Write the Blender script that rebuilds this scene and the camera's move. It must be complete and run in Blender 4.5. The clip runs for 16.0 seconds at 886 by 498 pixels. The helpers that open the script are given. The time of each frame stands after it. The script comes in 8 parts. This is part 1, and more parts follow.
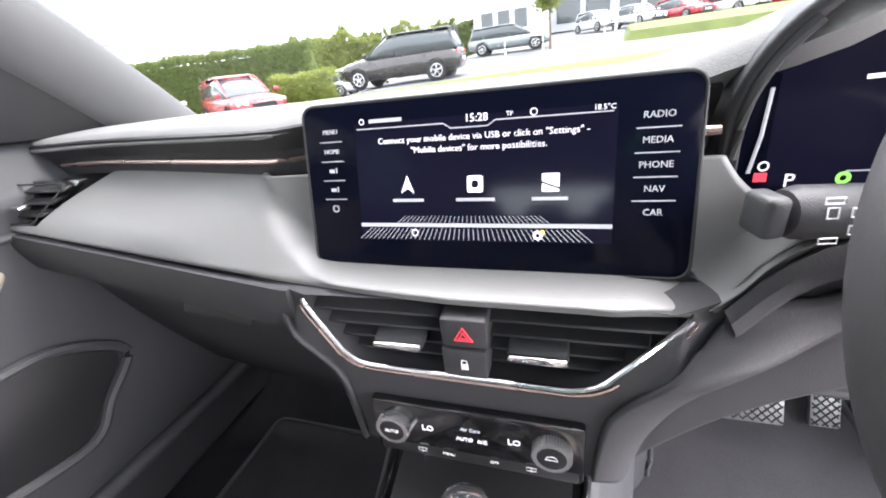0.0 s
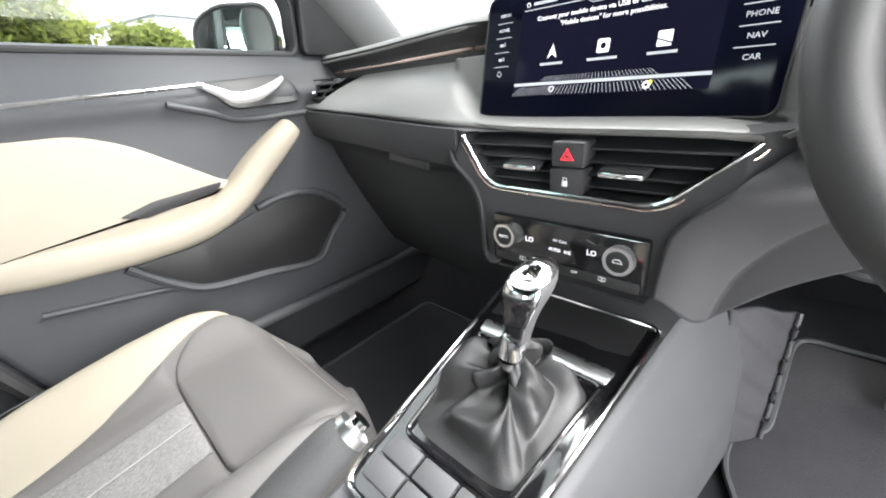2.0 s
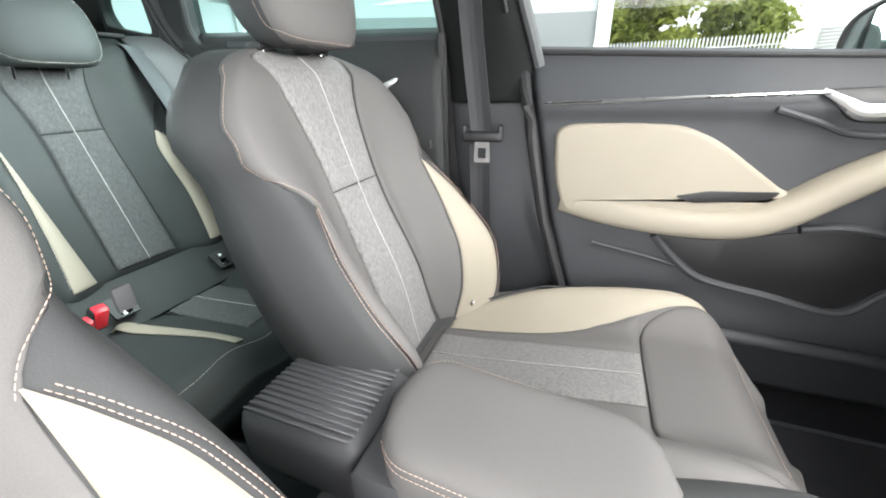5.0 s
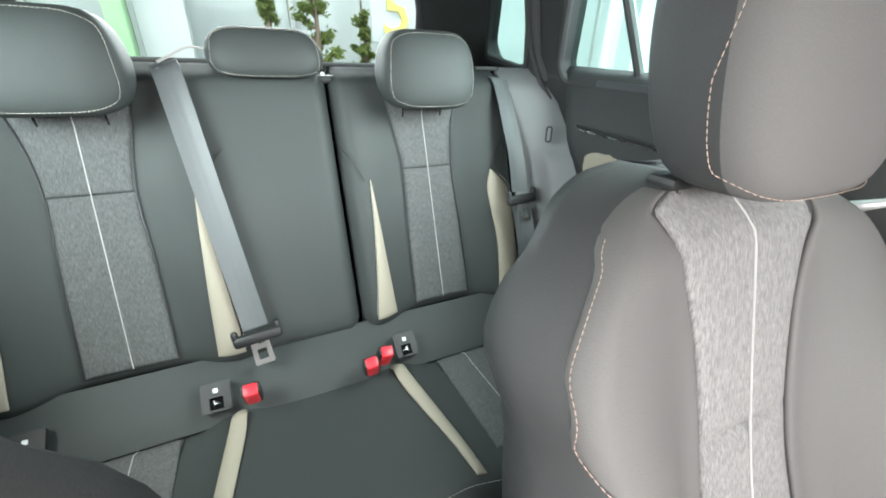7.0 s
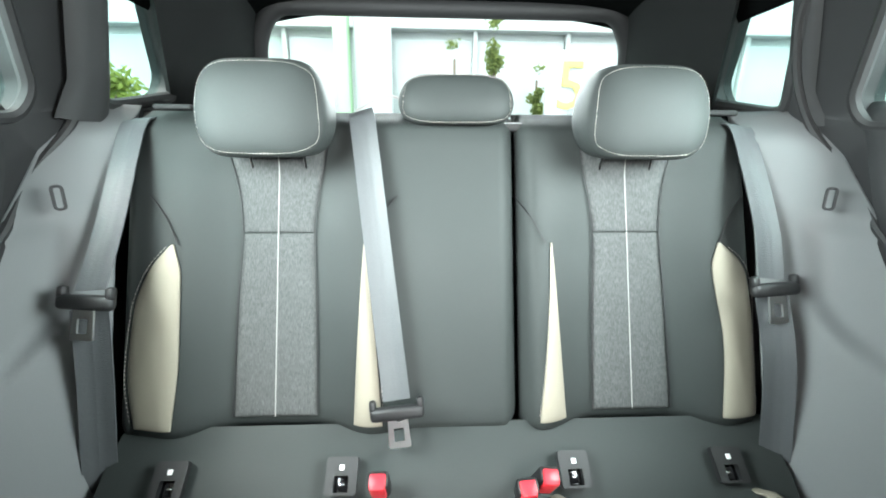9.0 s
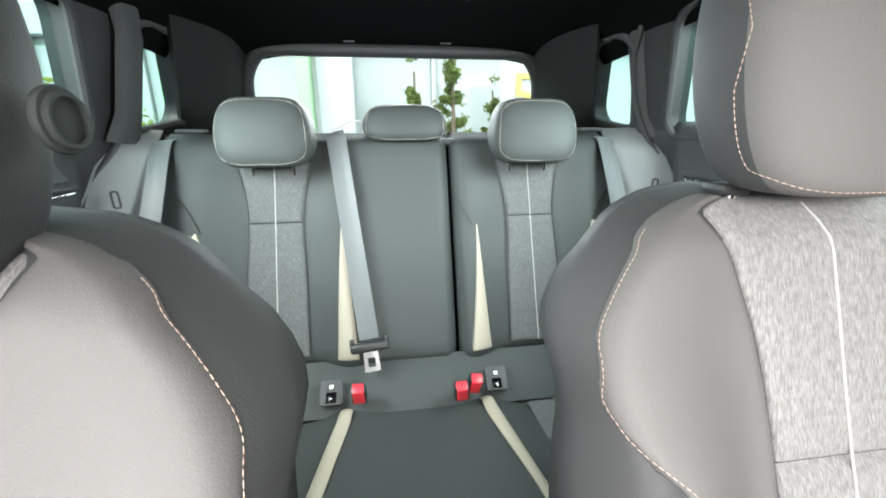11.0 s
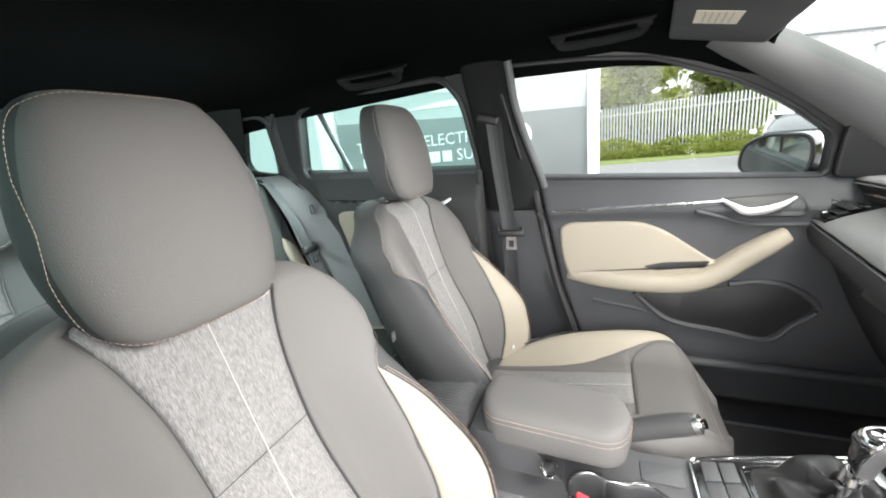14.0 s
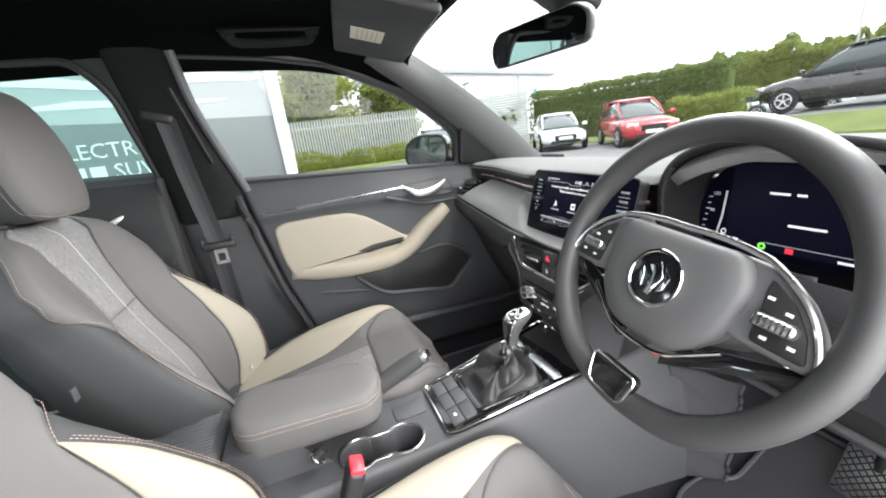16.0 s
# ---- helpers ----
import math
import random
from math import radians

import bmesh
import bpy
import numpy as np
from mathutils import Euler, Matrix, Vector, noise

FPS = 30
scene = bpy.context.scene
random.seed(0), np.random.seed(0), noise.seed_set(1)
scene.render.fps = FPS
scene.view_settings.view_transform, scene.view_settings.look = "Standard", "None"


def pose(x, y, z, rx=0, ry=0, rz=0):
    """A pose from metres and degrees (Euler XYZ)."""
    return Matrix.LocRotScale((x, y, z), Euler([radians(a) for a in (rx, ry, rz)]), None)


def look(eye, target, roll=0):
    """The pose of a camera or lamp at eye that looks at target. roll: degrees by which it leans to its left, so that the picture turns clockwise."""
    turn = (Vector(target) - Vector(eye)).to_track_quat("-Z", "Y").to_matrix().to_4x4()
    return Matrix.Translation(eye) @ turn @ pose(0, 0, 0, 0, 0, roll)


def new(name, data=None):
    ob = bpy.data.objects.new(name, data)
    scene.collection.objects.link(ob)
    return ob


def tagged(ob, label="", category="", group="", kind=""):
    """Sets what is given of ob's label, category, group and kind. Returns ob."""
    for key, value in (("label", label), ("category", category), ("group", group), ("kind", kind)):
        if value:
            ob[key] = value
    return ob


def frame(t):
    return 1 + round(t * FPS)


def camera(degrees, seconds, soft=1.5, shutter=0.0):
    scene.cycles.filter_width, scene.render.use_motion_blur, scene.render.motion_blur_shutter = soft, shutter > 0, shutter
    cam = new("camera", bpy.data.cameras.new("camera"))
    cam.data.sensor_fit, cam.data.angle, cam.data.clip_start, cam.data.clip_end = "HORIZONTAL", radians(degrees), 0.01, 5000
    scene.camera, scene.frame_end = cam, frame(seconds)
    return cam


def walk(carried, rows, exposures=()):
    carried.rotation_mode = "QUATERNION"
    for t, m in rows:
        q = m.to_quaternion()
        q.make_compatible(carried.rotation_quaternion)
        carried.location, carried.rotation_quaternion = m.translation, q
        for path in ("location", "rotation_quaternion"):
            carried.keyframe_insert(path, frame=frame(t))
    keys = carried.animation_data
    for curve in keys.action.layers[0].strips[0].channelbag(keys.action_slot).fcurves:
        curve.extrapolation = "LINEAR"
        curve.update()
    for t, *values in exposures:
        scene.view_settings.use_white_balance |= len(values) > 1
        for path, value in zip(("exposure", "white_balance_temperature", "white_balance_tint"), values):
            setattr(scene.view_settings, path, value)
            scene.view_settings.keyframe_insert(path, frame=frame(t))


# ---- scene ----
cam = camera(98.6, 16.0, soft=1.9, shutter=0.0)
PATH = [
    (0, (0.084, 0.162, 1.112), (-0.523, 1.857, 0.241), -7.7),
    (0.5, (0.092, 0.148, 1.055), (-0.517, 1.838, 0.175), -7.8),
    (1, (0.106, 0.114, 1.014), (-0.658, 1.735, 0.126), -7.6),
    (1.5, (0.153, 0.051, 1.007), (-0.892, 1.528, 0.154), -7.1),
    (2, (0.2, 0.004, 1.011), (-1.105, 1.274, 0.184), -6.5),
    (2.5, (0.247, -0.014, 1.012), (-1.281, 0.995, 0.208), -5.6),
    (3, (0.264, -0.019, 1.01), (-1.429, 0.693, 0.22), -4.8),
    (3.5, (0.281, -0.031, 1.012), (-1.522, 0.355, 0.237), -3.8),
    (4, (0.307, -0.055, 1.029), (-1.538, -0.011, 0.257), -3.0),
    (4.2, (0.314, -0.067, 1.037), (-1.529, -0.154, 0.266), -2.5),
    (6.3, (0.069, -0.265, 1.15), (-1.101, -1.653, 0.311), 0.3),
    (6.5, (0.062, -0.309, 1.17), (-1.028, -1.755, 0.321), 1.2),
    (7, (0.046, -0.398, 1.217), (-0.747, -2.019, 0.355), 1.6),
    (7.5, (0.056, -0.473, 1.224), (-0.396, -2.215, 0.351), 1.5),
    (8, (0.073, -0.547, 1.205), (-0.066, -2.371, 0.396), 1.3),
    (8.5, (0.064, -0.586, 1.164), (-0.022, -2.498, 0.585), 0.5),
    (8.7, (0.06, -0.583, 1.161), (-0.023, -2.501, 0.6), 0.4),
    (10.8, (0.043, -0.313, 1.175), (-0.165, -2.233, 0.658), 0.2),
    (11, (0.038, -0.28, 1.173), (-0.212, -2.195, 0.653), -0.6),
    (11.5, (0.077, -0.19, 1.145), (-0.392, -2.068, 0.643), -1.1),
    (12, (0.155, -0.112, 1.117), (-0.65, -1.88, 0.638), -1.5),
    (12.5, (0.26, -0.053, 1.103), (-0.857, -1.641, 0.623), -2.1),
    (13, (0.377, -0.039, 1.109), (-1.022, -1.386, 0.631), -3.1),
    (13.5, (0.572, -0.06, 1.209), (-1.051, -1.129, 0.737), -4.3),
    (14, (0.634, -0.055, 1.243), (-1.146, -0.829, 0.759), -5.7),
    (14.5, (0.661, -0.044, 1.249), (-1.224, -0.477, 0.74), -6.2),
    (15, (0.665, -0.055, 1.244), (-1.264, -0.135, 0.719), -6.7),
    (15.5, (0.669, -0.068, 1.219), (-1.235, 0.208, 0.67), -6.9),
    (16, (0.672, -0.068, 1.203), (-1.142, 0.544, 0.626), -7.0),
]
walk(cam, [(t, look(eye, target, roll)) for t, eye, target, roll in PATH], exposures=[(0.0, 2.12, 6250, 18), (0.6, 2.27, 6200, 18), (1.1, 2.42, 6250, 14), (1.6, 2.30, 6350, 10), (2.1, 2.02, 6350, 10), (3.2, 1.75, 6350, 10), (4.2, 1.70, 6350, 10), (6.5, 1.56, 6450, 10), (7.0, 1.56, 6450, 10), (7.5, 1.92, 6450, 10), (8.5, 2.16, 6400, 10), (10.8, 1.86, 6450, 10), (12.0, 1.50, 6450, 10), (13.0, 1.27, 6500, 10), (14.0, 1.50, 6500, 10), (14.7, 1.42, 6500, 10), (16.0, 1.27, 6350, 10)])

# ---- world and light ----
world = bpy.data.worlds.new("sky")
scene.world = world
world.use_nodes = True
_n = world.node_tree.nodes
_l = world.node_tree.links
_sky = _n.new("ShaderNodeTexSky")
_sky.sky_type = "NISHITA"
_sky.sun_disc = False
_sky.sun_elevation = radians(60)
_sky.sun_rotation = radians(53)
_sky.air_density, _sky.dust_density, _sky.ozone_density = 1.0, 6.0, 0.6
_cloud = _n.new("ShaderNodeTexNoise")
_cloud.inputs["Scale"].default_value = 1.6
_cloud.inputs["Detail"].default_value = 4
_ramp = _n.new("ShaderNodeMapRange")
_ramp.inputs["To Min"].default_value = 7.5
_ramp.inputs["To Max"].default_value = 10.5
_l.new(_cloud.outputs["Fac"], _ramp.inputs["Value"])
_mix = _n.new("ShaderNodeMix")
_mix.data_type = "RGBA"
_mix.inputs["Factor"].default_value = 0.88
_l.new(_sky.outputs["Color"], _mix.inputs["A"])
_l.new(_ramp.outputs["Result"], _mix.inputs["B"])
_l.new(_mix.outputs["Result"], _n["Background"].inputs["Color"])
_n["Background"].inputs["Strength"].default_value = 0.15

sun = new("sun", bpy.data.lights.new("sun", "SUN"))
sun.data.energy = 1.2
sun.data.angle = radians(20)
sun.data.color = (1.0, 0.96, 0.9)
sun.matrix_world = look((0, 0, 0), (-0.40, -0.30, -0.86))


# daylight that comes in through the openings
def window_light(name, at, aim, w, h, watts, color, spread=125):
    ob = new(name, bpy.data.lights.new(name, "AREA"))
    ob.data.shape = "RECTANGLE"
    ob.data.size, ob.data.size_y = w, h
    ob.data.energy = watts
    ob.data.color = color
    ob.data.spread = radians(spread)
    ob.matrix_world = look(at, aim)
    return ob


DAY = (1.0, 0.975, 0.95)
GREEN = (0.88, 1.0, 0.98)
window_light("windscreen_light", (0, 0.50, 1.385), (0, -0.75, 0.80), 1.0, 0.28, 5.6, DAY, 110)
# the driver's door stands open
window_light("door_opening_light", (0.80, 0.10, 0.98), (-0.30, -0.02, 0.62), 0.85, 0.95, 6.3, DAY)
for s in (-1, 1):
    window_light("rear_window_light", (s * 0.64, -0.82, 1.31), (0, -1.22, 1.02), 0.55, 0.24, 2.7, GREEN, 105)
window_light("tailgate_light", (0, -1.66, 1.33), (0, -0.9, 0.9), 0.7, 0.2, 1.2, GREEN, 95)


# ---- materials ----
def mat(name, color, rough=0.5, metal=0.0, vary=0.06, scale=6.0, bump=0.0, bscale=400.0, spec=0.5, coat=0.0, stretch=None, emit=0.0, rvar=0.08, dust=0.0, random_tint=0.0):
    """A procedural surface: base colour with broad and fine variation, uneven gloss and a fine relief."""
    m = bpy.data.materials.new(name)
    m.use_nodes = True
    n, l = m.node_tree.nodes, m.node_tree.links
    b = n["Principled BSDF"]
    b.inputs["Metallic"].default_value = metal
    b.inputs["Roughness"].default_value = rough
    b.inputs["Specular IOR Level"].default_value = spec
    b.inputs["Coat Weight"].default_value = coat
    b.inputs["Coat Roughness"].default_value = 0.04
    tc = n.new("ShaderNodeTexCoord")
    mp = n.new("ShaderNodeMapping")
    if stretch:
        mp.inputs["Scale"].default_value = stretch
    l.new(tc.outputs["Object"], mp.inputs["Vector"])
    broad = n.new("ShaderNodeTexNoise")
    broad.inputs["Scale"].default_value = scale
    broad.inputs["Detail"].default_value = 5
    fine = n.new("ShaderNodeTexNoise")
    fine.inputs["Scale"].default_value = bscale
    fine.inputs["Detail"].default_value = 2
    l.new(mp.outputs["Vector"], broad.inputs["Vector"])
    l.new(mp.outputs["Vector"], fine.inputs["Vector"])
    add = n.new("ShaderNodeMath")
    add.operation = "ADD"
    l.new(broad.outputs["Fac"], add.inputs[0])
    l.new(fine.outputs["Fac"], add.inputs[1])
    rng = n.new("ShaderNodeMapRange")
    rng.inputs["From Min"].default_value = 0.6
    rng.inputs["From Max"].default_value = 1.4
    rng.inputs["To Min"].default_value = 1 - vary
    rng.inputs["To Max"].default_value = 1 + vary
    l.new(add.outputs[0], rng.inputs["Value"])
    tint = n.new("ShaderNodeMix")
    tint.data_type = "RGBA"
    tint.blend_type = "MULTIPLY"
    tint.inputs["Factor"].default_value = 1.0
    tint.inputs["A"].default_value = (*color, 1)
    l.new(rng.outputs["Result"], tint.inputs["B"])
    out = tint.outputs["Result"]
    if random_tint:
        oi = n.new("ShaderNodeObjectInfo")
        r2 = n.new("ShaderNodeMapRange")
        r2.inputs["To Min"].default_value = 1 - random_tint
        r2.inputs["To Max"].default_value = 1 + random_tint
        l.new(oi.outputs["Random"], r2.inputs["Value"])
        t2 = n.new("ShaderNodeMix")
        t2.data_type = "RGBA"
        t2.blend_type = "MULTIPLY"
        t2.inputs["Factor"].default_value = 1.0
        l.new(out, t2.inputs["A"])
        l.new(r2.outputs["Result"], t2.inputs["B"])
        out = t2.outputs["Result"]
    l.new(out, b.inputs["Base Color"])
    rr = n.new("ShaderNodeMapRange")
    rr.inputs["From Min"].default_value = 0.3
    rr.inputs["From Max"].default_value = 0.7
    rr.inputs["To Min"].default_value = max(0.02, rough - rvar)
    rr.inputs["To Max"].default_value = min(1, rough + rvar)
    l.new(broad.outputs["Fac"], rr.inputs["Value"])
    l.new(rr.outputs["Result"], b.inputs["Roughness"])
    if bump:
        bp = n.new("ShaderNodeBump")
        bp.inputs["Strength"].default_value = bump
        bp.inputs["Distance"].default_value = 0.001
        l.new(fine.outputs["Fac"], bp.inputs["Height"])
        l.new(bp.outputs["Normal"], b.inputs["Normal"])
    if emit:
        b.inputs["Emission Color"].default_value = (*color, 1)
        b.inputs["Emission Strength"].default_value = emit
    return m


def fabric(name, dark, light, fleck=0.52):
    """Heathered upholstery: light flecks drawn out along the weave over a dark ground."""
    m = mat(name, dark, 0.95, vary=0.1, bump=0.6, bscale=900, spec=0.2)
    n, l = m.node_tree.nodes, m.node_tree.links
    b = n["Principled BSDF"]
    tc = n.new("ShaderNodeTexCoord")
    mp = n.new("ShaderNodeMapping")
    mp.inputs["Scale"].default_value = (1.0, 0.22, 0.10)
    l.new(tc.outputs["Object"], mp.inputs["Vector"])
    f1 = n.new("ShaderNodeTexNoise")
    f1.inputs["Scale"].default_value = 1000
    f1.inputs["Detail"].default_value = 3
    f1.inputs["Roughness"].default_value = 0.7
    l.new(mp.outputs["Vector"], f1.inputs["Vector"])
    f2 = n.new("ShaderNodeTexNoise")
    f2.inputs["Scale"].default_value = 140
    f2.inputs["Detail"].default_value = 4
    l.new(tc.outputs["Object"], f2.inputs["Vector"])
    s = n.new("ShaderNodeMath")
    s.operation = "MULTIPLY_ADD"
    s.inputs[1].default_value = 0.22
    l.new(f2.outputs["Fac"], s.inputs[0])
    l.new(f1.outputs["Fac"], s.inputs[2])
    r = n.new("ShaderNodeMapRange")
    r.inputs["From Min"].default_value = fleck - 0.02
    r.inputs["From Max"].default_value = fleck + 0.30
    l.new(s.outputs[0], r.inputs["Value"])
    x = n.new("ShaderNodeMix")
    x.data_type = "RGBA"
    x.inputs["A"].default_value = (*dark, 1)
    x.inputs["B"].default_value = (*light, 1)
    l.new(r.outputs["Result"], x.inputs["Factor"])
    l.new(x.outputs["Result"], b.inputs["Base Color"])
    return m


def glass(name, color=(0.96, 0.98, 0.97), rough=0.0):
    m = bpy.data.materials.new(name)
    m.use_nodes = True
    n, l = m.node_tree.nodes, m.node_tree.links
    n.remove(n["Principled BSDF"])
    t = n.new("ShaderNodeBsdfTransparent")
    t.inputs["Color"].default_value = (*color, 1)
    g = n.new("ShaderNodeBsdfGlossy")
    g.inputs["Roughness"].default_value = 0.03
    x = n.new("ShaderNodeMixShader")
    x.inputs["Fac"].default_value = 0.02
    l.new(t.outputs["BSDF"], x.inputs[1])
    l.new(g.outputs["BSDF"], x.inputs[2])
    l.new(x.outputs["Shader"], n["Material Output"].inputs["Surface"])
    return m


M_LEATHER = mat("grey leatherette", (0.106, 0.102, 0.100), 0.68, vary=0.07, bump=0.3, bscale=700, scale=9, spec=0.28)
M_SEATSIDE = mat("charcoal leatherette", (0.044, 0.045, 0.046), 0.66, vary=0.07, bump=0.3, bscale=700, scale=9, spec=0.28)
# M_SEATBACK and M_FABRICR carry the rear's shade and green cast in their colour.
M_SEATBACK = mat("shade-darkened leatherette", (0.033, 0.038, 0.037), 0.66, vary=0.08, bump=0.3, bscale=600, scale=7, spec=0.32)
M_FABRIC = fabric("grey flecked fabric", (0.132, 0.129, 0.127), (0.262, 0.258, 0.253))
M_FABRICR = fabric("shade-darkened flecked fabric", (0.060, 0.063, 0.063), (0.125, 0.128, 0.127))
M_CREAM = mat("cream leatherette", (0.285, 0.256, 0.206), 0.6, vary=0.04, bump=0.25, bscale=900, scale=12, spec=0.3)
M_PIPING = mat("pale piping", (0.33, 0.325, 0.315), 0.6, vary=0.05, bump=0.3, bscale=1500)
M_STITCH = mat("copper thread", (0.50, 0.36, 0.29), 0.7, vary=0.1)
M_STITCHW = mat("pale thread", (0.66, 0.6, 0.54), 0.7, vary=0.1)
M_DASH = mat("soft dark dashboard skin", (0.036, 0.036, 0.039), 0.66, vary=0.06, bump=0.5, bscale=900, scale=5)
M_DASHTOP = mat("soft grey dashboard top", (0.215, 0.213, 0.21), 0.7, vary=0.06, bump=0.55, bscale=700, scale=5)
M_DOOR = mat("grey door plastic", (0.040, 0.042, 0.046), 0.62, vary=0.06, bump=0.45, bscale=800, scale=6)
M_REAR = mat("grey rear side trim", (0.165, 0.172, 0.176), 0.62, vary=0.05, bump=0.35, bscale=900)
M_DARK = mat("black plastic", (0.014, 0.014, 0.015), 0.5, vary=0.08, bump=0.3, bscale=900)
M_BLACKTRIM = mat("black grained trim", (0.009, 0.010, 0.010), 0.85, vary=0.1, bump=0.35, bscale=700, spec=0.2)
M_PILLAR = mat("grey pillar trim", (0.025, 0.026, 0.027), 0.7, vary=0.05, bump=0.35, bscale=900)
M_CONSOLE = mat("grey console plastic", (0.060, 0.061, 0.065), 0.55, vary=0.05, bump=0.4, bscale=900)
M_GLOSS = mat("piano black", (0.008, 0.008, 0.009), 0.12, vary=0.02, rvar=0.03, coat=0.6)
M_SILVER = mat("brushed silver panel", (0.195, 0.194, 0.190), 0.50, metal=0.25, vary=0.05, bump=0.15, bscale=500, scale=4, stretch=(0.25, 1, 6))
M_CHROME = mat("chrome", (0.82, 0.82, 0.83), 0.12, metal=1.0, vary=0.03, rvar=0.05)
M_APILLAR = mat("grey windscreen pillar trim", (0.10, 0.10, 0.101), 0.7, vary=0.06, bump=0.4, bscale=800)
M_HANDLE = mat("bright satin handle", (0.86, 0.86, 0.86), 0.4, metal=0.7, vary=0.03)
M_SATIN = mat("satin chrome", (0.72, 0.72, 0.72), 0.28, metal=1.0, vary=0.03)
M_COPPER = mat("copper trim", (0.75, 0.56, 0.5), 0.25, metal=1.0, vary=0.03)
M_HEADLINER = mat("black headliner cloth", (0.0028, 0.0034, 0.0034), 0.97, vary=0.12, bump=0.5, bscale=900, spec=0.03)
M_CARPET = mat("dark carpet", (0.030, 0.031, 0.035), 0.98, vary=0.25, bump=1.0, bscale=420, spec=0.15, scale=14)
M_MAT = mat("grey velour mat", (0.066, 0.066, 0.071), 0.98, vary=0.2, bump=1.0, bscale=500, spec=0.15, scale=9)
# One webbing, two tones: sheen paled into the rear, shade darkened into the front.
M_BELT = mat("grey seat belt webbing", (0.085, 0.09, 0.095), 0.5, vary=0.08, bump=0.7, bscale=260, stretch=(1, 0.2, 3))
M_BELTSHADE = mat("shade-darkened seat belt webbing", (0.022, 0.023, 0.025), 0.6, vary=0.08, bump=0.7, bscale=260, stretch=(1, 0.2, 3))
M_RED = mat("red button", (0.72, 0.03, 0.045), 0.4, vary=0.04)
M_BOOT = mat("black gear boot leather", (0.018, 0.018, 0.019), 0.5, vary=0.1, bump=0.3, bscale=450)
M_WHEEL = mat("black steering wheel leather", (0.036, 0.036, 0.037), 0.5, vary=0.08, bump=0.22, bscale=1900)
M_AIRBAG = mat("grey airbag cover", (0.075, 0.075, 0.077), 0.55, vary=0.05, bump=0.35, bscale=900)
M_SCREEN = mat("screen glass", (0.004, 0.005, 0.012), 0.10, vary=0.02, rvar=0.01, spec=0.06)
M_WHITE = mat("white print", (0.85, 0.85, 0.85), 0.5, vary=0.02)
M_LIT = mat("lit symbol", (0.9, 0.88, 0.9), 0.5, vary=0.0, emit=0.28)
M_LITDIM = mat("dim lit symbol", (0.42, 0.43, 0.46), 0.5, vary=0.0, emit=0.22)
M_LITRED = mat("lit red symbol", (0.9, 0.05, 0.08), 0.5, vary=0.0, emit=0.3)
M_LITGREEN = mat("lit green symbol", (0.25, 0.9, 0.1), 0.5, vary=0.0, emit=0.3)
M_LITYELLOW = mat("lit yellow symbol", (0.9, 0.7, 0.1), 0.5, vary=0.0, emit=0.8)
M_LITBLUE = mat("lit dark blue screen", (0.006, 0.006, 0.014), 0.10, vary=0.0, rvar=0.01, emit=0.2, spec=0.06)
M_GLASS = glass("window glass", (0.94, 0.97, 0.96))
M_TINT = glass("green tinted glass", (0.72, 0.88, 0.85))
M_TAILGLASS = glass("lightly tinted rear glass", (0.86, 0.94, 0.92))
M_MIRROR = mat("mirror", (0.85, 0.88, 0.88), 0.02, metal=1.0, vary=0.0, rvar=0.0)
M_SEAL = mat("grey rubber door seal", (0.085, 0.09, 0.092), 0.5, vary=0.08, bump=0.2)
M_RUBBER = mat("black rubber seal", (0.02, 0.02, 0.021), 0.6, vary=0.08, bump=0.3)
M_STEEL = mat("ribbed pedal metal", (0.40, 0.40, 0.41), 0.45, metal=1.0, vary=0.06)


# ---- mesh helpers ----
ORIGIN = {}


def thing(name, at, label, category, group="", kind=""):
    ob = new(name)
    ob.empty_display_size = 0.05
    ob.location = at
    ORIGIN[ob.name] = Vector(at)
    return tagged(ob, label, category, group, kind)


def finish(bm, material, name, smooth=True, angle=None):
    bmesh.ops.recalc_face_normals(bm, faces=bm.faces)
    me = bpy.data.meshes.new(name)
    for f in bm.faces:
        f.smooth = smooth
    if angle:
        for e in bm.edges:
            if len(e.link_faces) == 2 and e.calc_face_angle(0) > radians(angle):
                e.smooth = False
    bm.to_mesh(me)
    bm.free()
    me.materials.append(material)
    return me


def part(name, bm, material, parent, label="", smooth=True, angle=40):
    """Links a bmesh, built in world metres, as one mesh under a thing or a part."""
    me = finish(bm, material, name, smooth, angle)
    o = ORIGIN[parent.name]
    me.transform(Matrix.Translation(-o))
    ob = new(name, me)
    ob.parent = parent
    ORIGIN[ob.name] = o
    return tagged(ob, label)


def solo(name, bm, material, label, category, group="", kind="", smooth=True, angle=40):
    ob = new(name, finish(bm, material, name, smooth, angle))
    ORIGIN[ob.name] = Vector((0, 0, 0))
    return tagged(ob, label, category, group, kind)


def join(*bms):
    out = bmesh.new()
    for b in bms:
        me = bpy.data.meshes.new("t")
        b.to_mesh(me)
        b.free()
        out.from_mesh(me)
        bpy.data.meshes.remove(me)
    return out


def moved(bm, m):
    bmesh.ops.transform(bm, matrix=m, verts=bm.verts)
    return bm


def rbox(sx, sy, sz, r=0.005, seg=2, m=None):
    """A box with rounded edges."""
    bm = bmesh.new()
    bmesh.ops.create_cube(bm, size=1, matrix=Matrix.Diagonal((sx, sy, sz, 1)))
    if r:
        bmesh.ops.bevel(bm, geom=bm.edges[:], offset=min(r, 0.49 * min(sx, sy, sz)), segments=seg, profile=0.5, affect="EDGES")
    return moved(bm, m) if m else bm


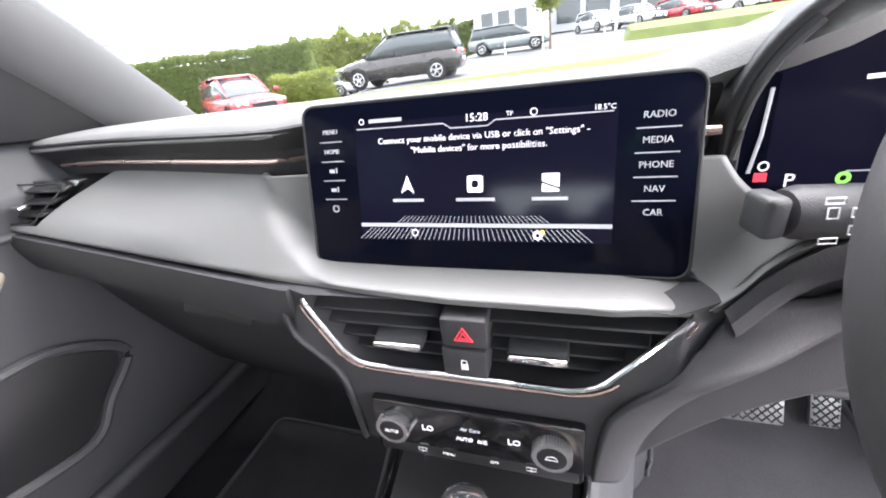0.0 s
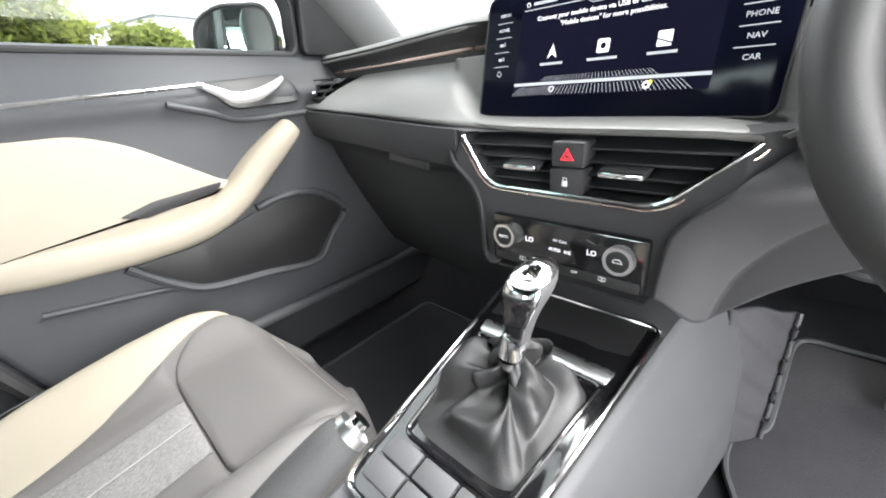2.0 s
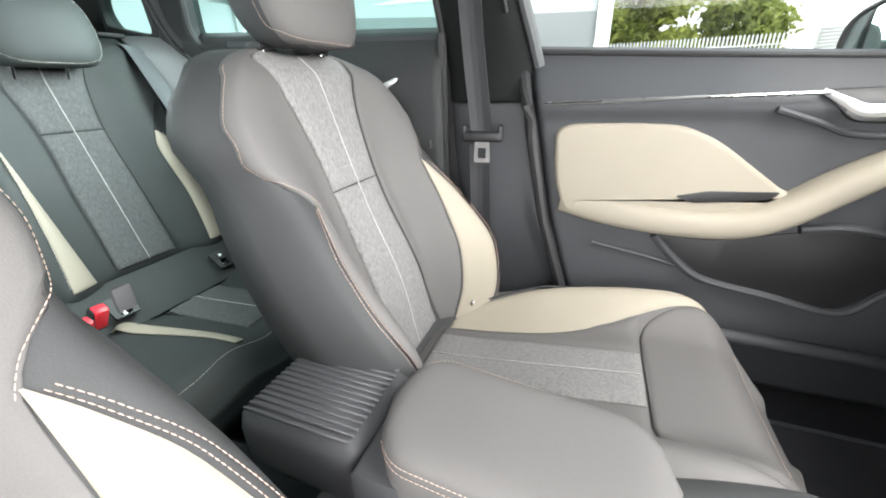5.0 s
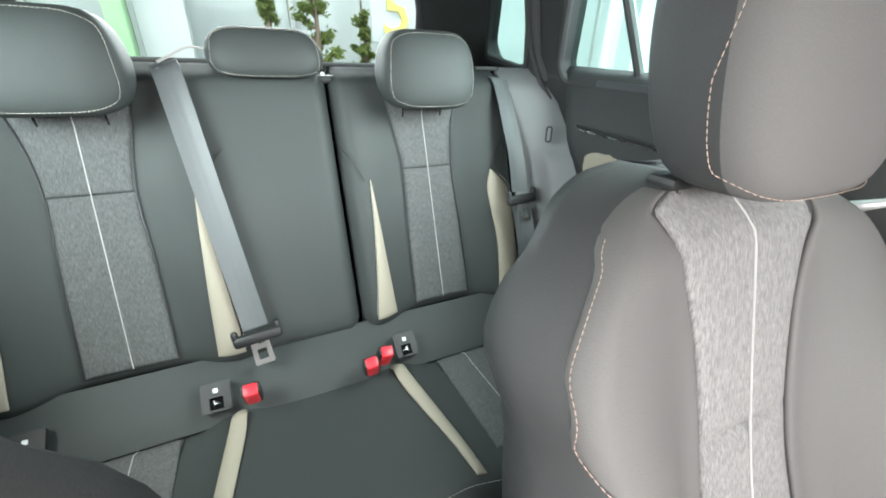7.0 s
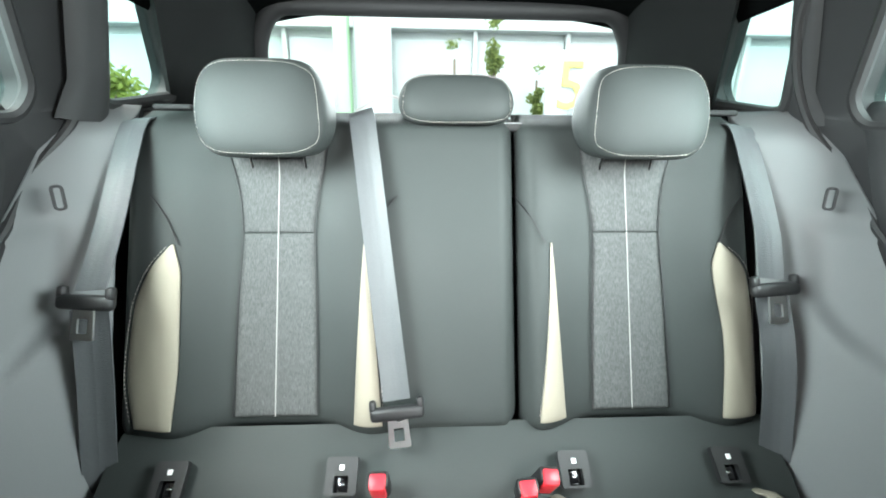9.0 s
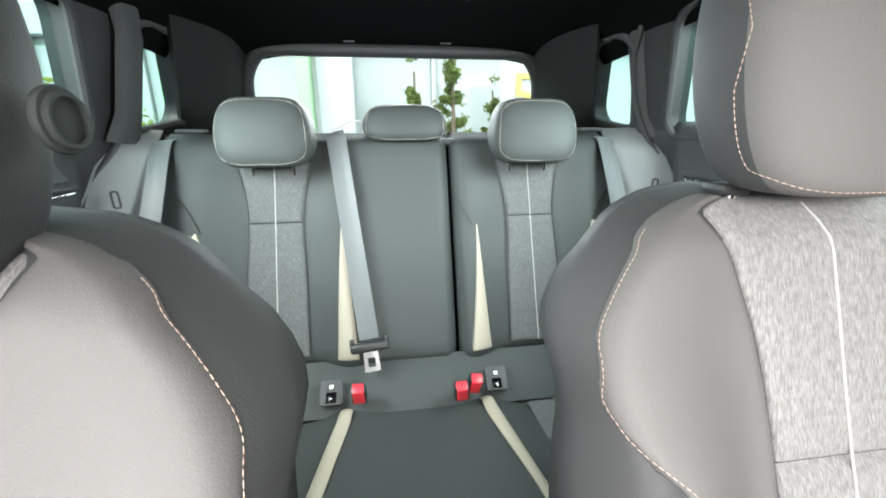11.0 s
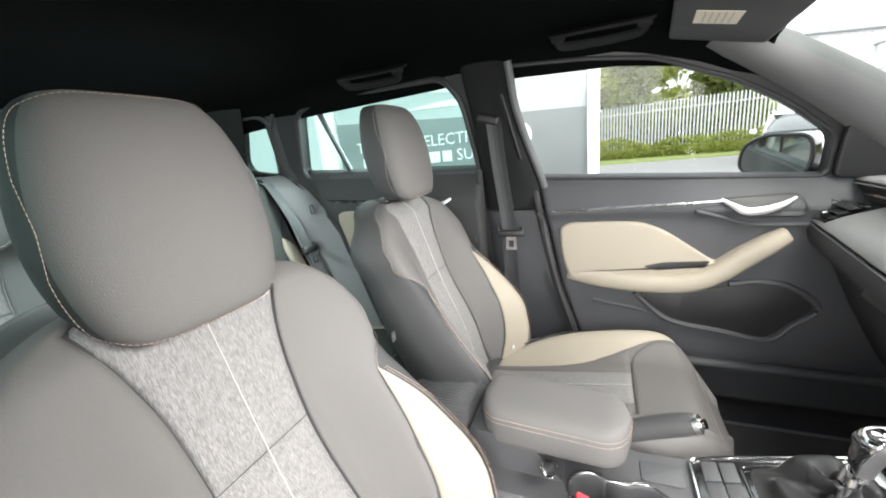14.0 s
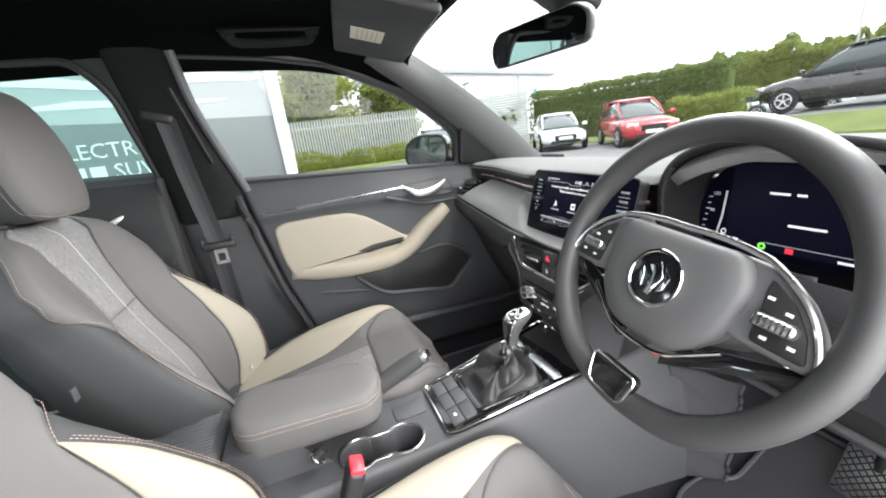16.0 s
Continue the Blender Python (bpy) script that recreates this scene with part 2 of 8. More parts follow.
def rbox_at(x, y, z, sx, sy, sz, r=0.005, seg=2, rx=0, ry=0, rz=0):
    return rbox(sx, sy, sz, r, seg, pose(x, y, z, rx, ry, rz))


def loft(rings, closed=True, caps=True):
    """A skin over rows of points; rows are closed rings or open lines."""
    bm = bmesh.new()
    vs = [[bm.verts.new(p) for p in ring] for ring in rings]
    n = len(rings[0])
    for a, b in zip(vs, vs[1:]):
        for i in range(n if closed else n - 1):
            j = (i + 1) % n
            bm.faces.new((a[i], a[j], b[j], b[i]))
    if caps and closed:
        bm.faces.new(vs[0][::-1])
        bm.faces.new(vs[-1])
    return bm


def spline(pts, n=8, closed=False):
    """A smooth line through the points."""
    P = [Vector(p) for p in pts]
    out = []
    k = len(P)
    for i in range(k if closed else k - 1):
        a = P[(i - 1) % k] if closed or i else P[0] * 2 - P[1]
        b, c = P[i], P[(i + 1) % k]
        d = P[(i + 2) % k] if closed or i + 2 < k else c * 2 - b
        for s in range(n):
            t = s / n
            out.append(0.5 * ((2 * b) + (c - a) * t + (2 * a - 5 * b + 4 * c - d) * t * t + (3 * b - a - 3 * c + d) * t ** 3))
    if not closed:
        out.append(P[-1].copy())
    return out


def tube(pts, r, n=8, closed=False, flat=1.0, up=Vector((0, 0, 1)), radii=None):
    """A round or flattened cord along a line."""
    P = [Vector(p) for p in pts]
    rings = []
    k = len(P)
    for i, p in enumerate(P):
        a = P[(i - 1) % k] if closed or i else p
        b = P[(i + 1) % k] if closed or i + 1 < k else p
        d = (b - a).normalized()
        s = d.cross(up)
        s = s.normalized() if s.length > 1e-4 else d.cross(Vector((0.3, 1, 0.1))).normalized()
        w = s.cross(d)
        q = radii[i] if radii else r
        rings.append([p + s * (math.cos(t) * q) + w * (math.sin(t) * q * flat) for t in (2 * math.pi * j / n for j in range(n))])
    if closed:
        rings.append(rings[0])
    bm = loft(rings, True, not closed)
    if closed:
        bmesh.ops.remove_doubles(bm, verts=bm.verts, dist=1e-6)
    return bm


def disc(r, h, n=32, bevel=0.0, seg=2):
    """A short round plug along z, from 0 to h."""
    bm = bmesh.new()
    bmesh.ops.create_cone(bm, cap_ends=True, segments=n, radius1=r, radius2=r, depth=h, matrix=Matrix.Translation((0, 0, h / 2)))
    if bevel:
        e = [e for e in bm.edges if len(e.link_faces) == 2 and e.calc_face_angle(0) > 1]
        bmesh.ops.bevel(bm, geom=e, offset=bevel, segments=seg, profile=0.5, affect="EDGES")
    return bm


def ring(r0, r1, h, n=40):
    """A flat ring along z with rounded edges."""
    c = 0.25 * min(h, r1 - r0)
    prof = [(r0, c), (r0 + c, 0), (r1 - c, 0), (r1, c), (r1, h - c), (r1 - c, h), (r0 + c, h), (r0, h - c)]
    rows = [[(x * math.cos(a), x * math.sin(a), z) for x, z in prof] for a in (2 * math.pi * i / n for i in range(n + 1))]
    bm = loft(rows, True, False)
    bmesh.ops.remove_doubles(bm, verts=bm.verts, dist=1e-6)
    return bm


def plate(poly, to3d, depth, bevel=0.0, seg=2):
    """A flat outline given thickness; to3d turns (a, b, d) into a place, d from 0 to depth."""
    bm = bmesh.new()
    a = [bm.verts.new((p[0], p[1], 0)) for p in poly]
    f = bm.faces.new(a)
    r = bmesh.ops.extrude_face_region(bm, geom=[f])
    vs = [v for v in r["geom"] if isinstance(v, bmesh.types.BMVert)]
    for v in vs:
        v.co.z = depth
    top = set(vs)
    if bevel:
        e = [e for e in bm.edges if e.verts[0] in top and e.verts[1] in top and len(e.link_faces) == 2]
        bmesh.ops.bevel(bm, geom=e, offset=bevel, segments=seg, profile=0.5, affect="EDGES")
    for v in bm.verts:
        v.co = to3d(*v.co)
    return bm


def surface(f, us, vs, thick=0.0, tuck=0.0, edge=0.006):
    """A patch f(u, v) over two ranges; its rim is tucked in along the normal so that neighbouring patches meet in a seam."""
    us, vs = list(us), list(vs)
    n, m = len(us), len(vs)
    P = [[Vector(f(u, v)) for u in us] for v in vs]
    N = []
    for j in range(m):
        row = []
        for i in range(n):
            a = P[j][min(i + 1, n - 1)] - P[j][max(i - 1, 0)]
            b = P[min(j + 1, m - 1)][i] - P[max(j - 1, 0)][i]
            c = a.cross(b)
            row.append(c.normalized() if c.length > 1e-12 else Vector((0, 0, 0)))
        N.append(row)
    if tuck:
        for j in range(m):
            for i in range(n):
                d = min((P[j][i] - P[j][0]).length, (P[j][i] - P[j][n - 1]).length, (P[j][i] - P[0][i]).length, (P[j][i] - P[m - 1][i]).length)
                P[j][i] = P[j][i] - N[j][i] * (tuck * math.exp(-((d / edge) ** 2)))
    bm = bmesh.new()
    A = [[bm.verts.new(p) for p in row] for row in P]
    for j in range(m - 1):
        for i in range(n - 1):
            bm.faces.new((A[j][i], A[j][i + 1], A[j + 1][i + 1], A[j + 1][i]))
    if thick:
        B = [[bm.verts.new(P[j][i] - N[j][i] * thick) for i in range(n)] for j in range(m)]
        for j in range(m - 1):
            for i in range(n - 1):
                bm.faces.new((B[j][i], B[j + 1][i], B[j + 1][i + 1], B[j][i + 1]))
        rim = [(j, 0) for j in range(m)] + [(m - 1, i) for i in range(1, n)] + [(j, n - 1) for j in range(m - 2, -1, -1)] + [(0, i) for i in range(n - 2, 0, -1)]
        for (j, i), (q, p) in zip(rim, rim[1:] + rim[:1]):
            bm.faces.new((A[j][i], A[q][p], B[q][p], B[j][i]))
    return bm


def steps(a, b, n):
    return [a + (b - a) * i / n for i in range(n + 1)]


def seam_steps(a, b, n, e=0.05):
    """Steps from a to b, closer together near both ends."""
    return [a + (b - a) * (0.5 - 0.5 * math.cos(math.pi * i / n)) for i in range(n + 1)]


def ease(x, a, b):
    t = min(1, max(0, (x - a) / (b - a)))
    return t * t * (3 - 2 * t)


def table(x, rows):
    """Smooth look-up through (x, value) rows, with no overshoot."""
    if x <= rows[0][0]:
        return rows[0][1]
    if x >= rows[-1][0]:
        return rows[-1][1]
    n = len(rows)
    i = next(k for k in range(n - 1) if x <= rows[k + 1][0])

    def grade(k):
        return (rows[k + 1][1] - rows[k][1]) / (rows[k + 1][0] - rows[k][0])

    def slope(k):
        if k == 0 or k == n - 1:
            return grade(0 if k == 0 else n - 2)
        a, b = grade(k - 1), grade(k)
        return 0.0 if a * b <= 0 else 2 * a * b / (a + b)
    h = rows[i + 1][0] - rows[i][0]
    t = (x - rows[i][0]) / h
    p, q, m0, m1 = rows[i][1], rows[i + 1][1], slope(i) * h, slope(i + 1) * h
    return (2 * t ** 3 - 3 * t * t + 1) * p + (t ** 3 - 2 * t * t + t) * m0 + (3 * t * t - 2 * t ** 3) * q + (t ** 3 - t * t) * m1


def line(x, rows):
    if x <= rows[0][0]:
        return rows[0][1]
    for (a, p), (b, q) in zip(rows, rows[1:]):
        if x <= b:
            return p + (q - p) * (x - a) / (b - a)
    return rows[-1][1]


def stitches(pts, length=0.0040, gap=0.0014, r=0.0004, lift=None):
    """Short threads laid end to end along a line."""
    P = [Vector(p) for p in pts]
    acc = [0.0]
    for a, b in zip(P, P[1:]):
        acc.append(acc[-1] + (b - a).length)
    bm = bmesh.new()

    def at(s):
        for i in range(len(P) - 1):
            if s <= acc[i + 1]:
                d = acc[i + 1] - acc[i]
                return P[i].lerp(P[i + 1], (s - acc[i]) / d if d else 0)
        return P[-1]
    s = 0.0
    while s + length < acc[-1]:
        a, b = at(s), at(s + length)
        d = (b - a).normalized()
        x = d.cross(Vector((0.31, 0.52, 0.8))).normalized() * r
        y = d.cross(x).normalized() * r
        q = []
        for p, k in ((a, 0.5), (a.lerp(b, 0.5), 1.0), (b, 0.5)):
            q.append([bm.verts.new(p + (x * math.cos(t) + y * math.sin(t)) * k) for t in (0, 1.571, 3.142, 4.712)])
        for u, v in zip(q, q[1:]):
            for i in range(4):
                bm.faces.new((u[i], u[(i + 1) % 4], v[(i + 1) % 4], v[i]))
        bm.faces.new(q[0][::-1])
        bm.faces.new(q[2])
        s += length + gap
    return bm


def lettering(text, size, m, material, name, parent, label="", align="CENTER", depth=0.0003):
    c = bpy.data.curves.new("letters", "FONT")
    c.body, c.size, c.align_x, c.align_y, c.extrude = text, size, align, "CENTER", depth
    c.resolution_u = 2
    ob = bpy.data.objects.new("letters", c)
    me = bpy.data.meshes.new_from_object(ob)
    bpy.data.objects.remove(ob)
    bpy.data.curves.remove(c)
    me.transform(m)
    o = ORIGIN[parent.name]
    me.transform(Matrix.Translation(-o))
    me.materials.append(material)
    ob = new(name, me)
    ob.parent = parent
    ORIGIN[ob.name] = o
    return tagged(ob, label)


def plane_frame(origin, right, up):
    """A pose whose x runs along right, y along up and z out of the surface."""
    x = Vector(right).normalized()
    z = x.cross(Vector(up)).normalized()
    y = z.cross(x)
    m = Matrix((x, y, z)).transposed().to_4x4()
    m.translation = origin
    return m


# ---- shell of the car ----
FLOOR = 0.36


def holed(outline, holes, to3d, depth):
    """A sheet with openings cut through it, given thickness."""
    bm = bmesh.new()
    for loop in (outline, *holes):
        vs = [bm.verts.new((p[0], p[1], 0)) for p in loop]
        for a, b in zip(vs, vs[1:] + vs[:1]):
            bm.edges.new((a, b))
    bmesh.ops.triangle_fill(bm, use_beauty=True, use_dissolve=False, edges=bm.edges[:])
    bmesh.ops.recalc_face_normals(bm, faces=bm.faces)
    r = bmesh.ops.extrude_face_region(bm, geom=bm.faces[:])
    for v in r["geom"]:
        if isinstance(v, bmesh.types.BMVert):
            v.co.z = depth
    for v in bm.verts:
        v.co = to3d(*v.co)
    return bm


def rounded(poly, r=0.03, n=4):
    """An outline with its corners rounded off."""
    out = []
    k = len(poly)
    for i in range(k):
        a, b, c = Vector(poly[i - 1]), Vector(poly[i]), Vector(poly[(i + 1) % k])
        q = min(r, 0.45 * (a - b).length, 0.45 * (c - b).length)
        p0, p1 = b + (a - b).normalized() * q, b + (c - b).normalized() * q
        for s in range(n + 1):
            t = s / n
            out.append(tuple(p0 * (1 - t) ** 2 + b * 2 * t * (1 - t) + p1 * t * t))
    return out


def side_x(z):
    return 0.715 - 0.27 * max(0, z - 1.1)


def rear_x(y, z):
    """The body's side draws in behind the rear doors."""
    return side_x(z) - 0.06 * ease(-y, 1.2, 1.5)


WIN_FRONT = rounded([(-0.37, 1.138), (0.50, 1.085), (0.495, 1.195), (0.38, 1.288), (0.255, 1.362), (0.065, 1.438), (-0.10, 1.463), (-0.27, 1.476), (-0.40, 1.484), (-0.42, 1.44)], 0.03)
WIN_REAR = rounded([(-0.455, 1.145), (-0.485, 1.40), (-0.54, 1.48), (-0.87, 1.482), (-1.10, 1.468), (-1.165, 1.445), (-1.235, 1.23), (-1.215, 1.188)], 0.035)
DOOR_FRONT = rounded([(-0.02, 0.42), (0.62, 0.42), (0.70, 0.70), (0.66, 1.085), (0.495, 1.195), (0.38, 1.288), (0.255, 1.362), (0.065, 1.438), (-0.10, 1.463), (-0.27, 1.476), (-0.335, 1.435), (-0.24, 1.13), (-0.20, 0.85)], 0.04)
WIN_QUARTER = rounded([(-1.335, 1.212), (-1.295, 1.42), (-1.34, 1.464), (-1.425, 1.452), (-1.50, 1.285), (-1.485, 1.245)], 0.03)


def side_wall(s):
    def to3d(y, z, d):
        return (s * (rear_x(y, z) + d), y, z)
    top = [(0.30, 1.46), (0.10, 1.50), (-0.4, 1.53), (-1.0, 1.53), (-1.5, 1.50), (-1.66, 1.46)]
    outline = [(0.98, 1.06), (0.68, 1.10), (0.53, 1.215), (0.40, 1.315)] + top + [(-1.78, 1.20), (-1.78, 0.30), (-0.6, 0.30), (0.98, 0.30), (0.98, 0.7)]
    name = "wall_left" if s < 0 else "wall_right"
    wall = thing(name, (s * 0.72, -0.4, 0.3), "dark plastic lined body side of the car", "body side", kind="structure")
    part("body_side", holed(outline, (WIN_FRONT if s < 0 else DOOR_FRONT, WIN_REAR, WIN_QUARTER), to3d, 0.05), M_DARK, wall, angle=30)

    def edge(poly, off, r, m, nm, lab=""):
        pts = [(s * (rear_x(y, z) - off), y, z) for y, z in poly]
        part(nm, tube(pts, r, 8, True, up=Vector((1, 0, 0))), m, wall, lab)
    edge(WIN_FRONT if s < 0 else DOOR_FRONT, 0.004, 0.006, M_RUBBER, "window_seal" if s < 0 else "door_seal")
    edge(WIN_REAR, 0.004, 0.010, M_RUBBER, "window_seal")
    edge(WIN_QUARTER, 0.006, 0.012, M_PILLAR, "window_seal", "dark grey moulded window surround")
    for nm, poly, m, lab in (("window_1", WIN_FRONT, M_GLASS, "clear front side window"), ("window_2", WIN_REAR, M_TINT, "green tinted rear side window"), ("window_3", WIN_QUARTER, M_TINT, "small tinted quarter window")):
        if s > 0 and poly is WIN_FRONT:
            continue
        bm = plate(poly, lambda y, z, d: (s * (rear_x(y, z) + 0.03 + d), y, z), 0.004)
        w = solo(nm, bm, m, lab, "window", kind="structure")
        w.visible_shadow = False
    # divider of the rear door window
    a, b = (-1.085, 1.465), (-1.005, 1.17)
    part("window_divider", tube([(s * (rear_x(y, z) + 0.022), y, z) for y, z in (a, b)], 0.011, 8), M_DARK, wall)
    return wall


side_wall(-1)
side_wall(1)


def b_pillar(s):
    def prof(z):
        return line(z, [(0.36, -0.16), (0.56, -0.24), (0.75, -0.305), (1.0, -0.335), (1.12, -0.35), (1.33, -0.385), (1.5, -0.40)])

    def half(z):
        return line(z, [(0.36, 0.17), (0.56, 0.145), (0.74, 0.13), (0.80, 0.12), (1.0, 0.115), (1.12, 0.105), (1.33, 0.075), (1.5, 0.075)])
    root = thing("trim_pillar", (s * 0.7, -0.35, 0.36), "grey moulded centre pillar trim in two pieces, the upper blackened for shade", "trim", kind="structure")
    # The upper cover is grey too; its shade is put in as black trim.
    for nm, z0, z1, m, k in (("lower_cover", 0.38, 1.026, M_DOOR, 0.0), ("shaded_upper_cover", 1.030, 1.53, M_BLACKTRIM, 0.004)):
        rows = seam_steps(z0, z1, 26)

        def f(u, z):
            bulge = 0.034 * (1 - abs(u) ** 4) * (0.55 + 0.45 * ease(z, 0.5, 0.8)) * (1 - 0.75 * ease(z, 1.30, 1.46))
            ridge = 0.02 * ease(u, 0.45, 0.8) * ease(0.82 - z, -0.04, 0.05)
            return (s * (rear_x(-0.4, z) - 0.006 - bulge - ridge - k), prof(z) + u * half(z), z)
        us = [-1 + i / 14 for i in range(29)]
        part(nm, surface(f, us, rows, thick=0.012, tuck=0.003, edge=0.004), m, root)
    pts = [(s * (rear_x(-0.3, z) - 0.020), prof(z) + half(z) + 0.004, z) for z in (1.10, 1.16, 1.25, 1.36, 1.45, 1.49)]
    part("door_seal", tube(spline(pts, 4), 0.012, 8, up=Vector((1, 0, 0))), M_SEAL, root, "grey rubber door seal")
    # belt slot and height adjuster
    part("belt_slot", moved(rbox(0.02, 0.075, 0.03, 0.012, 3), pose(s * (side_x(1.33) - 0.043), -0.395, 1.335, 18 * s, 0, 0)), M_DARK, root)
    part("height_adjuster", tube([(s * (side_x(z) - 0.044), y, z) for y, z in ((-0.345, 1.40), (-0.325, 1.30), (-0.305, 1.20))], 0.007, 8, flat=0.6), M_DARK, root, "dark slot of the belt height adjuster")
    return root


b_pillar(-1)
b_pillar(1)


def belt_band(pts, width, name="webbing", n=5, normal=Vector((1, 0, 0)), thick=0.0016, ridges=True):
    """Webbing along a line, facing the normal."""
    P = spline(pts, 8)
    rows = []
    for i, p in enumerate(P):
        d = (P[min(i + 1, len(P) - 1)] - P[max(i - 1, 0)]).normalized()
        w = d.cross(normal).normalized()
        rows.append((p, w, normal))
    us = [-1, -0.92, -0.5, -0.42, -0.05, 0.05, 0.42, 0.5, 0.92, 1]

    def f(u, v):
        p, w, nn = rows[int(v)]
        return p + w * (u * width / 2) + nn * (0.001 if abs(u) in (0.5, 0.05, 1) else 0)
    return surface(f, us, range(len(rows)), thick=thick)


def belt_tongue(root, at, m):
    """Buckle tongue: padded crossbar with a slotted metal blade."""
    t = part("tongue", moved(join(rbox_at(0, 0, 0, 0.094, 0.018, 0.024, 0.008, 3), rbox_at(-0.041, 0, 0.014, 0.012, 0.014, 0.022, 0.005, 2), rbox_at(0.041, 0, 0.014, 0.012, 0.014, 0.022, 0.005, 2)), m), M_DARK, root)
    blade = holed(rounded([(-0.019, -0.058), (0.019, -0.058), (0.017, -0.008), (-0.017, -0.008)], 0.004), [rounded([(-0.009, -0.048), (0.009, -0.048), (0.009, -0.025), (-0.009, -0.025)], 0.002)], lambda a, b, d: (a, d, b), 0.003)
    part("blade", moved(blade, m), M_SATIN, t, "bright steel blade")


def front_belt(s):
    root = thing("seat_belt", (s * 0.66, -0.37, 0.9), "front seat belt, darkened for shade, hanging on the centre pillar", "seat belt", "front seat belts")
    nrm = Vector((-s, 0, 0))
    part("webbing", belt_band([(s * 0.606, -0.378, 1.325), (s * 0.613, -0.366, 1.16), (s * 0.618, -0.345, 0.97)], 0.047, normal=nrm), M_BELTSHADE, root)
    part("webbing", belt_band([(s * 0.626, -0.352, 0.94), (s * 0.640, -0.350, 0.75), (s * 0.645, -0.33, 0.42)], 0.047, normal=nrm), M_BELTSHADE, root)
    belt_tongue(root, None, pose(s * 0.615, -0.343, 0.960, 0, 0, 90 * -s))


front_belt(-1)
front_belt(1)

# ceiling
us = [-1 + i / 15 for i in range(31)]
vs = steps(0.31, -1.70, 30)


def roof(u, y):
    w = line(y, [(-1.70, 0.52), (-1.3, 0.60), (0.0, 0.62), (0.31, 0.60)])
    mid = line(y, [(-1.70, 1.475), (-1.55, 1.495), (-1.2, 1.535), (-0.5, 1.56), (0.0, 1.54), (0.2, 1.50), (0.31, 1.462)])
    drop = 0.06 * abs(u) ** 4 + 0.045 * ease(abs(u), 0.85, 1)
    return (u * w * 1.06, y, mid - drop)


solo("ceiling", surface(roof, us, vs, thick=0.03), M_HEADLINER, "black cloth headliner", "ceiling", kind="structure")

# floor with the centre tunnel and the raised footwell
def floor_z(u, y):
    z = FLOOR + 0.16 * ease(y, 0.62, 0.98) + 0.02 * ease(-y, 0.3, 0.6)
    z += (0.17 - 0.08 * ease(-y, 0.2, 0.7)) * ease(0.16 - abs(u), 0.0, 0.07)
    return (u, y, z)


solo("floor", surface(floor_z, steps(-0.72, 0.72, 48), steps(1.0, -1.75, 44), thick=-0.03), M_CARPET, "dark carpeted car floor with a centre tunnel", "floor", kind="structure")
solo("wall_front", plate([(-0.76, 0.3), (0.76, 0.3), (0.76, 1.0), (-0.76, 1.0)], lambda a, b, d: (a, 0.985 + d, b), 0.03), M_CARPET, "dark padded bulkhead ahead of the footwells", "bulkhead", kind="structure")

# windscreen
def screen_pt(u, v):
    y = 1.02 - 0.72 * v - 0.10 * u * u * (1 - 0.5 * v)
    return (u * (0.70 - 0.10 * v), y, 1.06 + 0.40 * v)


w = solo("window_4", surface(screen_pt, steps(-1, 1, 16), steps(0, 1, 10), thick=0.004), M_GLASS, "clear raked windscreen", "windscreen", kind="structure")
w.visible_shadow = False


def a_pillar(s):
    base, top = Vector((s * 0.735, 0.82, 1.03)), Vector((s * 0.60, 0.22, 1.468))
    rows = []
    n = 18
    for i in range(n + 1):
        t = i / n
        c = base.lerp(top, t) + Vector((0, 0.0, 0.03 * math.sin(math.pi * t)))
        w = 0.085 - 0.03 * t
        row = []
        for j in range(13):
            a = -1 + j / 6
            row.append(c + Vector((-s * (0.055 * (1 - a * a) ** 0.5 + 0.0), a * w * 0.75, a * w * 0.55)))
        rows.append(row)
    return solo("trim_windscreen_pillar", surface(lambda u, v: rows[int(v)][int(u)], range(13), range(n + 1), thick=0.02), M_APILLAR, "grey windscreen pillar trim", "trim", kind="structure")


a_pillar(-1)
a_pillar(1)


def corner_trim(s):
    """Triangular cover between the front window and the windscreen pillar."""
    poly = rounded([(0.505, 1.085), (0.80, 1.06), (0.505, 1.22)], 0.015)
    bm = plate(poly, lambda y, z, d: (s * (side_x(z) - 0.005 - d), y, z), 0.02, 0.006)
    solo("trim_mirror_corner", bm, M_DARK, "black triangular cover at the foot of the windscreen pillar", "trim", kind="structure")


corner_trim(-1)
corner_trim(1)
oval = rounded([(0.575, 1.176), (0.66, 1.170), (0.735, 1.124), (0.68, 1.118), (0.60, 1.146)], 0.03, 5)
solo("trim_speaker_ring", tube([(-0.668 + 0.02 * (y - 0.6), y, z) for y, z in oval], 0.0022, 6, True, up=Vector((1, 0, 0))), M_APILLAR, "raised outline of the pillar speaker", "trim", kind="structure")

# tailgate with the rear window
WIN_TAIL = rounded([(-0.52, 1.20), (0.52, 1.20), (0.49, 1.40), (0.43, 1.472), (-0.43, 1.472), (-0.49, 1.40)], 0.05)
OUT_TAIL = [(-0.74, 0.3), (0.74, 0.3), (0.72, 1.2), (0.62, 1.50), (-0.62, 1.50), (-0.72, 1.2)]


def tail(a, z, d):
    return (a, -1.72 + 0.55 * max(0, z - 1.2) - 0.08 - d, z)


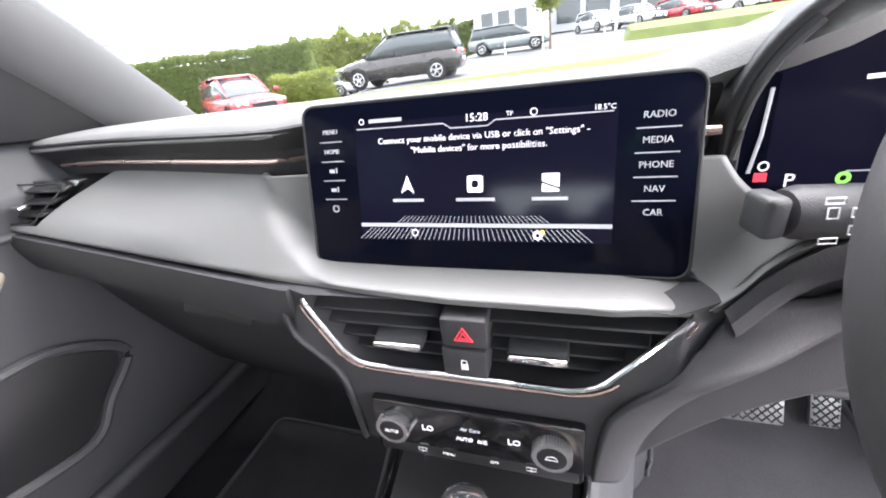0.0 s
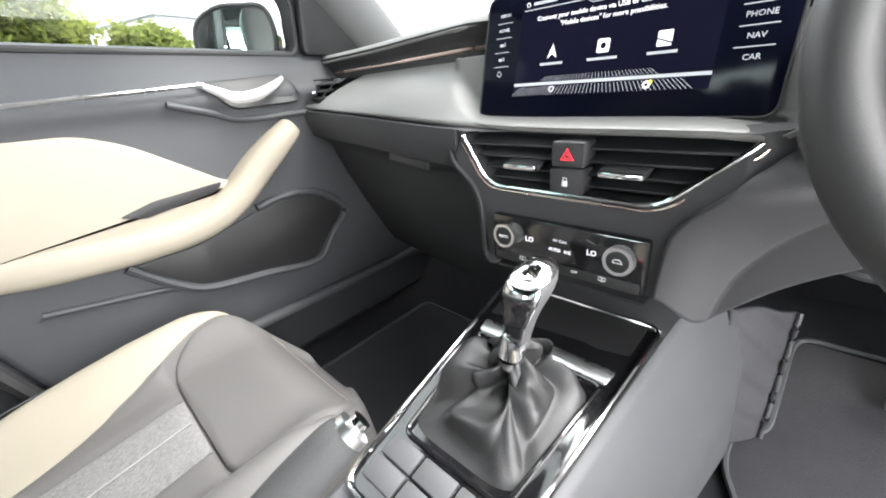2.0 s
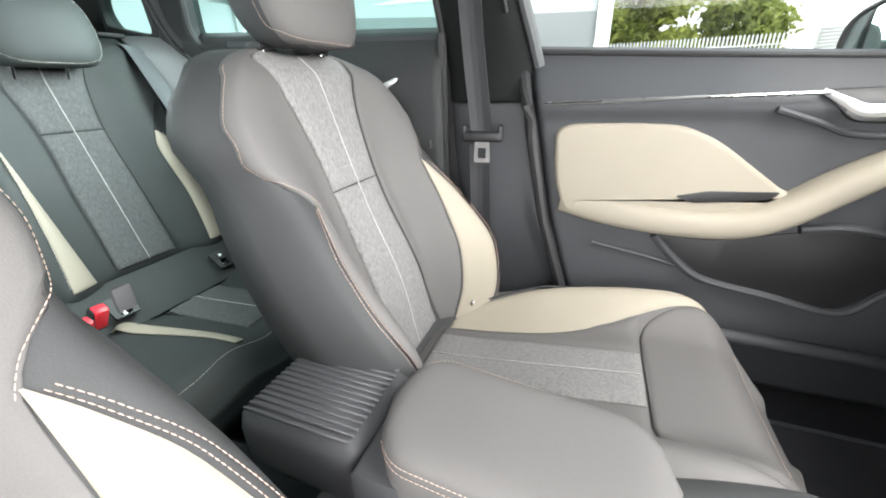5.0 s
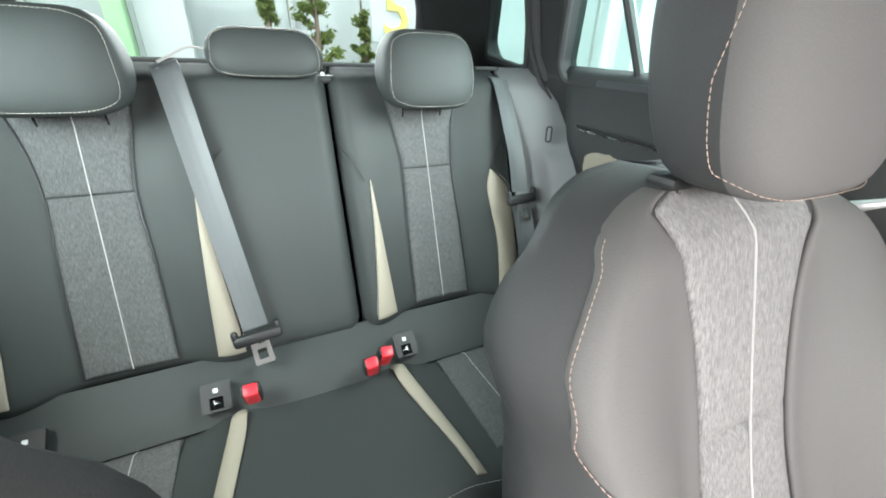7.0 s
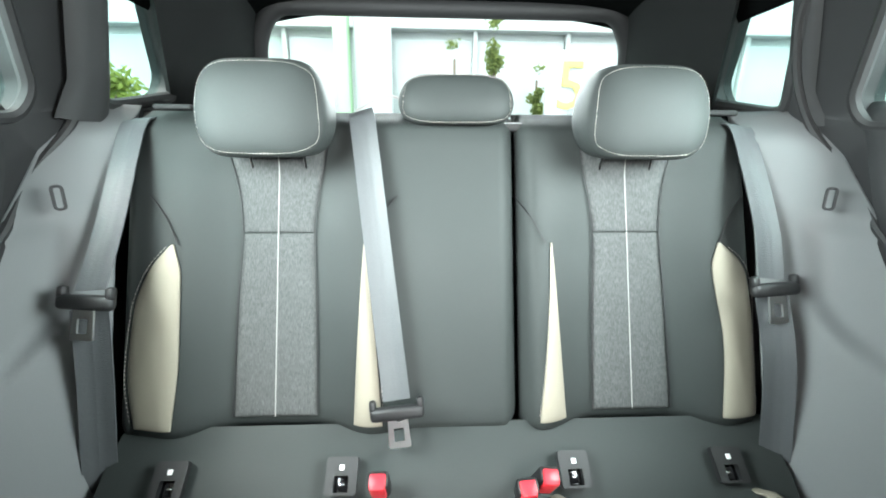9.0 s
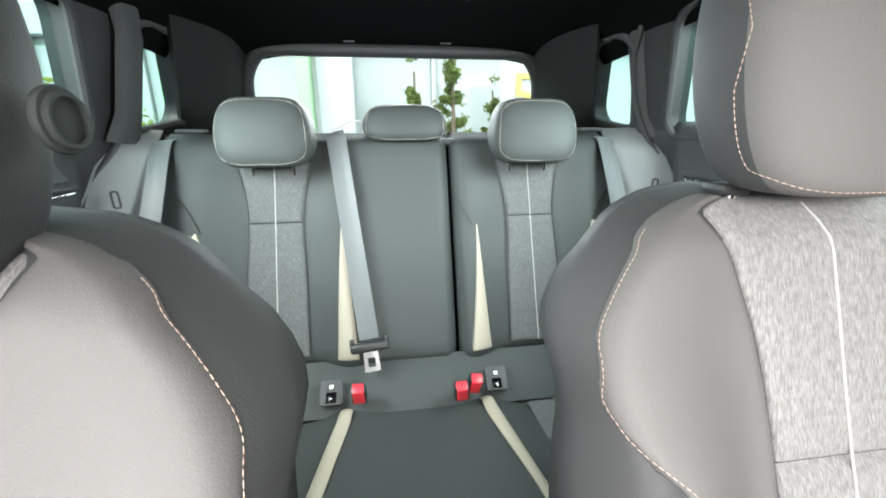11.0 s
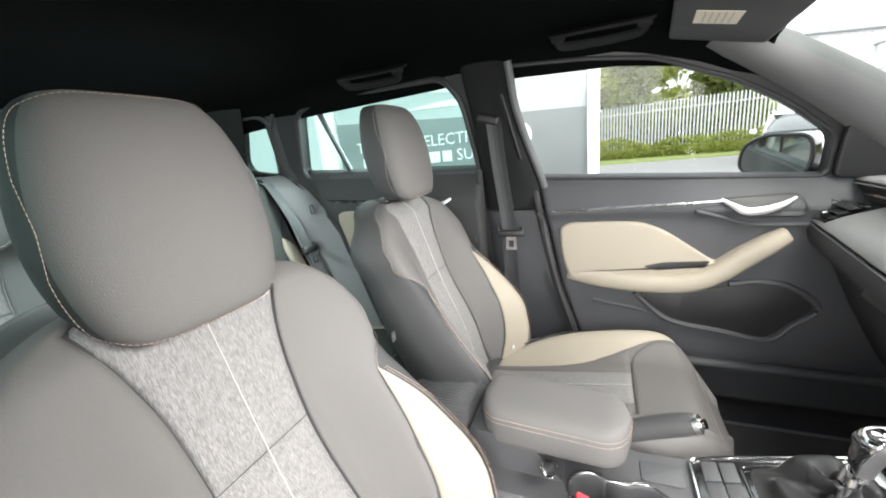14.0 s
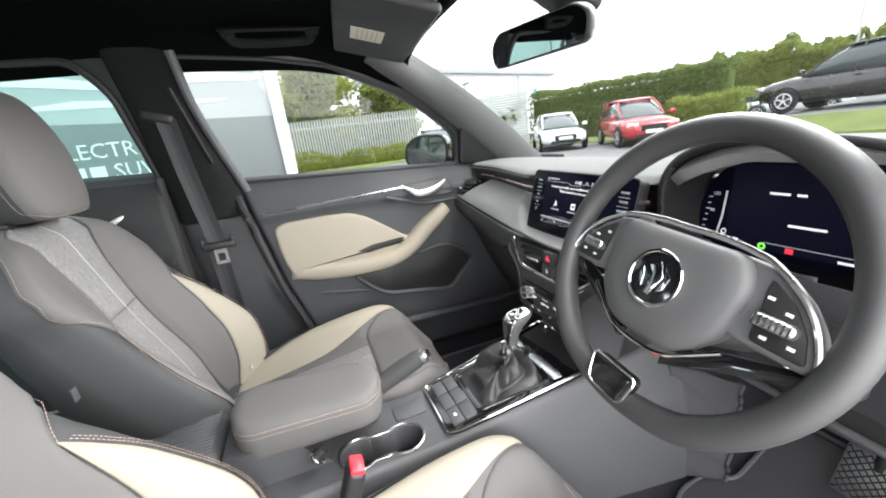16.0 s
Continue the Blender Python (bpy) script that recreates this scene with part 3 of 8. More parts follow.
gate = thing("wall_rear", (0, -1.78, 0.3), "black tailgate lining around the rear window", "tailgate", kind="structure")
part("lining", holed(OUT_TAIL, [WIN_TAIL], tail, 0.04), M_BLACKTRIM, gate)
part("window_surround", tube([tail(a, z, -0.012) for a, z in WIN_TAIL], 0.022, 10, True, up=Vector((0, 1, 0))), M_RUBBER, gate)
w = solo("window_5", plate(WIN_TAIL, lambda a, z, d: tail(a, z, 0.02 + d), 0.004), M_TAILGLASS, "lightly tinted rear window", "window", kind="structure")
w.visible_shadow = False
for x in (-0.115, 0.115):
    part("lining_clip", rbox_at(x * 1.3, -1.60, 1.487, 0.035, 0.012, 0.006, 0.003), M_PILLAR, gate)


def rear_pillar(s):
    """Covers between the quarter window and the tailgate."""
    def f(u, v):
        z = 1.20 + 0.29 * v
        y = line(v, [(0, -1.49), (1, -1.36)]) * (1 - u) + line(v, [(0, -1.80), (1, -1.64)]) * u
        x = (rear_x(-1.5, z) - 0.012) * (1 - u) + line(v, [(0, 0.555), (1, 0.46)]) * u
        x -= 0.03 * math.sin(math.pi * u)
        return (s * x, y, z)
    solo("trim_rear_pillar", surface(f, steps(0, 1, 10), steps(-0.1, 1.3, 13), thick=0.015), M_BLACKTRIM, "black rear pillar trim beside the rear window", "trim", kind="structure")

    def g(u, v):
        z = 1.19 + 0.33 * v
        y = line(z, [(1.18, -1.300), (1.25, -1.312), (1.42, -1.300), (1.52, -1.26)]) + (u - 0.5) * line(z, [(1.18, 0.07), (1.25, 0.045), (1.45, 0.045), (1.52, 0.09)])
        return (s * (rear_x(y, z) - 0.004 - 0.010 * (1 - (2 * u - 1) ** 4)), y, z)
    solo("trim_door_pillar", surface(g, steps(0, 1, 12), steps(0, 1, 16), thick=0.015), M_PILLAR, "dark grey pillar trim behind the rear door", "trim", kind="structure")
    pts = [(s * (min(rear_x(y, z), 0.705) - 0.015), y, z) for y, z in ((-0.95, 0.52), (-0.985, 0.62), (-1.10, 0.95), (-1.157, 1.03), (-1.222, 1.107), (-1.282, 1.18), (-1.306, 1.256), (-1.309, 1.33), (-1.30, 1.39), (-1.265, 1.46))]
    solo("trim_door_seal", tube(spline(pts, 6), 0.0075, 8, up=Vector((1, 0, 0))), M_RUBBER, "black rubber seal of the rear door opening", "trim", kind="structure")


rear_pillar(-1)
rear_pillar(1)


# ---- dashboard ----
dash = thing("dashboard", (0, 0.6, 0.6), "dark soft dashboard with a brushed silver panel", "dashboard")


def lip_y(x):
    back = 0.034 * ease(x, -0.20, -0.155) * ease(0.235 - x, 0.0, 0.045)
    return 0.478 + 0.075 * ease(-x, 0.10, 0.62) + 0.03 * ease(x, 0.5, 0.7) + back


def dash_top(u, v):
    """Top pad from the lip to the foot of the windscreen, with the swell over the instruments."""
    x = u
    y0, y1 = lip_y(x) - 0.006, 0.99 - 0.10 * (x / 0.72) ** 2
    y = y0 + (y1 - y0) * v
    z = 1.084 - 0.006 * abs(x) + 0.008 * math.sin(math.pi * min(1, v * 1.1)) - 0.03 * v * v
    z += 0.066 * ease(x, 0.13, 0.34) * ease(0.62 - x, 0.0, 0.10) * ease(1 - v, 0.30, 0.95)
    z -= 0.014 * (1 - min(1, v / 0.05)) ** 2
    return (x, y, z)


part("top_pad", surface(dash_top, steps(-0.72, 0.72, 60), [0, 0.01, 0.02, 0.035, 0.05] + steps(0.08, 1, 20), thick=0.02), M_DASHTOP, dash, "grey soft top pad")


def recess(u, v):
    y = lip_y(u) + 0.004 + 0.012 * ease(v, 0, 0.5)
    return (u, y, 1.076 - 0.050 * v)


part("recess_band", surface(recess, steps(-0.70, 0.192, 30), steps(0, 1, 6), thick=0.01), M_DARK, dash, "dark recessed band")
pts = [(x, lip_y(x) + 0.007, 1.041) for x in steps(-0.665, -0.135, 30)]
part("trim_strip", tube(pts, 0.0035, 8, flat=0.9), M_COPPER, dash, "slim copper chrome strip")
part("trim_strip", tube([(0.158, 0.478, 1.047), (0.186, 0.478, 1.047)], 0.0035, 8), M_COPPER, dash, "slim copper chrome strip")


def low_z(x):
    return table(x, [(-0.70, 0.976), (-0.615, 0.970), (-0.40, 0.958), (-0.174, 0.945), (-0.05, 0.940), (0.12, 0.938), (0.158, 0.934), (0.176, 0.931), (0.197, 0.946), (0.209, 0.962), (0.234, 0.980), (0.30, 0.996)])


def low_y(x):
    return line(x, [(-0.70, 0.455), (-0.615, 0.449), (-0.174, 0.404), (0.0, 0.392), (0.12, 0.392), (0.24, 0.425), (0.30, 0.44)])


def silver(u, v):
    """The silver panel: swells out to its lower edge and dishes in round the screen."""
    shift = ease(v, 0.17, 0.215) * (0.094 + 0.058 * v)
    right = 0.243 - 0.052 * v
    x = -0.70 + (right + 0.70) * u + shift * max(0.0, 1 - u / 0.38)
    z0 = low_z(x)
    z = z0 + (1.030 - z0) * v
    y_top = lip_y(x) + 0.010
    y = low_y(x) + (y_top - low_y(x)) * v
    y -= 0.022 * math.sin(math.pi * v) * ease(-x, 0.16, 0.35)
    k = (x - line(v, [(0.0, -0.112), (0.12, -0.147), (0.25, -0.172), (0.40, -0.190), (0.62, -0.212), (1.0, -0.234)])) / 0.026
    dish = ease(k, 0.0, 1.0)
    floor = max(low_y(x) + 0.012, 0.462 + 0.012 * v)
    inner = low_y(x) + 0.005 * ease(v, 0.0, 0.07) + (floor - low_y(x) - 0.005) * ease(v, 0.07, 0.20)
    y = y * (1 - dish) + inner * dish
    y += 0.009 * max(0, 1 - v / 0.10) ** 2
    return (x, y, z)


part("silver_panel", surface(silver, steps(0, 1, 180), [0, 0.012, 0.024, 0.036, 0.048, 0.06] + steps(0.07, 0.22, 18) + steps(0.235, 1, 32), thick=0.006), M_SILVER, dash, "brushed silver panel", angle=None)


def lower(u, v):
    """Glovebox front and knee panel below the silver."""
    x = u
    z0 = low_z(x) - 0.002
    deep = 1.0 if x < 0 else 0.26 + 0.40 * ease(x, 0.27, 0.40)
    z1 = z0 - (0.36 * deep + 0.02)
    z = z0 + (z1 - z0) * v
    y = low_y(x) + 0.007 - 0.004 * ease(v, 0.0, 0.05) + (0.16 * deep) * (v ** 1.3) + 0.034 * deep * ease(v, 0.13, 0.19)
    return (x, y, z)


part("lower_panel", surface(lower, steps(-0.70, -0.158, 40), steps(0, 1, 24), thick=0.01), M_DASH, dash, "dark glovebox front")
part("knee_panel", surface(lower, steps(0.19, 0.70, 34), steps(0, 1, 24), thick=0.01), M_DASH, dash, "dark knee panel")
part("glovebox_catch", rbox_at(-0.30, 0.435, 0.885, 0.10, 0.012, 0.022, 0.006, 3, rx=-20, ry=6), M_DARK, dash)


def side_cap(s):
    poly = [(0.45, 0.955), (0.56, 1.075), (0.98, 1.06), (0.98, 0.6), (0.62, 0.6)]
    return plate(poly, lambda y, z, d: (s * (0.70 + d), y, z), 0.012, 0.004)


part("end_cap", side_cap(-1), M_DARK, dash)
part("end_cap", side_cap(1), M_DARK, dash)


def grille_vent(name, outline, y0, slats, z_lo, z_hi, half, tab_x, parent, tilt=0.0):
    """An air vent: dark duct, slats, chrome edge and a bright tab."""
    v = part(name, plate(outline, lambda x, z, d: (x, y0(x, z) + 0.026 - d, z), 0.012), M_GLOSS, parent)
    for k in range(slats):
        z = z_lo + (z_hi - z_lo) * (k + 0.5) / slats
        a, b = half(z)
        bm = rbox(b - a, 0.016, 0.0035, 0.0012, 1, pose((a + b) / 2, y0((a + b) / 2, z) + 0.008, z, 14, tilt, 0))
        part("slat", bm, M_DARK, v)
    return v


# left vent
vl = [(-0.690, 0.983), (-0.607, 0.983), (-0.556, 1.028), (-0.690, 1.030)]
vy = lambda x, z: 0.446 + 0.05 * (z - 0.96) / 0.065
v = grille_vent("side_vent", rounded(vl, 0.008), lambda x, z: vy(x, z), 3, 0.985, 1.027, lambda z: (-0.688, -0.605 + 1.0 * (z - 0.985)), -0.63, dash)
part("vent_edge", tube([(x, vy(x, z) - 0.004, z) for x, z in rounded(vl, 0.008)], 0.0013, 6, True, up=Vector((0, 1, 0))), M_PILLAR, v, "dark vent edge")
part("vent_tab", rbox_at(-0.640, 0.470, 1.004, 0.040, 0.016, 0.006, 0.0025), M_CHROME, v, "chrome vent tab")
part("vent_corner", rbox_at(-0.684, 0.474, 1.005, 0.007, 0.012, 0.036, 0.003), M_CHROME, v)

# centre stack: skirt round the vents and the climate panel
def stack_y(z):
    return 0.389 + 0.011 * ease(z, 0.885, 0.938)


def panel_y(x, z):
    z0 = low_z(x) - 0.002
    deep = 1.0 if x < 0 else 0.26 + 0.40 * ease(x, 0.27, 0.40)
    v = max(0.0, (z0 - z) / (0.36 * deep + 0.02))
    return low_y(x) + 0.007 - 0.004 * ease(v, 0.0, 0.05) + (0.16 * deep) * (v ** 1.3) + 0.034 * deep * ease(v, 0.13, 0.19)


def cover_y(x, z):
    w = table(z, STACK_R if x > 0 else STACK_L)
    k = ease(abs(x), 0.135, max(0.17, w)) * ease(z, 0.895, 0.93)
    return stack_y(z) * (1 - k) + (panel_y(x, z) + 0.004) * k


STACK_L = [(0.70, 0.100), (0.79, 0.104), (0.845, 0.107), (0.865, 0.113), (0.885, 0.130), (0.905, 0.158), (0.925, 0.186), (0.946, 0.215)]
STACK_R = [(0.70, 0.106), (0.79, 0.110), (0.845, 0.116), (0.865, 0.126), (0.885, 0.145), (0.905, 0.168), (0.925, 0.188), (0.946, 0.200)]
FLARE_L = [(0.70, 0.125), (0.80, 0.135), (0.86, 0.148), (0.90, 0.185), (0.946, 0.235)]
FLARE_R = [(0.70, 0.146), (0.73, 0.150), (0.784, 0.162), (0.83, 0.188), (0.87, 0.228), (0.90, 0.265), (0.946, 0.30)]
trap = rounded([(-0.150, 0.941), (-0.094, 0.877), (0.102, 0.875), (0.177, 0.941)], 0.018)
zs = steps(0.777, 0.946, 30)
outl = [(-table(z, STACK_L), z) for z in zs] + [(table(z, STACK_R), z) for z in reversed(zs)]
part("stack_cover", holed(outl, [trap], lambda x, z, d: (x, cover_y(x, z) + d, z), 0.03), M_DASH, dash, "dark centre stack", angle=30)
for sx in (-1, 1):
    def skirt(u, v, sx=sx):
        """Soft corner of the stack that sweeps back into the knee panel."""
        back = max(0.0, u - 1.0)
        lo = 0.777 - 0.045 * ease(u, 0.0, 1.0)
        lo += (0.13 if sx > 0 else -0.03) * ease(back, 0.0, 1.0) ** 0.6
        hi = 0.942 + (0.05 * ease(u, 0.5, 1.5) if sx > 0 else 0.0)
        z = lo + (hi - lo) * v
        w = table(z, STACK_R if sx > 0 else STACK_L)
        far = table(z, FLARE_R if sx > 0 else FLARE_L)
        y0 = cover_y(sx * w, z) + 0.0005
        k = min(1.0, u)
        cx, cy = w + 0.35 * (far - w) + 0.004, y0 + 0.004
        fy = max(0.452, y0 + 0.03)
        x = (1 - k) ** 2 * w + 2 * k * (1 - k) * cx + k * k * far + (0.13 if sx > 0 else 0.03) * back
        y = (1 - k) ** 2 * y0 + 2 * k * (1 - k) * cy + k * k * fy + (0.012 if sx > 0 else 0.22) * back
        return (sx * x, y, z)
    part("stack_flank", surface(skirt, steps(0, 1, 18) + steps(1.06, 2, 14), steps(0, 1, 40), thick=0.006 * -sx), M_DASH, dash, angle=None)
vents = part("centre_vents", plate(rounded([(-0.158, 0.950), (-0.102, 0.870), (0.110, 0.868), (0.186, 0.950)], 0.018), lambda x, z, d: (x, 0.452 - d, z), 0.012, 0.0), M_DARK, dash)
part("vent_edge", tube([(x, cover_y(x, z) - 0.001, z) for x, z in trap if z < 0.938], 0.0024, 8, up=Vector((0, 1, 0))), M_CHROME, vents, "chrome edge of the centre vents")
part("vent_edge", tube([(0.006 + (x - 0.006) * 1.035, cover_y(0.006 + (x - 0.006) * 1.035, z - 0.005) - 0.0005, z - 0.005) for x, z in trap if z < 0.936], 0.0015, 8, up=Vector((0, 1, 0))), M_COPPER, vents, "copper edge line")
for z, lx, rx in ((0.928, -0.138, 0.162), (0.914, -0.126, 0.147), (0.900, -0.114, 0.131), (0.887, -0.104, 0.116)):
    for a, b in ((lx, -0.014), (0.026, rx)):
        part("slat", rbox_at((a + b) / 2, 0.418, z, b - a, 0.030, 0.0028, 0.001, 1, rx=14), M_DASH, vents)
for x in (-0.050, 0.066):
    part("vent_tab", rbox_at(x, 0.404, 0.905, 0.046, 0.030, 0.0075, 0.003, rx=10), M_DASH, vents)
    part("vent_tab_edge", rbox_at(x, 0.3885, 0.9025, 0.045, 0.006, 0.0065, 0.0025), M_CHROME, vents, "chrome vent tab edge")
part("hazard_switch", rbox_at(0.0095, 0.404, 0.920, 0.038, 0.03, 0.0275, 0.003), M_DASH, vents)
part("lock_switch", rbox_at(0.0085, 0.402, 0.891, 0.038, 0.03, 0.029, 0.003), M_DASH, vents)
FRONT = lambda x, y, z, tilt=0: plane_frame((x, y, z), (1, 0, 0), (0, math.sin(radians(tilt)), math.cos(radians(tilt))))
tri = [(0, 0.007), (-0.0072, -0.005), (0.0072, -0.005)]
part("hazard_symbol", moved(join(tube([(a, b, 0) for a, b in tri], 0.0007, 6, True), tube([(a * 0.5, b * 0.5 - 0.0008, 0) for a, b in tri], 0.0006, 6, True)), FRONT(0.0095, 0.3885, 0.9195)), M_LITRED, vents, "red warning triangle")
part("lock_symbol", moved(join(rbox_at(0, -0.002, 0, 0.006, 0.006, 0.0006, 0.0002), tube([(-0.002, 0.001, 0), (-0.002, 0.0045, 0), (0.002, 0.0045, 0), (0.002, 0.001, 0)], 0.0005, 6)), FRONT(0.0085, 0.3865, 0.891)), M_WHITE, vents, "white padlock symbol")

# climate panel
HV = plane_frame((0.0085, 0.3855, 0.8105), (1, 0.0, 0), (0, 0.05, 0.998))
clim = part("climate_panel", moved(rbox(0.190, 0.063, 0.014, 0.004, 2), HV), M_GLOSS, dash, "glossy black climate panel")
part("button_bar", moved(rbox_at(0, -0.0235, 0.004, 0.182, 0.013, 0.008, 0.002), HV), M_DARK, clim)
for x, kr in ((-0.0715, 0.0148), (0.069, 0.0148)):
    k = part("knob", moved(disc(kr, 0.013, 40, 0.003, 3), HV @ pose(x, 0.007, 0.004)), M_DARK, clim)
    gear_ring = [((kr + (0.0012 if i % 2 else -0.0002)) * math.cos(math.pi * i / 40), (kr + (0.0012 if i % 2 else -0.0002)) * math.sin(math.pi * i / 40)) for i in range(80)]
    hole = [((kr - 0.003) * math.cos(math.pi * i / 20), (kr - 0.003) * math.sin(math.pi * i / 20)) for i in range(40)]
    part("knurling", moved(holed(gear_ring, [hole], lambda a, b, q: (a, b, 0.0125 - q), 0.0125), HV @ pose(x, 0.007, 0.0045)), M_SATIN, k, "knurled chrome ring")
lettering("AUTO", 0.005, HV @ pose(-0.0715, 0.007, 0.0175), M_WHITE, "knob_text", clim)
lettering("LO", 0.0088, HV @ pose(-0.040, 0.006, 0.0074), M_LIT, "temperature_text", clim, "lit white temperature reading")
lettering("LO", 0.0088, HV @ pose(0.038, 0.006, 0.0074), M_LIT, "temperature_text", clim, "lit white temperature reading")
lettering("AUTO", 0.0055, HV @ pose(-0.006, 0.0, 0.0074), M_LIT, "status_text", clim)
lettering("A/C", 0.0055, HV @ pose(0.010, 0.0, 0.0074), M_LIT, "status_text", clim)
lettering("Air Care", 0.005, HV @ pose(0.0, 0.012, 0.0074), M_LITDIM, "status_text", clim)
lettering("MENU", 0.0045, HV @ pose(-0.022, -0.0215, 0.0085), M_WHITE, "button_text", clim)
lettering("OFF", 0.0045, HV @ pose(0.020, -0.0215, 0.0085), M_WHITE, "button_text", clim)
for x in (-0.048, 0.052):
    part("button_symbol", moved(join(tube([(-0.004, -0.0015, 0), (0.004, -0.0015, 0), (0.004, 0.0022, 0), (-0.004, 0.0022, 0)], 0.0004, 5, True), rbox_at(0, 0, 0, 0.0008, 0.006, 0.0004, 0)), HV @ pose(x, -0.0215, 0.0085)), M_WHITE, clim)
part("car_symbol", moved(tube([(-0.005, -0.001, 0), (0.005, -0.001, 0), (0.004, 0.001, 0), (0.002, 0.0028, 0), (-0.002, 0.0028, 0), (-0.004, 0.001, 0)], 0.0004, 5, True), HV @ pose(0.069, 0.007, 0.0175)), M_WHITE, clim)

# open bin under the climate panel
def bin_f(u, v):
    a = math.pi * v
    return (0.002 + 0.098 * u, 0.40 + 0.16 * math.sin(a) ** 0.5, 0.665 + 0.045 * (1 - math.cos(a)))


part("storage_bin", surface(bin_f, steps(-1, 1, 8), steps(0, 1, 12), thick=0.004), M_DARK, dash, "dark open storage bin")
part("usb_port", rbox_at(-0.068, 0.43, 0.700, 0.003, 0.010, 0.020, 0.0015), M_SATIN, dash, "pale charging socket")
# ---- centre screen ----
SC = plane_frame((0.0140, 0.4545, 1.0205), (1, 0.0, -0.008), (0.0, 0.25, 0.968))
monitor = thing("touchscreen", (0.012, 0.47, 0.95), "black glass touchscreen standing on the dashboard, lit", "touchscreen")
outl = rounded([(-0.157, -0.0715), (0.157, -0.0715), (0.157, 0.0715), (-0.157, 0.0715)], 0.013, 6)
part("casing", moved(plate(outl, lambda a, b, d: (a * 0.995, b * 0.99, -0.004 - d), 0.024, 0.006), SC), M_DARK, monitor)
part("rim", moved(tube([(a * 1.001, b * 1.001, -0.001) for a, b in outl], 0.0016, 8, True), SC), M_PILLAR, monitor, "dark metal rim")
glassp = part("glass", moved(plate(outl, lambda a, b, d: (a, b, -0.005 + d), 0.005, 0.0008, 2), SC), M_SCREEN, monitor, "glossy black glass")


def at(px, py, d=0.0006):
    """A place on the glass; px to the right and py up, in millimetres from its middle."""
    return SC @ pose(px / 1000, py / 1000, d)


part("display", moved(rbox(0.210, 0.101, 0.0003, 0), at(-1, 4, 0.0002)), M_LITBLUE, glassp, "lit dark display")
for i, t in enumerate(("RADIO", "MEDIA", "PHONE", "NAV", "CAR")):
    lettering(t, 0.0066, at(130, 45 - i * 16.9), M_LITDIM, "key_text", glassp)
    if i < 4:
        part("key_line", moved(rbox(0.028, 0.0008, 0.0003, 0), at(130, 36.5 - i * 16.9)), M_LITDIM, glassp)
for i, t in enumerate(("MENU", "HOME", "", "", "")):
    if t:
        lettering(t, 0.0054, at(-130, 49 - i * 16.8), M_LITDIM, "key_text", glassp)
    elif i < 4:
        part("key_symbol", moved(join(rbox_at(-0.0015, 0, 0, 0.005, 0.003, 0.0003, 0), rbox_at(0.003, 0.0005, 0, 0.001, 0.0045, 0.0003, 0)), at(-130, 49 - i * 16.8)), M_LITDIM, glassp)
    if i < 4:
        part("key_line", moved(rbox(0.022, 0.0007, 0.0003, 0), at(-130, 40.6 - i * 16.8)), M_LITDIM, glassp)
part("key_symbol", moved(ring(0.0024, 0.0033, 0.0003, 20), at(-131, -18.5)), M_LITDIM, glassp, "power symbol")
lettering("15:28", 0.0086, at(2, 52), M_LIT, "clock_text", glassp)
lettering("18.5°C", 0.0052, at(95, 52.5), M_LIT, "temperature_text", glassp)
lettering("TP", 0.0048, at(28, 53), M_LIT, "status_text", glassp)
part("status_symbol", moved(ring(0.0021, 0.0028, 0.0003, 18), at(46, 53)), M_LIT, glassp)
part("status_symbol", moved(ring(0.0018, 0.0025, 0.0003, 18), at(-98, 55.5)), M_LIT, glassp)
part("status_bar", moved(rbox(0.030, 0.0030, 0.0003, 0), at(-76, 55.5)), M_LITDIM, glassp, "small line of unreadable text")
part("status_line", moved(tube([(-0.102, 0, 0), (-0.024, 0, 0), (-0.018, -0.004, 0), (0.012, -0.004, 0), (0.018, 0, 0), (0.102, 0, 0)], 0.0005, 5), at(-1, 49.5)), M_LITDIM, glassp)
lettering('Connect your mobile device via USB or click on "Settings" -', 0.0070, at(1, 38.5), M_LIT, "message_text", glassp, "white message text")
lettering('"Mobile devices" for more possibilities.', 0.0070, at(1, 29.8), M_LIT, "message_text", glassp, "white message text")
part("app_icon", moved(plate([(0, 0.008), (-0.006, -0.007), (0, -0.003), (0.006, -0.007)], lambda a, b, d: (a, b, d), 0.0003), at(-59, 1.5)), M_LIT, glassp, "white arrowhead icon")
part("app_icon", moved(holed(rounded([(-0.0065, -0.0068), (0.0065, -0.0068), (0.0065, 0.0068), (-0.0065, 0.0068)], 0.002), [rounded([(-0.003, -0.003), (0.003, -0.003), (0.003, 0.003), (-0.003, 0.003)], 0.0026)], lambda a, b, d: (a, b, d), 0.0003), at(0, 1)), M_LIT, glassp, "white rounded square icon")
part("app_icon", moved(join(plate(rounded([(-0.0065, 0.001), (0.0065, -0.004), (0.0065, 0.0068), (-0.0065, 0.0068)], 0.001), lambda a, b, d: (a, b, d), 0.0003), plate(rounded([(-0.0065, -0.0072), (0.0065, -0.0072), (0.0065, -0.0055), (-0.0065, -0.0005)], 0.001), lambda a, b, d: (a, b, d), 0.0003)), at(59, 1)), M_LIT, glassp, "white split square icon")
for x, w in ((-59, 28), (0, 32), (58.5, 27)):
    part("app_name", moved(rbox(w / 1000, 0.0026, 0.0003, 0), at(x, -11.5)), M_LITDIM, glassp, "white line of text under an icon")
part("horizon_bar", moved(rbox(0.210, 0.0032, 0.0003, 0), at(-1, -33)), M_LITDIM, glassp)
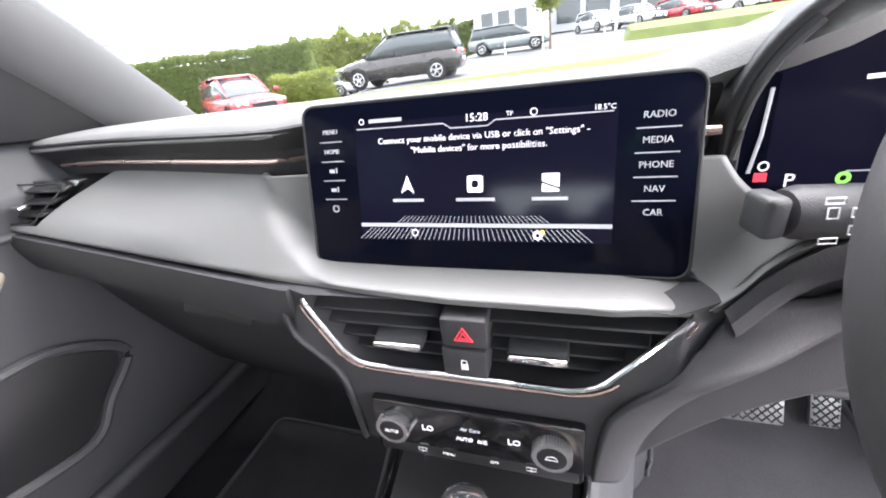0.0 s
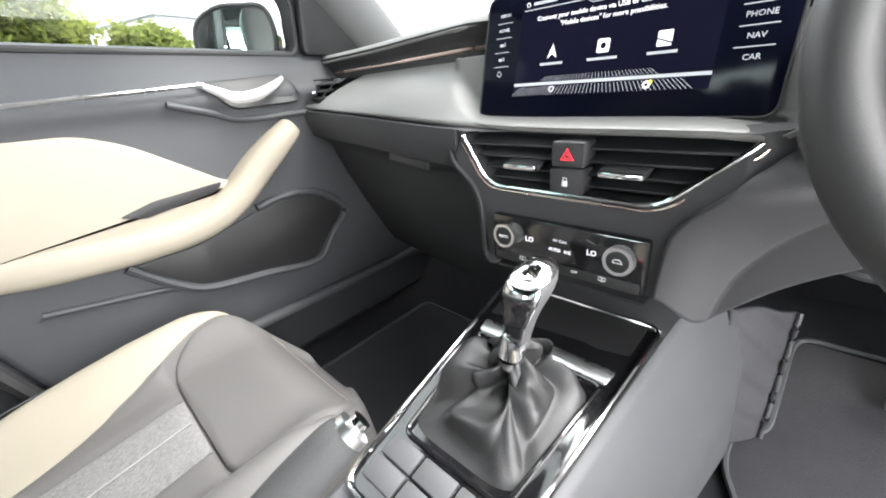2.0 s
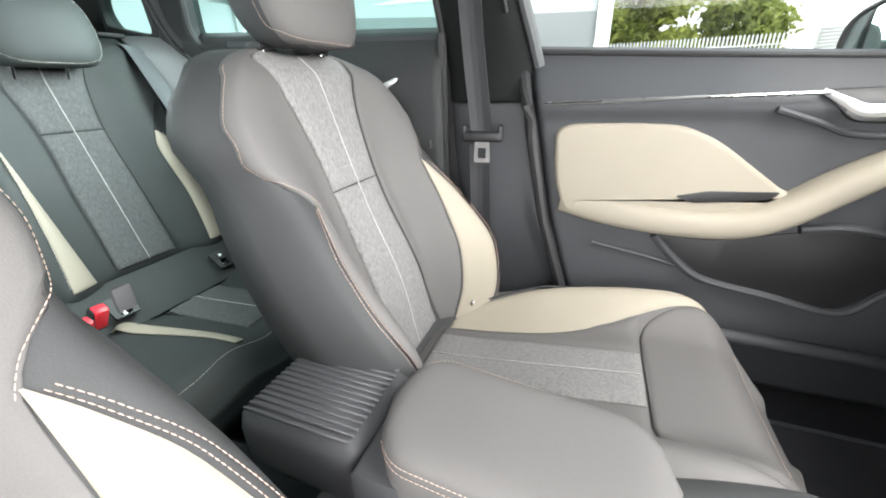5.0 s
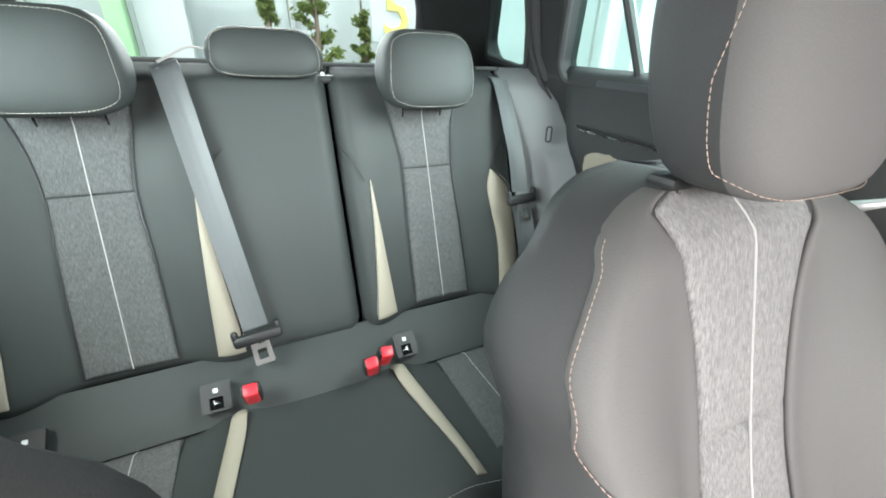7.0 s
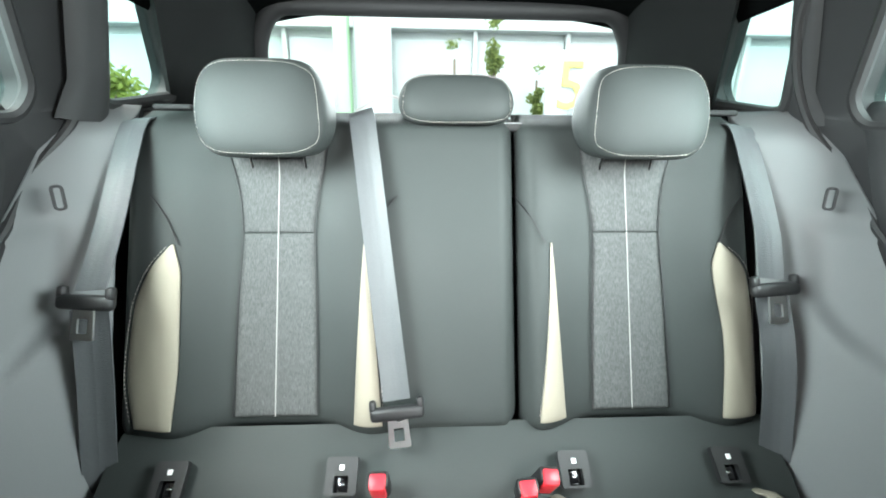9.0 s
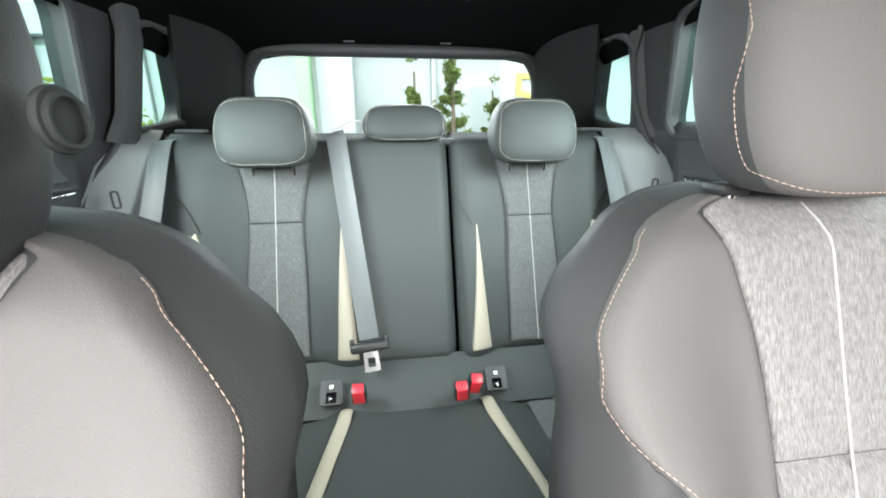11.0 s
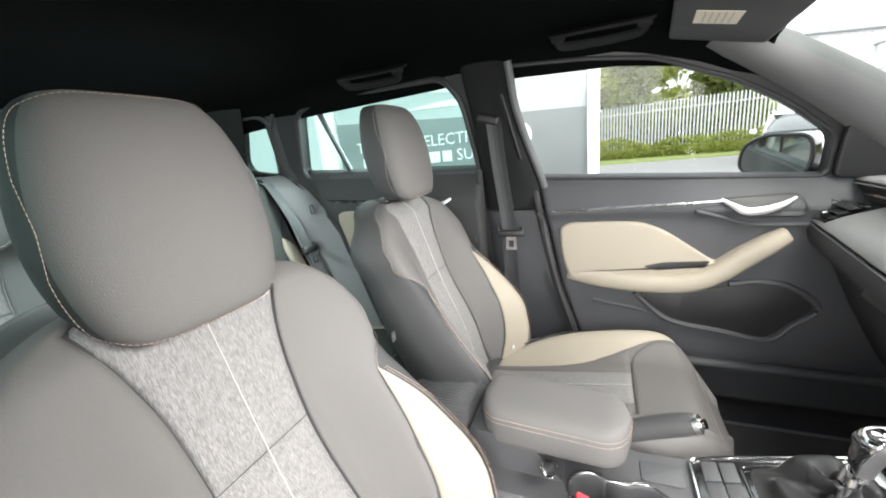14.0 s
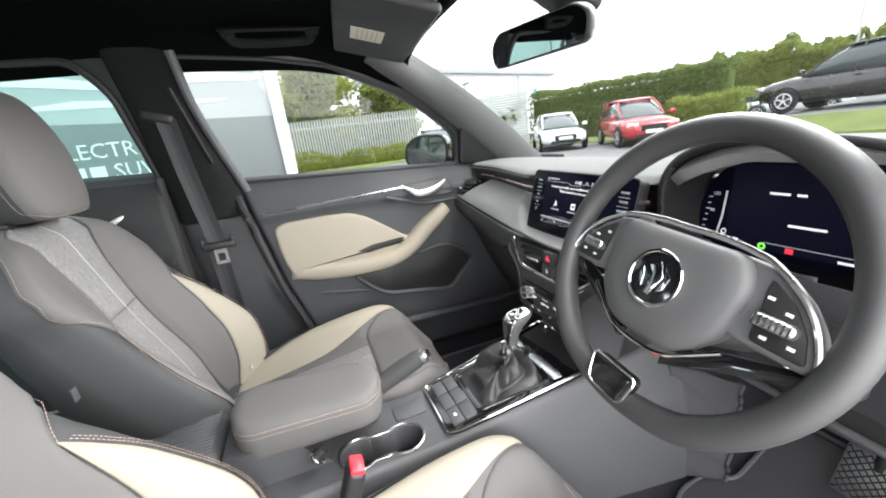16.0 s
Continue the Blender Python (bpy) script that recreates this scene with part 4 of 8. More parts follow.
for i in range(46):
    x0 = -96 + i * 3.9
    part("ray_line", moved(tube([(x0 / 1000 * 1.0, 0, 0), ((x0 + (x0 + 5) * 0.13) / 1000, -0.0095, 0)], 0.00024, 4), at(0, -36)), M_LITDIM, glassp, smooth=False)
for i in range(34):
    x0 = -70 + i * 3.9
    part("ray_line", moved(tube([(x0 / 1000, 0, 0), ((x0 - (x0 + 5) * 0.12) / 1000, 0.006, 0)], 0.00020, 4), at(0, -31)), M_LITDIM, glassp, smooth=False)
part("status_symbol", moved(ring(0.0024, 0.0032, 0.0003, 18), at(-54, -39.5, 0.0012)), M_LIT, glassp)
gear = join(ring(0.0016, 0.0034, 0.0003, 18), *[rbox_at(0.0036 * math.cos(a), 0.0036 * math.sin(a), 0, 0.0012, 0.0012, 0.0003, 0, rz=math.degrees(a)) for a in (i * math.pi / 4 for i in range(8))])
part("status_symbol", moved(gear, at(50, -40.5, 0.0012)), M_LIT, glassp, "white gear icon")
part("status_dot", moved(disc(0.0018, 0.0004, 14), at(53.5, -38, 0.0014)), M_LITYELLOW, glassp, "yellow dot")


# ---- centre console ----
con = thing("centre_console", (0, 0.1, FLOOR), "grey plastic centre console with chrome edged gear surround", "console")


def con_z(y):
    return line(y, [(-0.36, 0.632), (0.06, 0.630), (0.10, 0.632), (0.36, 0.676), (0.44, 0.692), (0.62, 0.745)])


def con_w(y):
    return line(y, [(-0.36, 0.088), (0.05, 0.090), (0.10, 0.090), (0.34, 0.112), (0.44, 0.122), (0.62, 0.150)])


for sx in (-1, 1):
    rows = []
    for y in steps(-0.36, 0.60, 26):
        w, z = con_w(y), con_z(y)
        flare = 0.035 + 0.02 * ease(y, 0.15, 0.5)
        rows.append([(sx * q, y, h) for q, h in ((w + flare, 0.40), (w + flare * 0.8, z - 0.16), (w + flare * 0.5, z - 0.10), (w + 0.012, z - 0.04), (w + 0.004, z - 0.012), (w, z - 0.003), (w - 0.006, z))])
    part("side_cover", surface(lambda u, v, rows=rows: Vector(rows[int(v)][int(u)]), range(7), range(27), thick=0.004 * -sx), M_CONSOLE, con, angle=60)


def cup_line(grow=0.0, n=22):
    """Outline of two round wells joined by a narrow neck."""
    r = 0.0375 + grow
    a0 = math.radians(52)
    back = [(0.038 + r * math.cos(a), -0.072 + r * math.sin(a)) for a in (math.pi / 2 + a0 + (2 * math.pi - 2 * a0) * k / n for k in range(n + 1))]
    front = [(0.038 + r * math.cos(a), 0.016 + r * math.sin(a)) for a in (-math.pi / 2 + a0 + (2 * math.pi - 2 * a0) * k / n for k in range(n + 1))]
    return back + front


deck = [(-con_w(y) + 0.006, y) for y in (-0.36, -0.15, 0.06)] + [(con_w(y) - 0.006, y) for y in (0.06, -0.15, -0.36)]
part("top_deck", holed(deck, [cup_line(0.003)], lambda a, b, d: (a, b, con_z(b) - d), 0.003), M_CONSOLE, con, angle=30)
part("front_deck", surface(lambda u, y: (u * (con_w(y) - 0.006), y, con_z(y) - 0.0005), steps(-1, 1, 4), steps(0.06, 0.60, 30), thick=0.003), M_CONSOLE, con)


def on_con(x, y, d=0.0):
    return Vector((x, y, con_z(y) + d))


# gear surround: gloss black plate with a chrome rim
rim = [(-0.078, 0.098), (0.078, 0.098), (0.086, 0.12), (0.114, 0.445), (-0.114, 0.445), (-0.086, 0.12)]
rimr = rounded(rim, 0.014, 5)
sur = part("gear_surround", plate(rimr, lambda a, b, d: on_con(a, b, 0.001 + d), 0.006, 0.002), M_GLOSS, con, "piano black gear surround")
part("chrome_rim", tube([on_con(a * 0.985, b, 0.008) for a, b in rimr], 0.0034, 8, True), M_CHROME, sur, "chrome rim")
inr = rounded([(-0.066, 0.172), (0.066, 0.172), (0.085, 0.335), (-0.085, 0.335)], 0.01, 4)
part("boot_frame", tube([on_con(a, b, 0.009) for a, b in inr], 0.003, 8, True), M_GLOSS, sur, "black boot frame")
part("tray_mat", plate(rounded([(-0.094, 0.365), (0.094, 0.365), (0.098, 0.445), (-0.098, 0.445)], 0.01), lambda a, b, d: on_con(a, b, 0.0045 + d), 0.004), M_DARK, sur)
part("front_bar", plate(rounded([(-0.088, 0.338), (0.088, 0.338), (0.092, 0.360), (-0.092, 0.360)], 0.004), lambda a, b, d: on_con(a, b, 0.007 + d), 0.004, 0.0015), M_SATIN, sur, "broad satin bar ahead of the boot")
# switches behind the lever
for i, x in enumerate((-0.048, 0.0, 0.048)):
    for j, y in enumerate((0.125, 0.152)):
        part("switch", rbox(0.045, 0.025, 0.008, 0.0025, 2, Matrix.Translation(on_con(x, y, 0.010)) @ pose(0, 0, 0, 11.5, 0, 0)), M_CONSOLE, sur)
part("switch_symbol", rbox(0.008, 0.005, 0.0006, 0, 1, Matrix.Translation(on_con(0.048, 0.125, 0.0145)) @ pose(0, 0, 0, 11.5, 0, 0)), M_WHITE, sur)

# gear lever: gathered leather boot, neck and knob
lever = thing("gear_lever", (0, 0.255, 0.66), "chrome and black gear knob on a gathered leather boot", "gear lever")
tip = Vector((0.004, 0.265, 0.835))
rings = []
n = 120
for k, t in enumerate(steps(0, 1, 44)):
    row = []
    for j in range(n):
        a = 2 * math.pi * j / n
        ca, sa = math.cos(a), math.sin(a)
        bx = (0.078 + 0.008 * sa) * math.copysign(abs(ca) ** 0.35, ca)
        by = 0.255 + 0.074 * math.copysign(abs(sa) ** 0.35, sa)
        e = 1 - (1 - t) ** 1.9
        r = 0.014 + 0.004 * math.sin(9 * t)
        x = bx * (1 - e) + (0.004 + r * ca) * e
        y = by * (1 - e) + (0.282 + r * sa) * e
        z = con_z(by) + 0.008 + t * 0.066 + 0.022 * math.sin(math.pi * min(1, t * 1.6)) ** 2 * 0.7
        fold = (abs(math.sin(2 * a + 3.6 * t + 0.4)) - 0.62) * 0.95 + (abs(math.sin(2.5 * a - 5.2 * t + 1)) - 0.62) * 0.7 + (abs(math.sin(4 * a + 7 * t)) - 0.62) * 0.22
        amp = 0.027 * math.sin(math.pi * t) ** 0.7
        x += ca * fold * amp
        y += sa * fold * amp
        z += 0.012 * math.sin(3 * a - 8 * t + 0.6) * math.sin(math.pi * t)
        row.append((x, y, z))
    rings.append(row)
part("boot", loft(rings, True, False), M_BOOT, lever, "gathered black leather boot", angle=None)
part("neck", tube([(0.004, 0.282, 0.722), (0.006, 0.285, 0.748)], 0.0145, 20, radii=[0.0155, 0.0125]), M_CHROME, lever)
KNOB_W = [(0, 0.0125), (0.2, 0.0145), (0.5, 0.0185), (0.8, 0.0235), (0.93, 0.0215), (0.985, 0.013), (1, 0.003)]
KNOB_D = [(0, 0.0125), (0.25, 0.015), (0.55, 0.022), (0.82, 0.033), (0.93, 0.031), (0.985, 0.019), (1, 0.004)]


def knob_pt(t, a, grow=0.0):
    """The knob leans forward and swells towards its top."""
    c, s = math.cos(a), math.sin(a)
    w, d = table(t, KNOB_W) + grow, table(t, KNOB_D) + grow
    lean = 0.004 * t + 0.014 * ease(t, 0.35, 1.0)
    return (0.009 + 0.010 * t + w * math.copysign(abs(c) ** 0.8, c), 0.285 + lean + d * math.copysign(abs(s) ** 0.8, s) * (0.8 if s < 0 else 1.0), 0.740 + (0.082 + grow) * t + 0.006 * t * s)


kn = [[knob_pt(t, 2 * math.pi * j / 32) for j in range(32)] for t in steps(0, 1, 22)]
knob = part("knob", loft(kn), M_AIRBAG, lever, "grey leather knob", angle=None)


def knob_face(u, v, grow=0.0012):
    return knob_pt(0.04 + 0.96 * v, 1.5 * math.pi + u * 0.95, grow)


part("chrome_frame", surface(lambda u, v: knob_face(u * (0.86 + 0.22 * v), v), steps(-1, 1, 16), steps(0, 1, 24), thick=0.0012), M_CHROME, knob, "chrome frame round the face", angle=None)
part("front_plate", surface(lambda u, v: knob_face(u * (0.66 + 0.18 * v), 0.13 + 0.70 * v, 0.0026), steps(-1, 1, 14), steps(0, 1, 18), thick=0.0014, tuck=0.001, edge=0.002), M_GLOSS, knob, "gloss black face", angle=None)
part("chrome_cap", loft([[knob_pt(t, 2 * math.pi * j / 32, 0.0010) for j in range(32)] for t in steps(0.945, 1, 8)]), M_CHROME, knob, "smooth chrome cap", angle=None)
part("collar", tube([(0.008, 0.285, 0.738), (0.009, 0.2855, 0.747)], 0.0145, 20), M_CHROME, knob, "chrome collar")

# cup holders, lid, lighter
def well(u, v):
    a, b = CUP[int(u)]
    k = 1 - 0.10 * (v / 6)
    cy = -0.072 if b < -0.028 else 0.016
    return (0.038 + (a - 0.038) * k, cy + (b - cy) * k, con_z(b) + 0.002 - 0.0105 * v)


CUP = cup_line(0.002)
CUP.append(CUP[0])
cups = part("cup_holder", surface(well, range(len(CUP)), range(7), thick=0.002), M_CONSOLE, con, "dark double cup holder", angle=None)
part("cup_floor", plate(cup_line(-0.002), lambda a, b, d: (a, b, con_z(b) - 0.062 + d), 0.003), M_DARK, cups)
part("chrome_rim", tube([(a, b, con_z(b) + 0.002) for a, b in cup_line(0.003)], 0.0026, 8, True), M_SATIN, cups, "satin chrome rim")
part("coin_lid", plate(rounded([(-0.060, 0.012), (-0.012, 0.012), (-0.012, 0.082), (-0.060, 0.082)], 0.008), lambda a, b, d: (a, b, con_z(b) + d), 0.0035, 0.0012), M_CONSOLE, con, "small grey lid")
soc = part("power_socket", moved(disc(0.017, 0.008, 28, 0.003), pose(0.050, -0.150, 0.666, -50, 0, 0)), M_CHROME, con, "chrome rimmed power socket")
part("socket_knob", moved(join(disc(0.0105, 0.016, 24, 0.003), moved(ring(0.005, 0.0085, 0.003, 20), Matrix.Translation((0, 0, 0.0155)))), pose(0.050, -0.1455, 0.670, -50, 0, 0)), M_DARK, soc)

# handbrake
hb = thing("handbrake", (-0.035, -0.05, 0.65), "leather wrapped handbrake lever with chrome button", "handbrake")
path = spline([(-0.055, -0.16, 0.640), (-0.050, -0.06, 0.680), (-0.040, 0.02, 0.722), (-0.028, 0.075, 0.752), (-0.021, 0.092, 0.761)], 6)
part("grip", tube(path, 0.016, 18, radii=[0.014 + 0.006 * math.sin(math.pi * min(1, i / (len(path) - 1) * 0.9)) for i in range(len(path))]), M_SEATSIDE, hb)
part("tip_collar", tube([(-0.0215, 0.090, 0.760), (-0.0195, 0.097, 0.7635)], 0.0160, 18), M_SATIN, hb, "satin metal collar")
part("release_button", tube([(-0.0195, 0.096, 0.763), (-0.017, 0.104, 0.7675)], 0.0085, 16), M_CHROME, hb, "chrome release button")
part("seam_thread", stitches([p + Vector((0.010, 0, 0.016)) for p in path[3:22]]), M_STITCHW, hb, smooth=False, angle=None)
part("shroud", rbox_at(-0.055, -0.10, 0.642, 0.05, 0.16, 0.03, 0.012, 3), M_DARK, hb)

# armrest
arm = thing("armrest", (-0.034, -0.15, 0.63), "grey leatherette centre armrest with copper stitching", "armrest")


def arm_x(t):
    return -0.048 + 0.028 * t


rings = []
for t in steps(0, 1, 24):
    y = -0.288 + 0.283 * t
    e = min(t, 1 - t) * 2
    w = (0.079 - 0.008 * t) * min(1, (1 - (1 - min(1, e * 2.6)) ** 2.2)) ** 0.5 + 0.0005
    top = 0.763 - 0.006 * (1 - t) - 0.010 * max(0, 1 - e * 5) ** 2
    bot = 0.684 + 0.014 * max(0, 1 - e * 6) ** 2 - 0.028 * (1 - t) * 0.4
    row = []
    for j in range(40):
        b = 2 * math.pi * j / 40
        c, s = math.cos(b), math.sin(b)
        row.append((arm_x(t) + w * math.copysign(abs(c) ** 0.42, c), y, (top + bot) / 2 + (top - bot) / 2 * math.copysign(abs(s) ** 0.45, s)))
    rings.append(row)
pad = part("pad", loft(rings), M_LEATHER, arm, angle=None)


def arm_line(z):
    """Round the front of the pad from one side to the other."""
    out = []
    for i in range(121):
        q = i / 120
        if q < 0.36:
            t, sx = 0.06 + 0.89 * q / 0.36, 1
        elif q > 0.64:
            t, sx = 0.06 + 0.89 * (1 - q) / 0.36, -1
        else:
            b = (q - 0.36) / 0.28
            sx = math.cos(math.pi * b)
            t = 0.95 + 0.049 * math.sin(math.pi * b)
        e = min(t, 1 - t) * 2
        w = (0.079 - 0.008 * t) * min(1, (1 - (1 - min(1, e * 2.6)) ** 2.2)) ** 0.5
        out.append((arm_x(t) + (w + 0.0006) * sx, -0.288 + 0.283 * t + (0.0012 if abs(sx) < 0.98 else 0), z))
    return out


part("seam_thread", stitches(arm_line(0.7455)), M_STITCH, pad, "copper seam stitching", smooth=False, angle=None)
part("seam_thread", stitches(arm_line(0.7355)), M_STITCH, pad, "copper seam stitching", smooth=False, angle=None)
part("bin", plate(rounded([(-0.118, 0.626), (-0.172, 0.690), (-0.20, 0.705), (-0.30, 0.712), (-0.30, 0.626)], 0.008, 3), lambda y, z, d: (-0.098 + d, y, z), 0.130), M_CONSOLE, arm, "grey bin under the pad", angle=30)
cov = part("hinge_cover", rbox_at(-0.056, -0.390, 0.668, 0.15, 0.18, 0.10, 0.025, 3), M_CONSOLE, arm, "ribbed grey hinge cover")
for i in range(15):
    part("rib", rbox_at(-0.1195 + 0.0091 * i, -0.390, 0.7188, 0.0048, 0.15, 0.004, 0.0015, 1), M_CONSOLE, cov)

# belt buckles beside the front seats
def front_buckle(x, y, z):
    b = thing("belt_buckle", (x, y, z), "dark seat belt buckle with red release button", "buckle", "front belt buckles")
    m = pose(x, y, z, -20, 0, 0)
    c = part("casing", moved(rbox_at(0, 0, -0.03, 0.042, 0.028, 0.085, 0.008, 3), m), M_DARK, b)
    part("release_button", moved(rbox_at(0, 0.0, 0.013, 0.037, 0.023, 0.012, 0.004, 2), m), M_RED, c, "red release button")
    part("stalk", moved(rbox_at(0, 0, -0.12, 0.026, 0.012, 0.12, 0.004), m), M_DARK, b)


front_buckle(0.148, -0.086, 0.700)
front_buckle(-0.128, -0.15, 0.66)


# ---- front seats ----
def front_seat(cx, dy, dz, head_drop, label):
    """A front seat: padded back with side bolsters, cushion and headrest."""
    seat = thing("front_seat", (cx, -0.1 + dy, FLOOR), label, "car seat", "front seats")

    def half(z):
        return table(z, [(0.50, 0.215), (0.60, 0.245), (0.76, 0.268), (0.86, 0.255), (0.925, 0.240), (0.985, 0.252), (1.03, 0.236), (1.065, 0.204), (1.085, 0.176), (1.10, 0.138), (1.109, 0.10), (1.114, 0.05)])

    def mid(z):
        return -0.507 - 0.31 * (z - 0.882) + 0.016 * math.exp(-((z - 0.70) / 0.11) ** 2) - 0.045 * ease(z, 1.065, 1.13)

    def proud(z):
        return table(z, [(0.48, 0.10), (0.60, 0.135), (0.70, 0.135), (0.80, 0.105), (0.90, 0.062), (0.935, 0.046), (1.0, 0.03), (1.09, 0.008)])

    def face(x, z):
        w = half(z)
        s = min(1.0, abs(x) / w)
        y = mid(z) + proud(z) * ease(s, 0.36, 0.84)
        y -= (0.055 + 0.4 * proud(z)) * max(0, (s - 0.89) / 0.11) ** 1.7
        return y

    def P(x, z, off=0.0):
        return Vector((cx + x, face(x, z) + dy + off, z + dz))

    # body of the back
    zs = [0.50, 0.53, 0.57, 0.61, 0.65, 0.70, 0.75, 0.80, 0.84, 0.88, 0.905, 0.93, 0.955, 0.98, 1.0, 1.02, 1.04, 1.06, 1.075, 1.085, 1.093, 1.10, 1.105, 1.109, 1.112, 1.114]
    rings = []
    for z in zs:
        w = half(z)
        row = [P(w * math.sin(math.pi / 2 * t), z, -0.004) for t in steps(-1, 1, 34)]
        depth = 0.105 - 0.05 * ease(z, 0.98, 1.11)
        yb = mid(z) - depth
        e = face(w, z)
        for t in steps(0, 1, 14)[0:]:
            a = math.pi * t
            x = w * math.cos(a) * (1 + 0.06 * math.sin(a))
            k = math.sin(a) ** 0.45 if 0 < t < 1 else 0
            row.append(Vector((cx + x, (e - 0.02) * (1 - k) + yb * k + dy, z + dz)))
        rings.append(row)
    back = part("backrest", loft(rings), M_SEATSIDE, seat, angle=None)

    def wc(z):
        return min(0.80 * half(z), table(z, [(0.52, 0.098), (0.70, 0.084), (0.88, 0.071), (0.97, 0.077), (1.04, 0.092), (1.105, 0.116)]))

    def patch(name, x0, x1, z0, z1, m, lab="", n=14, k=30, tuck=0.006, lift=0.003, edge=0.007):
        def f(u, z):
            x = x0(z) * u + x1(z) * (1 - u)
            return P(x, z, lift)
        return part(name, surface(f, seam_steps(0, 1, n), seam_steps(z0, z1, k), thick=0.004, tuck=tuck, edge=edge), m, back, lab, angle=None)
    # centre insert in two pieces
    patch("centre_panel", lambda z: -wc(z), wc, 0.55, 0.888, M_FABRIC, "grey flecked fabric panel")
    patch("centre_panel", lambda z: -wc(z), wc, 0.890, 1.110, M_FABRIC, "grey flecked fabric panel")
    part("centre_piping", tube([P(0.002, z, 0.0036) for z in steps(0.555, 1.10, 40)], 0.0011, 6), M_PIPING, back, "pale centre piping")
    # side panels running up into the shoulders, and the bolster inserts
    inner = lambda z: table(z, [(0.54, 0.120), (0.62, 0.146), (0.72, 0.163), (0.82, 0.175), (0.90, 0.180)])
    outer = lambda z: table(z, [(0.54, 0.150), (0.60, 0.188), (0.68, 0.218), (0.76, 0.230), (0.83, 0.220), (0.88, 0.197), (0.905, 0.181)])

    def edge(z):
        return min(0.97 * half(z), table(z, [(0.54, 0.120), (0.62, 0.146), (0.72, 0.163), (0.82, 0.175), (0.895, 0.180), (0.915, 0.190), (0.935, 0.214), (0.948, 0.232), (0.97, 0.241), (1.0, 0.239), (1.03, 0.226), (1.065, 0.196), (1.09, 0.165), (1.105, 0.12)]))
    patch("side_panel", lambda z: wc(z) + 0.003, lambda z: edge(z) - 0.002, 0.55, 1.110, M_LEATHER, n=18, k=64, edge=0.004, tuck=0.004)
    patch("side_panel", lambda z: -edge(z) + 0.002, lambda z: -wc(z) - 0.003, 0.55, 1.110, M_LEATHER, n=18, k=64, edge=0.004, tuck=0.004)
    patch("bolster_insert", lambda z: -outer(z), lambda z: -inner(z), 0.545, 0.904, M_CREAM, "cream bolster insert", n=14, k=40, tuck=0.003, edge=0.005)
    patch("bolster_insert", inner, outer, 0.545, 0.904, M_LEATHER, n=14, k=40, tuck=0.003, edge=0.005)
    for sgn in (-1, 1):
        for k, o in ((1.018, 0.0028), (1.045, 0.0020)):
            pts = [P(sgn * outer(z) * k, z, o) for z in steps(0.56, 0.90, 60)]
            part("seam_thread", stitches(pts), M_STITCH, back, "copper seam stitching", smooth=False, angle=None)
        pts = [P(sgn * min(edge(z) - 0.004, 0.955 * half(z)), z, 0.0044) for z in steps(0.90, 1.085, 60)]
        part("seam_thread", stitches(pts), M_STITCH, back, "copper seam stitching", smooth=False, angle=None)
    # cushion
    def cw(y):
        return table(y, [(-0.42, 0.225), (-0.2, 0.245), (0.08, 0.250), (0.16, 0.225), (0.205, 0.16), (0.225, 0.08)])

    def ctop(x, y):
        w = cw(y)
        s = min(1.0, abs(x) / w)
        z = line(y, [(-0.45, 0.545), (-0.28, 0.562), (0.0, 0.602), (0.12, 0.612)]) - 0.075 * ease(y, 0.12, 0.235) ** 1.5
        z += table(y, [(-0.42, 0.03), (-0.15, 0.06), (0.06, 0.058), (0.19, 0.015)]) * ease(s, 0.45, 0.82)
        z -= 0.085 * max(0, (s - 0.82) / 0.18) ** 2.2
        return z

    def C(x, y, off=0.0):
        return Vector((cx + x, y + dy, ctop(x, y) + dz - 0.020 + off))
    rings = []
    for y in [-0.42, -0.38, -0.3, -0.2, -0.1, 0.0, 0.06, 0.11, 0.14, 0.165, 0.185, 0.20, 0.212, 0.222]:
        w = cw(y)
        row = [C(w * math.sin(math.pi / 2 * t), y, -0.004) for t in steps(-1, 1, 30)]
        zb = 0.43
        e = ctop(w, y)
        for t in steps(0, 1, 10):
            a = math.pi * t
            k = math.sin(a) ** 0.4 if 0 < t < 1 else 0
            row.append(Vector((cx + w * math.cos(a), y + dy - 0.02 * k * ease(y, 0.1, 0.2), (e - 0.04) * (1 - k) + zb * k + dz)))
        rings.append(row)
    cush = part("cushion", loft(rings), M_LEATHER, seat, angle=None)

    def cpatch(name, x0, x1, y0, y1, m, lab="", n=14, k=24, tuck=0.005):
        def f(u, y):
            x = x0(y) * (1 - u) + x1(y) * u
            return C(x, y, 0.003)
        return part(name, surface(f, seam_steps(0, 1, n), seam_steps(y0, y1, k), thick=0.004, tuck=tuck, edge=0.007), m, cush, lab, angle=None)
    ci = lambda y: table(y, [(-0.38, 0.100), (-0.2, 0.106), (-0.1, 0.122), (0.0, 0.150), (0.08, 0.176), (0.148, 0.196)])
    co = lambda y: table(y, [(-0.38, 0.140), (-0.28, 0.172), (-0.2, 0.192), (-0.1, 0.214), (0.03, 0.232), (0.1, 0.224), (0.148, 0.198)])
    tp = lambda y: table(y, [(0.022, 0.118), (0.03, 0.138), (0.05, 0.156), (0.10, 0.178), (0.148, 0.186), (0.19, 0.150)])
    cc = lambda y: 0.074 - 0.006 * ease(y, -0.3, 0.0)
    cpatch("centre_panel", lambda y: -cc(y), cc, -0.38, 0.018, M_FABRIC, "grey flecked fabric panel")
    part("centre_piping", tube([C(0.0, y, 0.0045) for y in steps(-0.37, 0.014, 20)], 0.0011, 6), M_PIPING, cush, "pale centre piping")
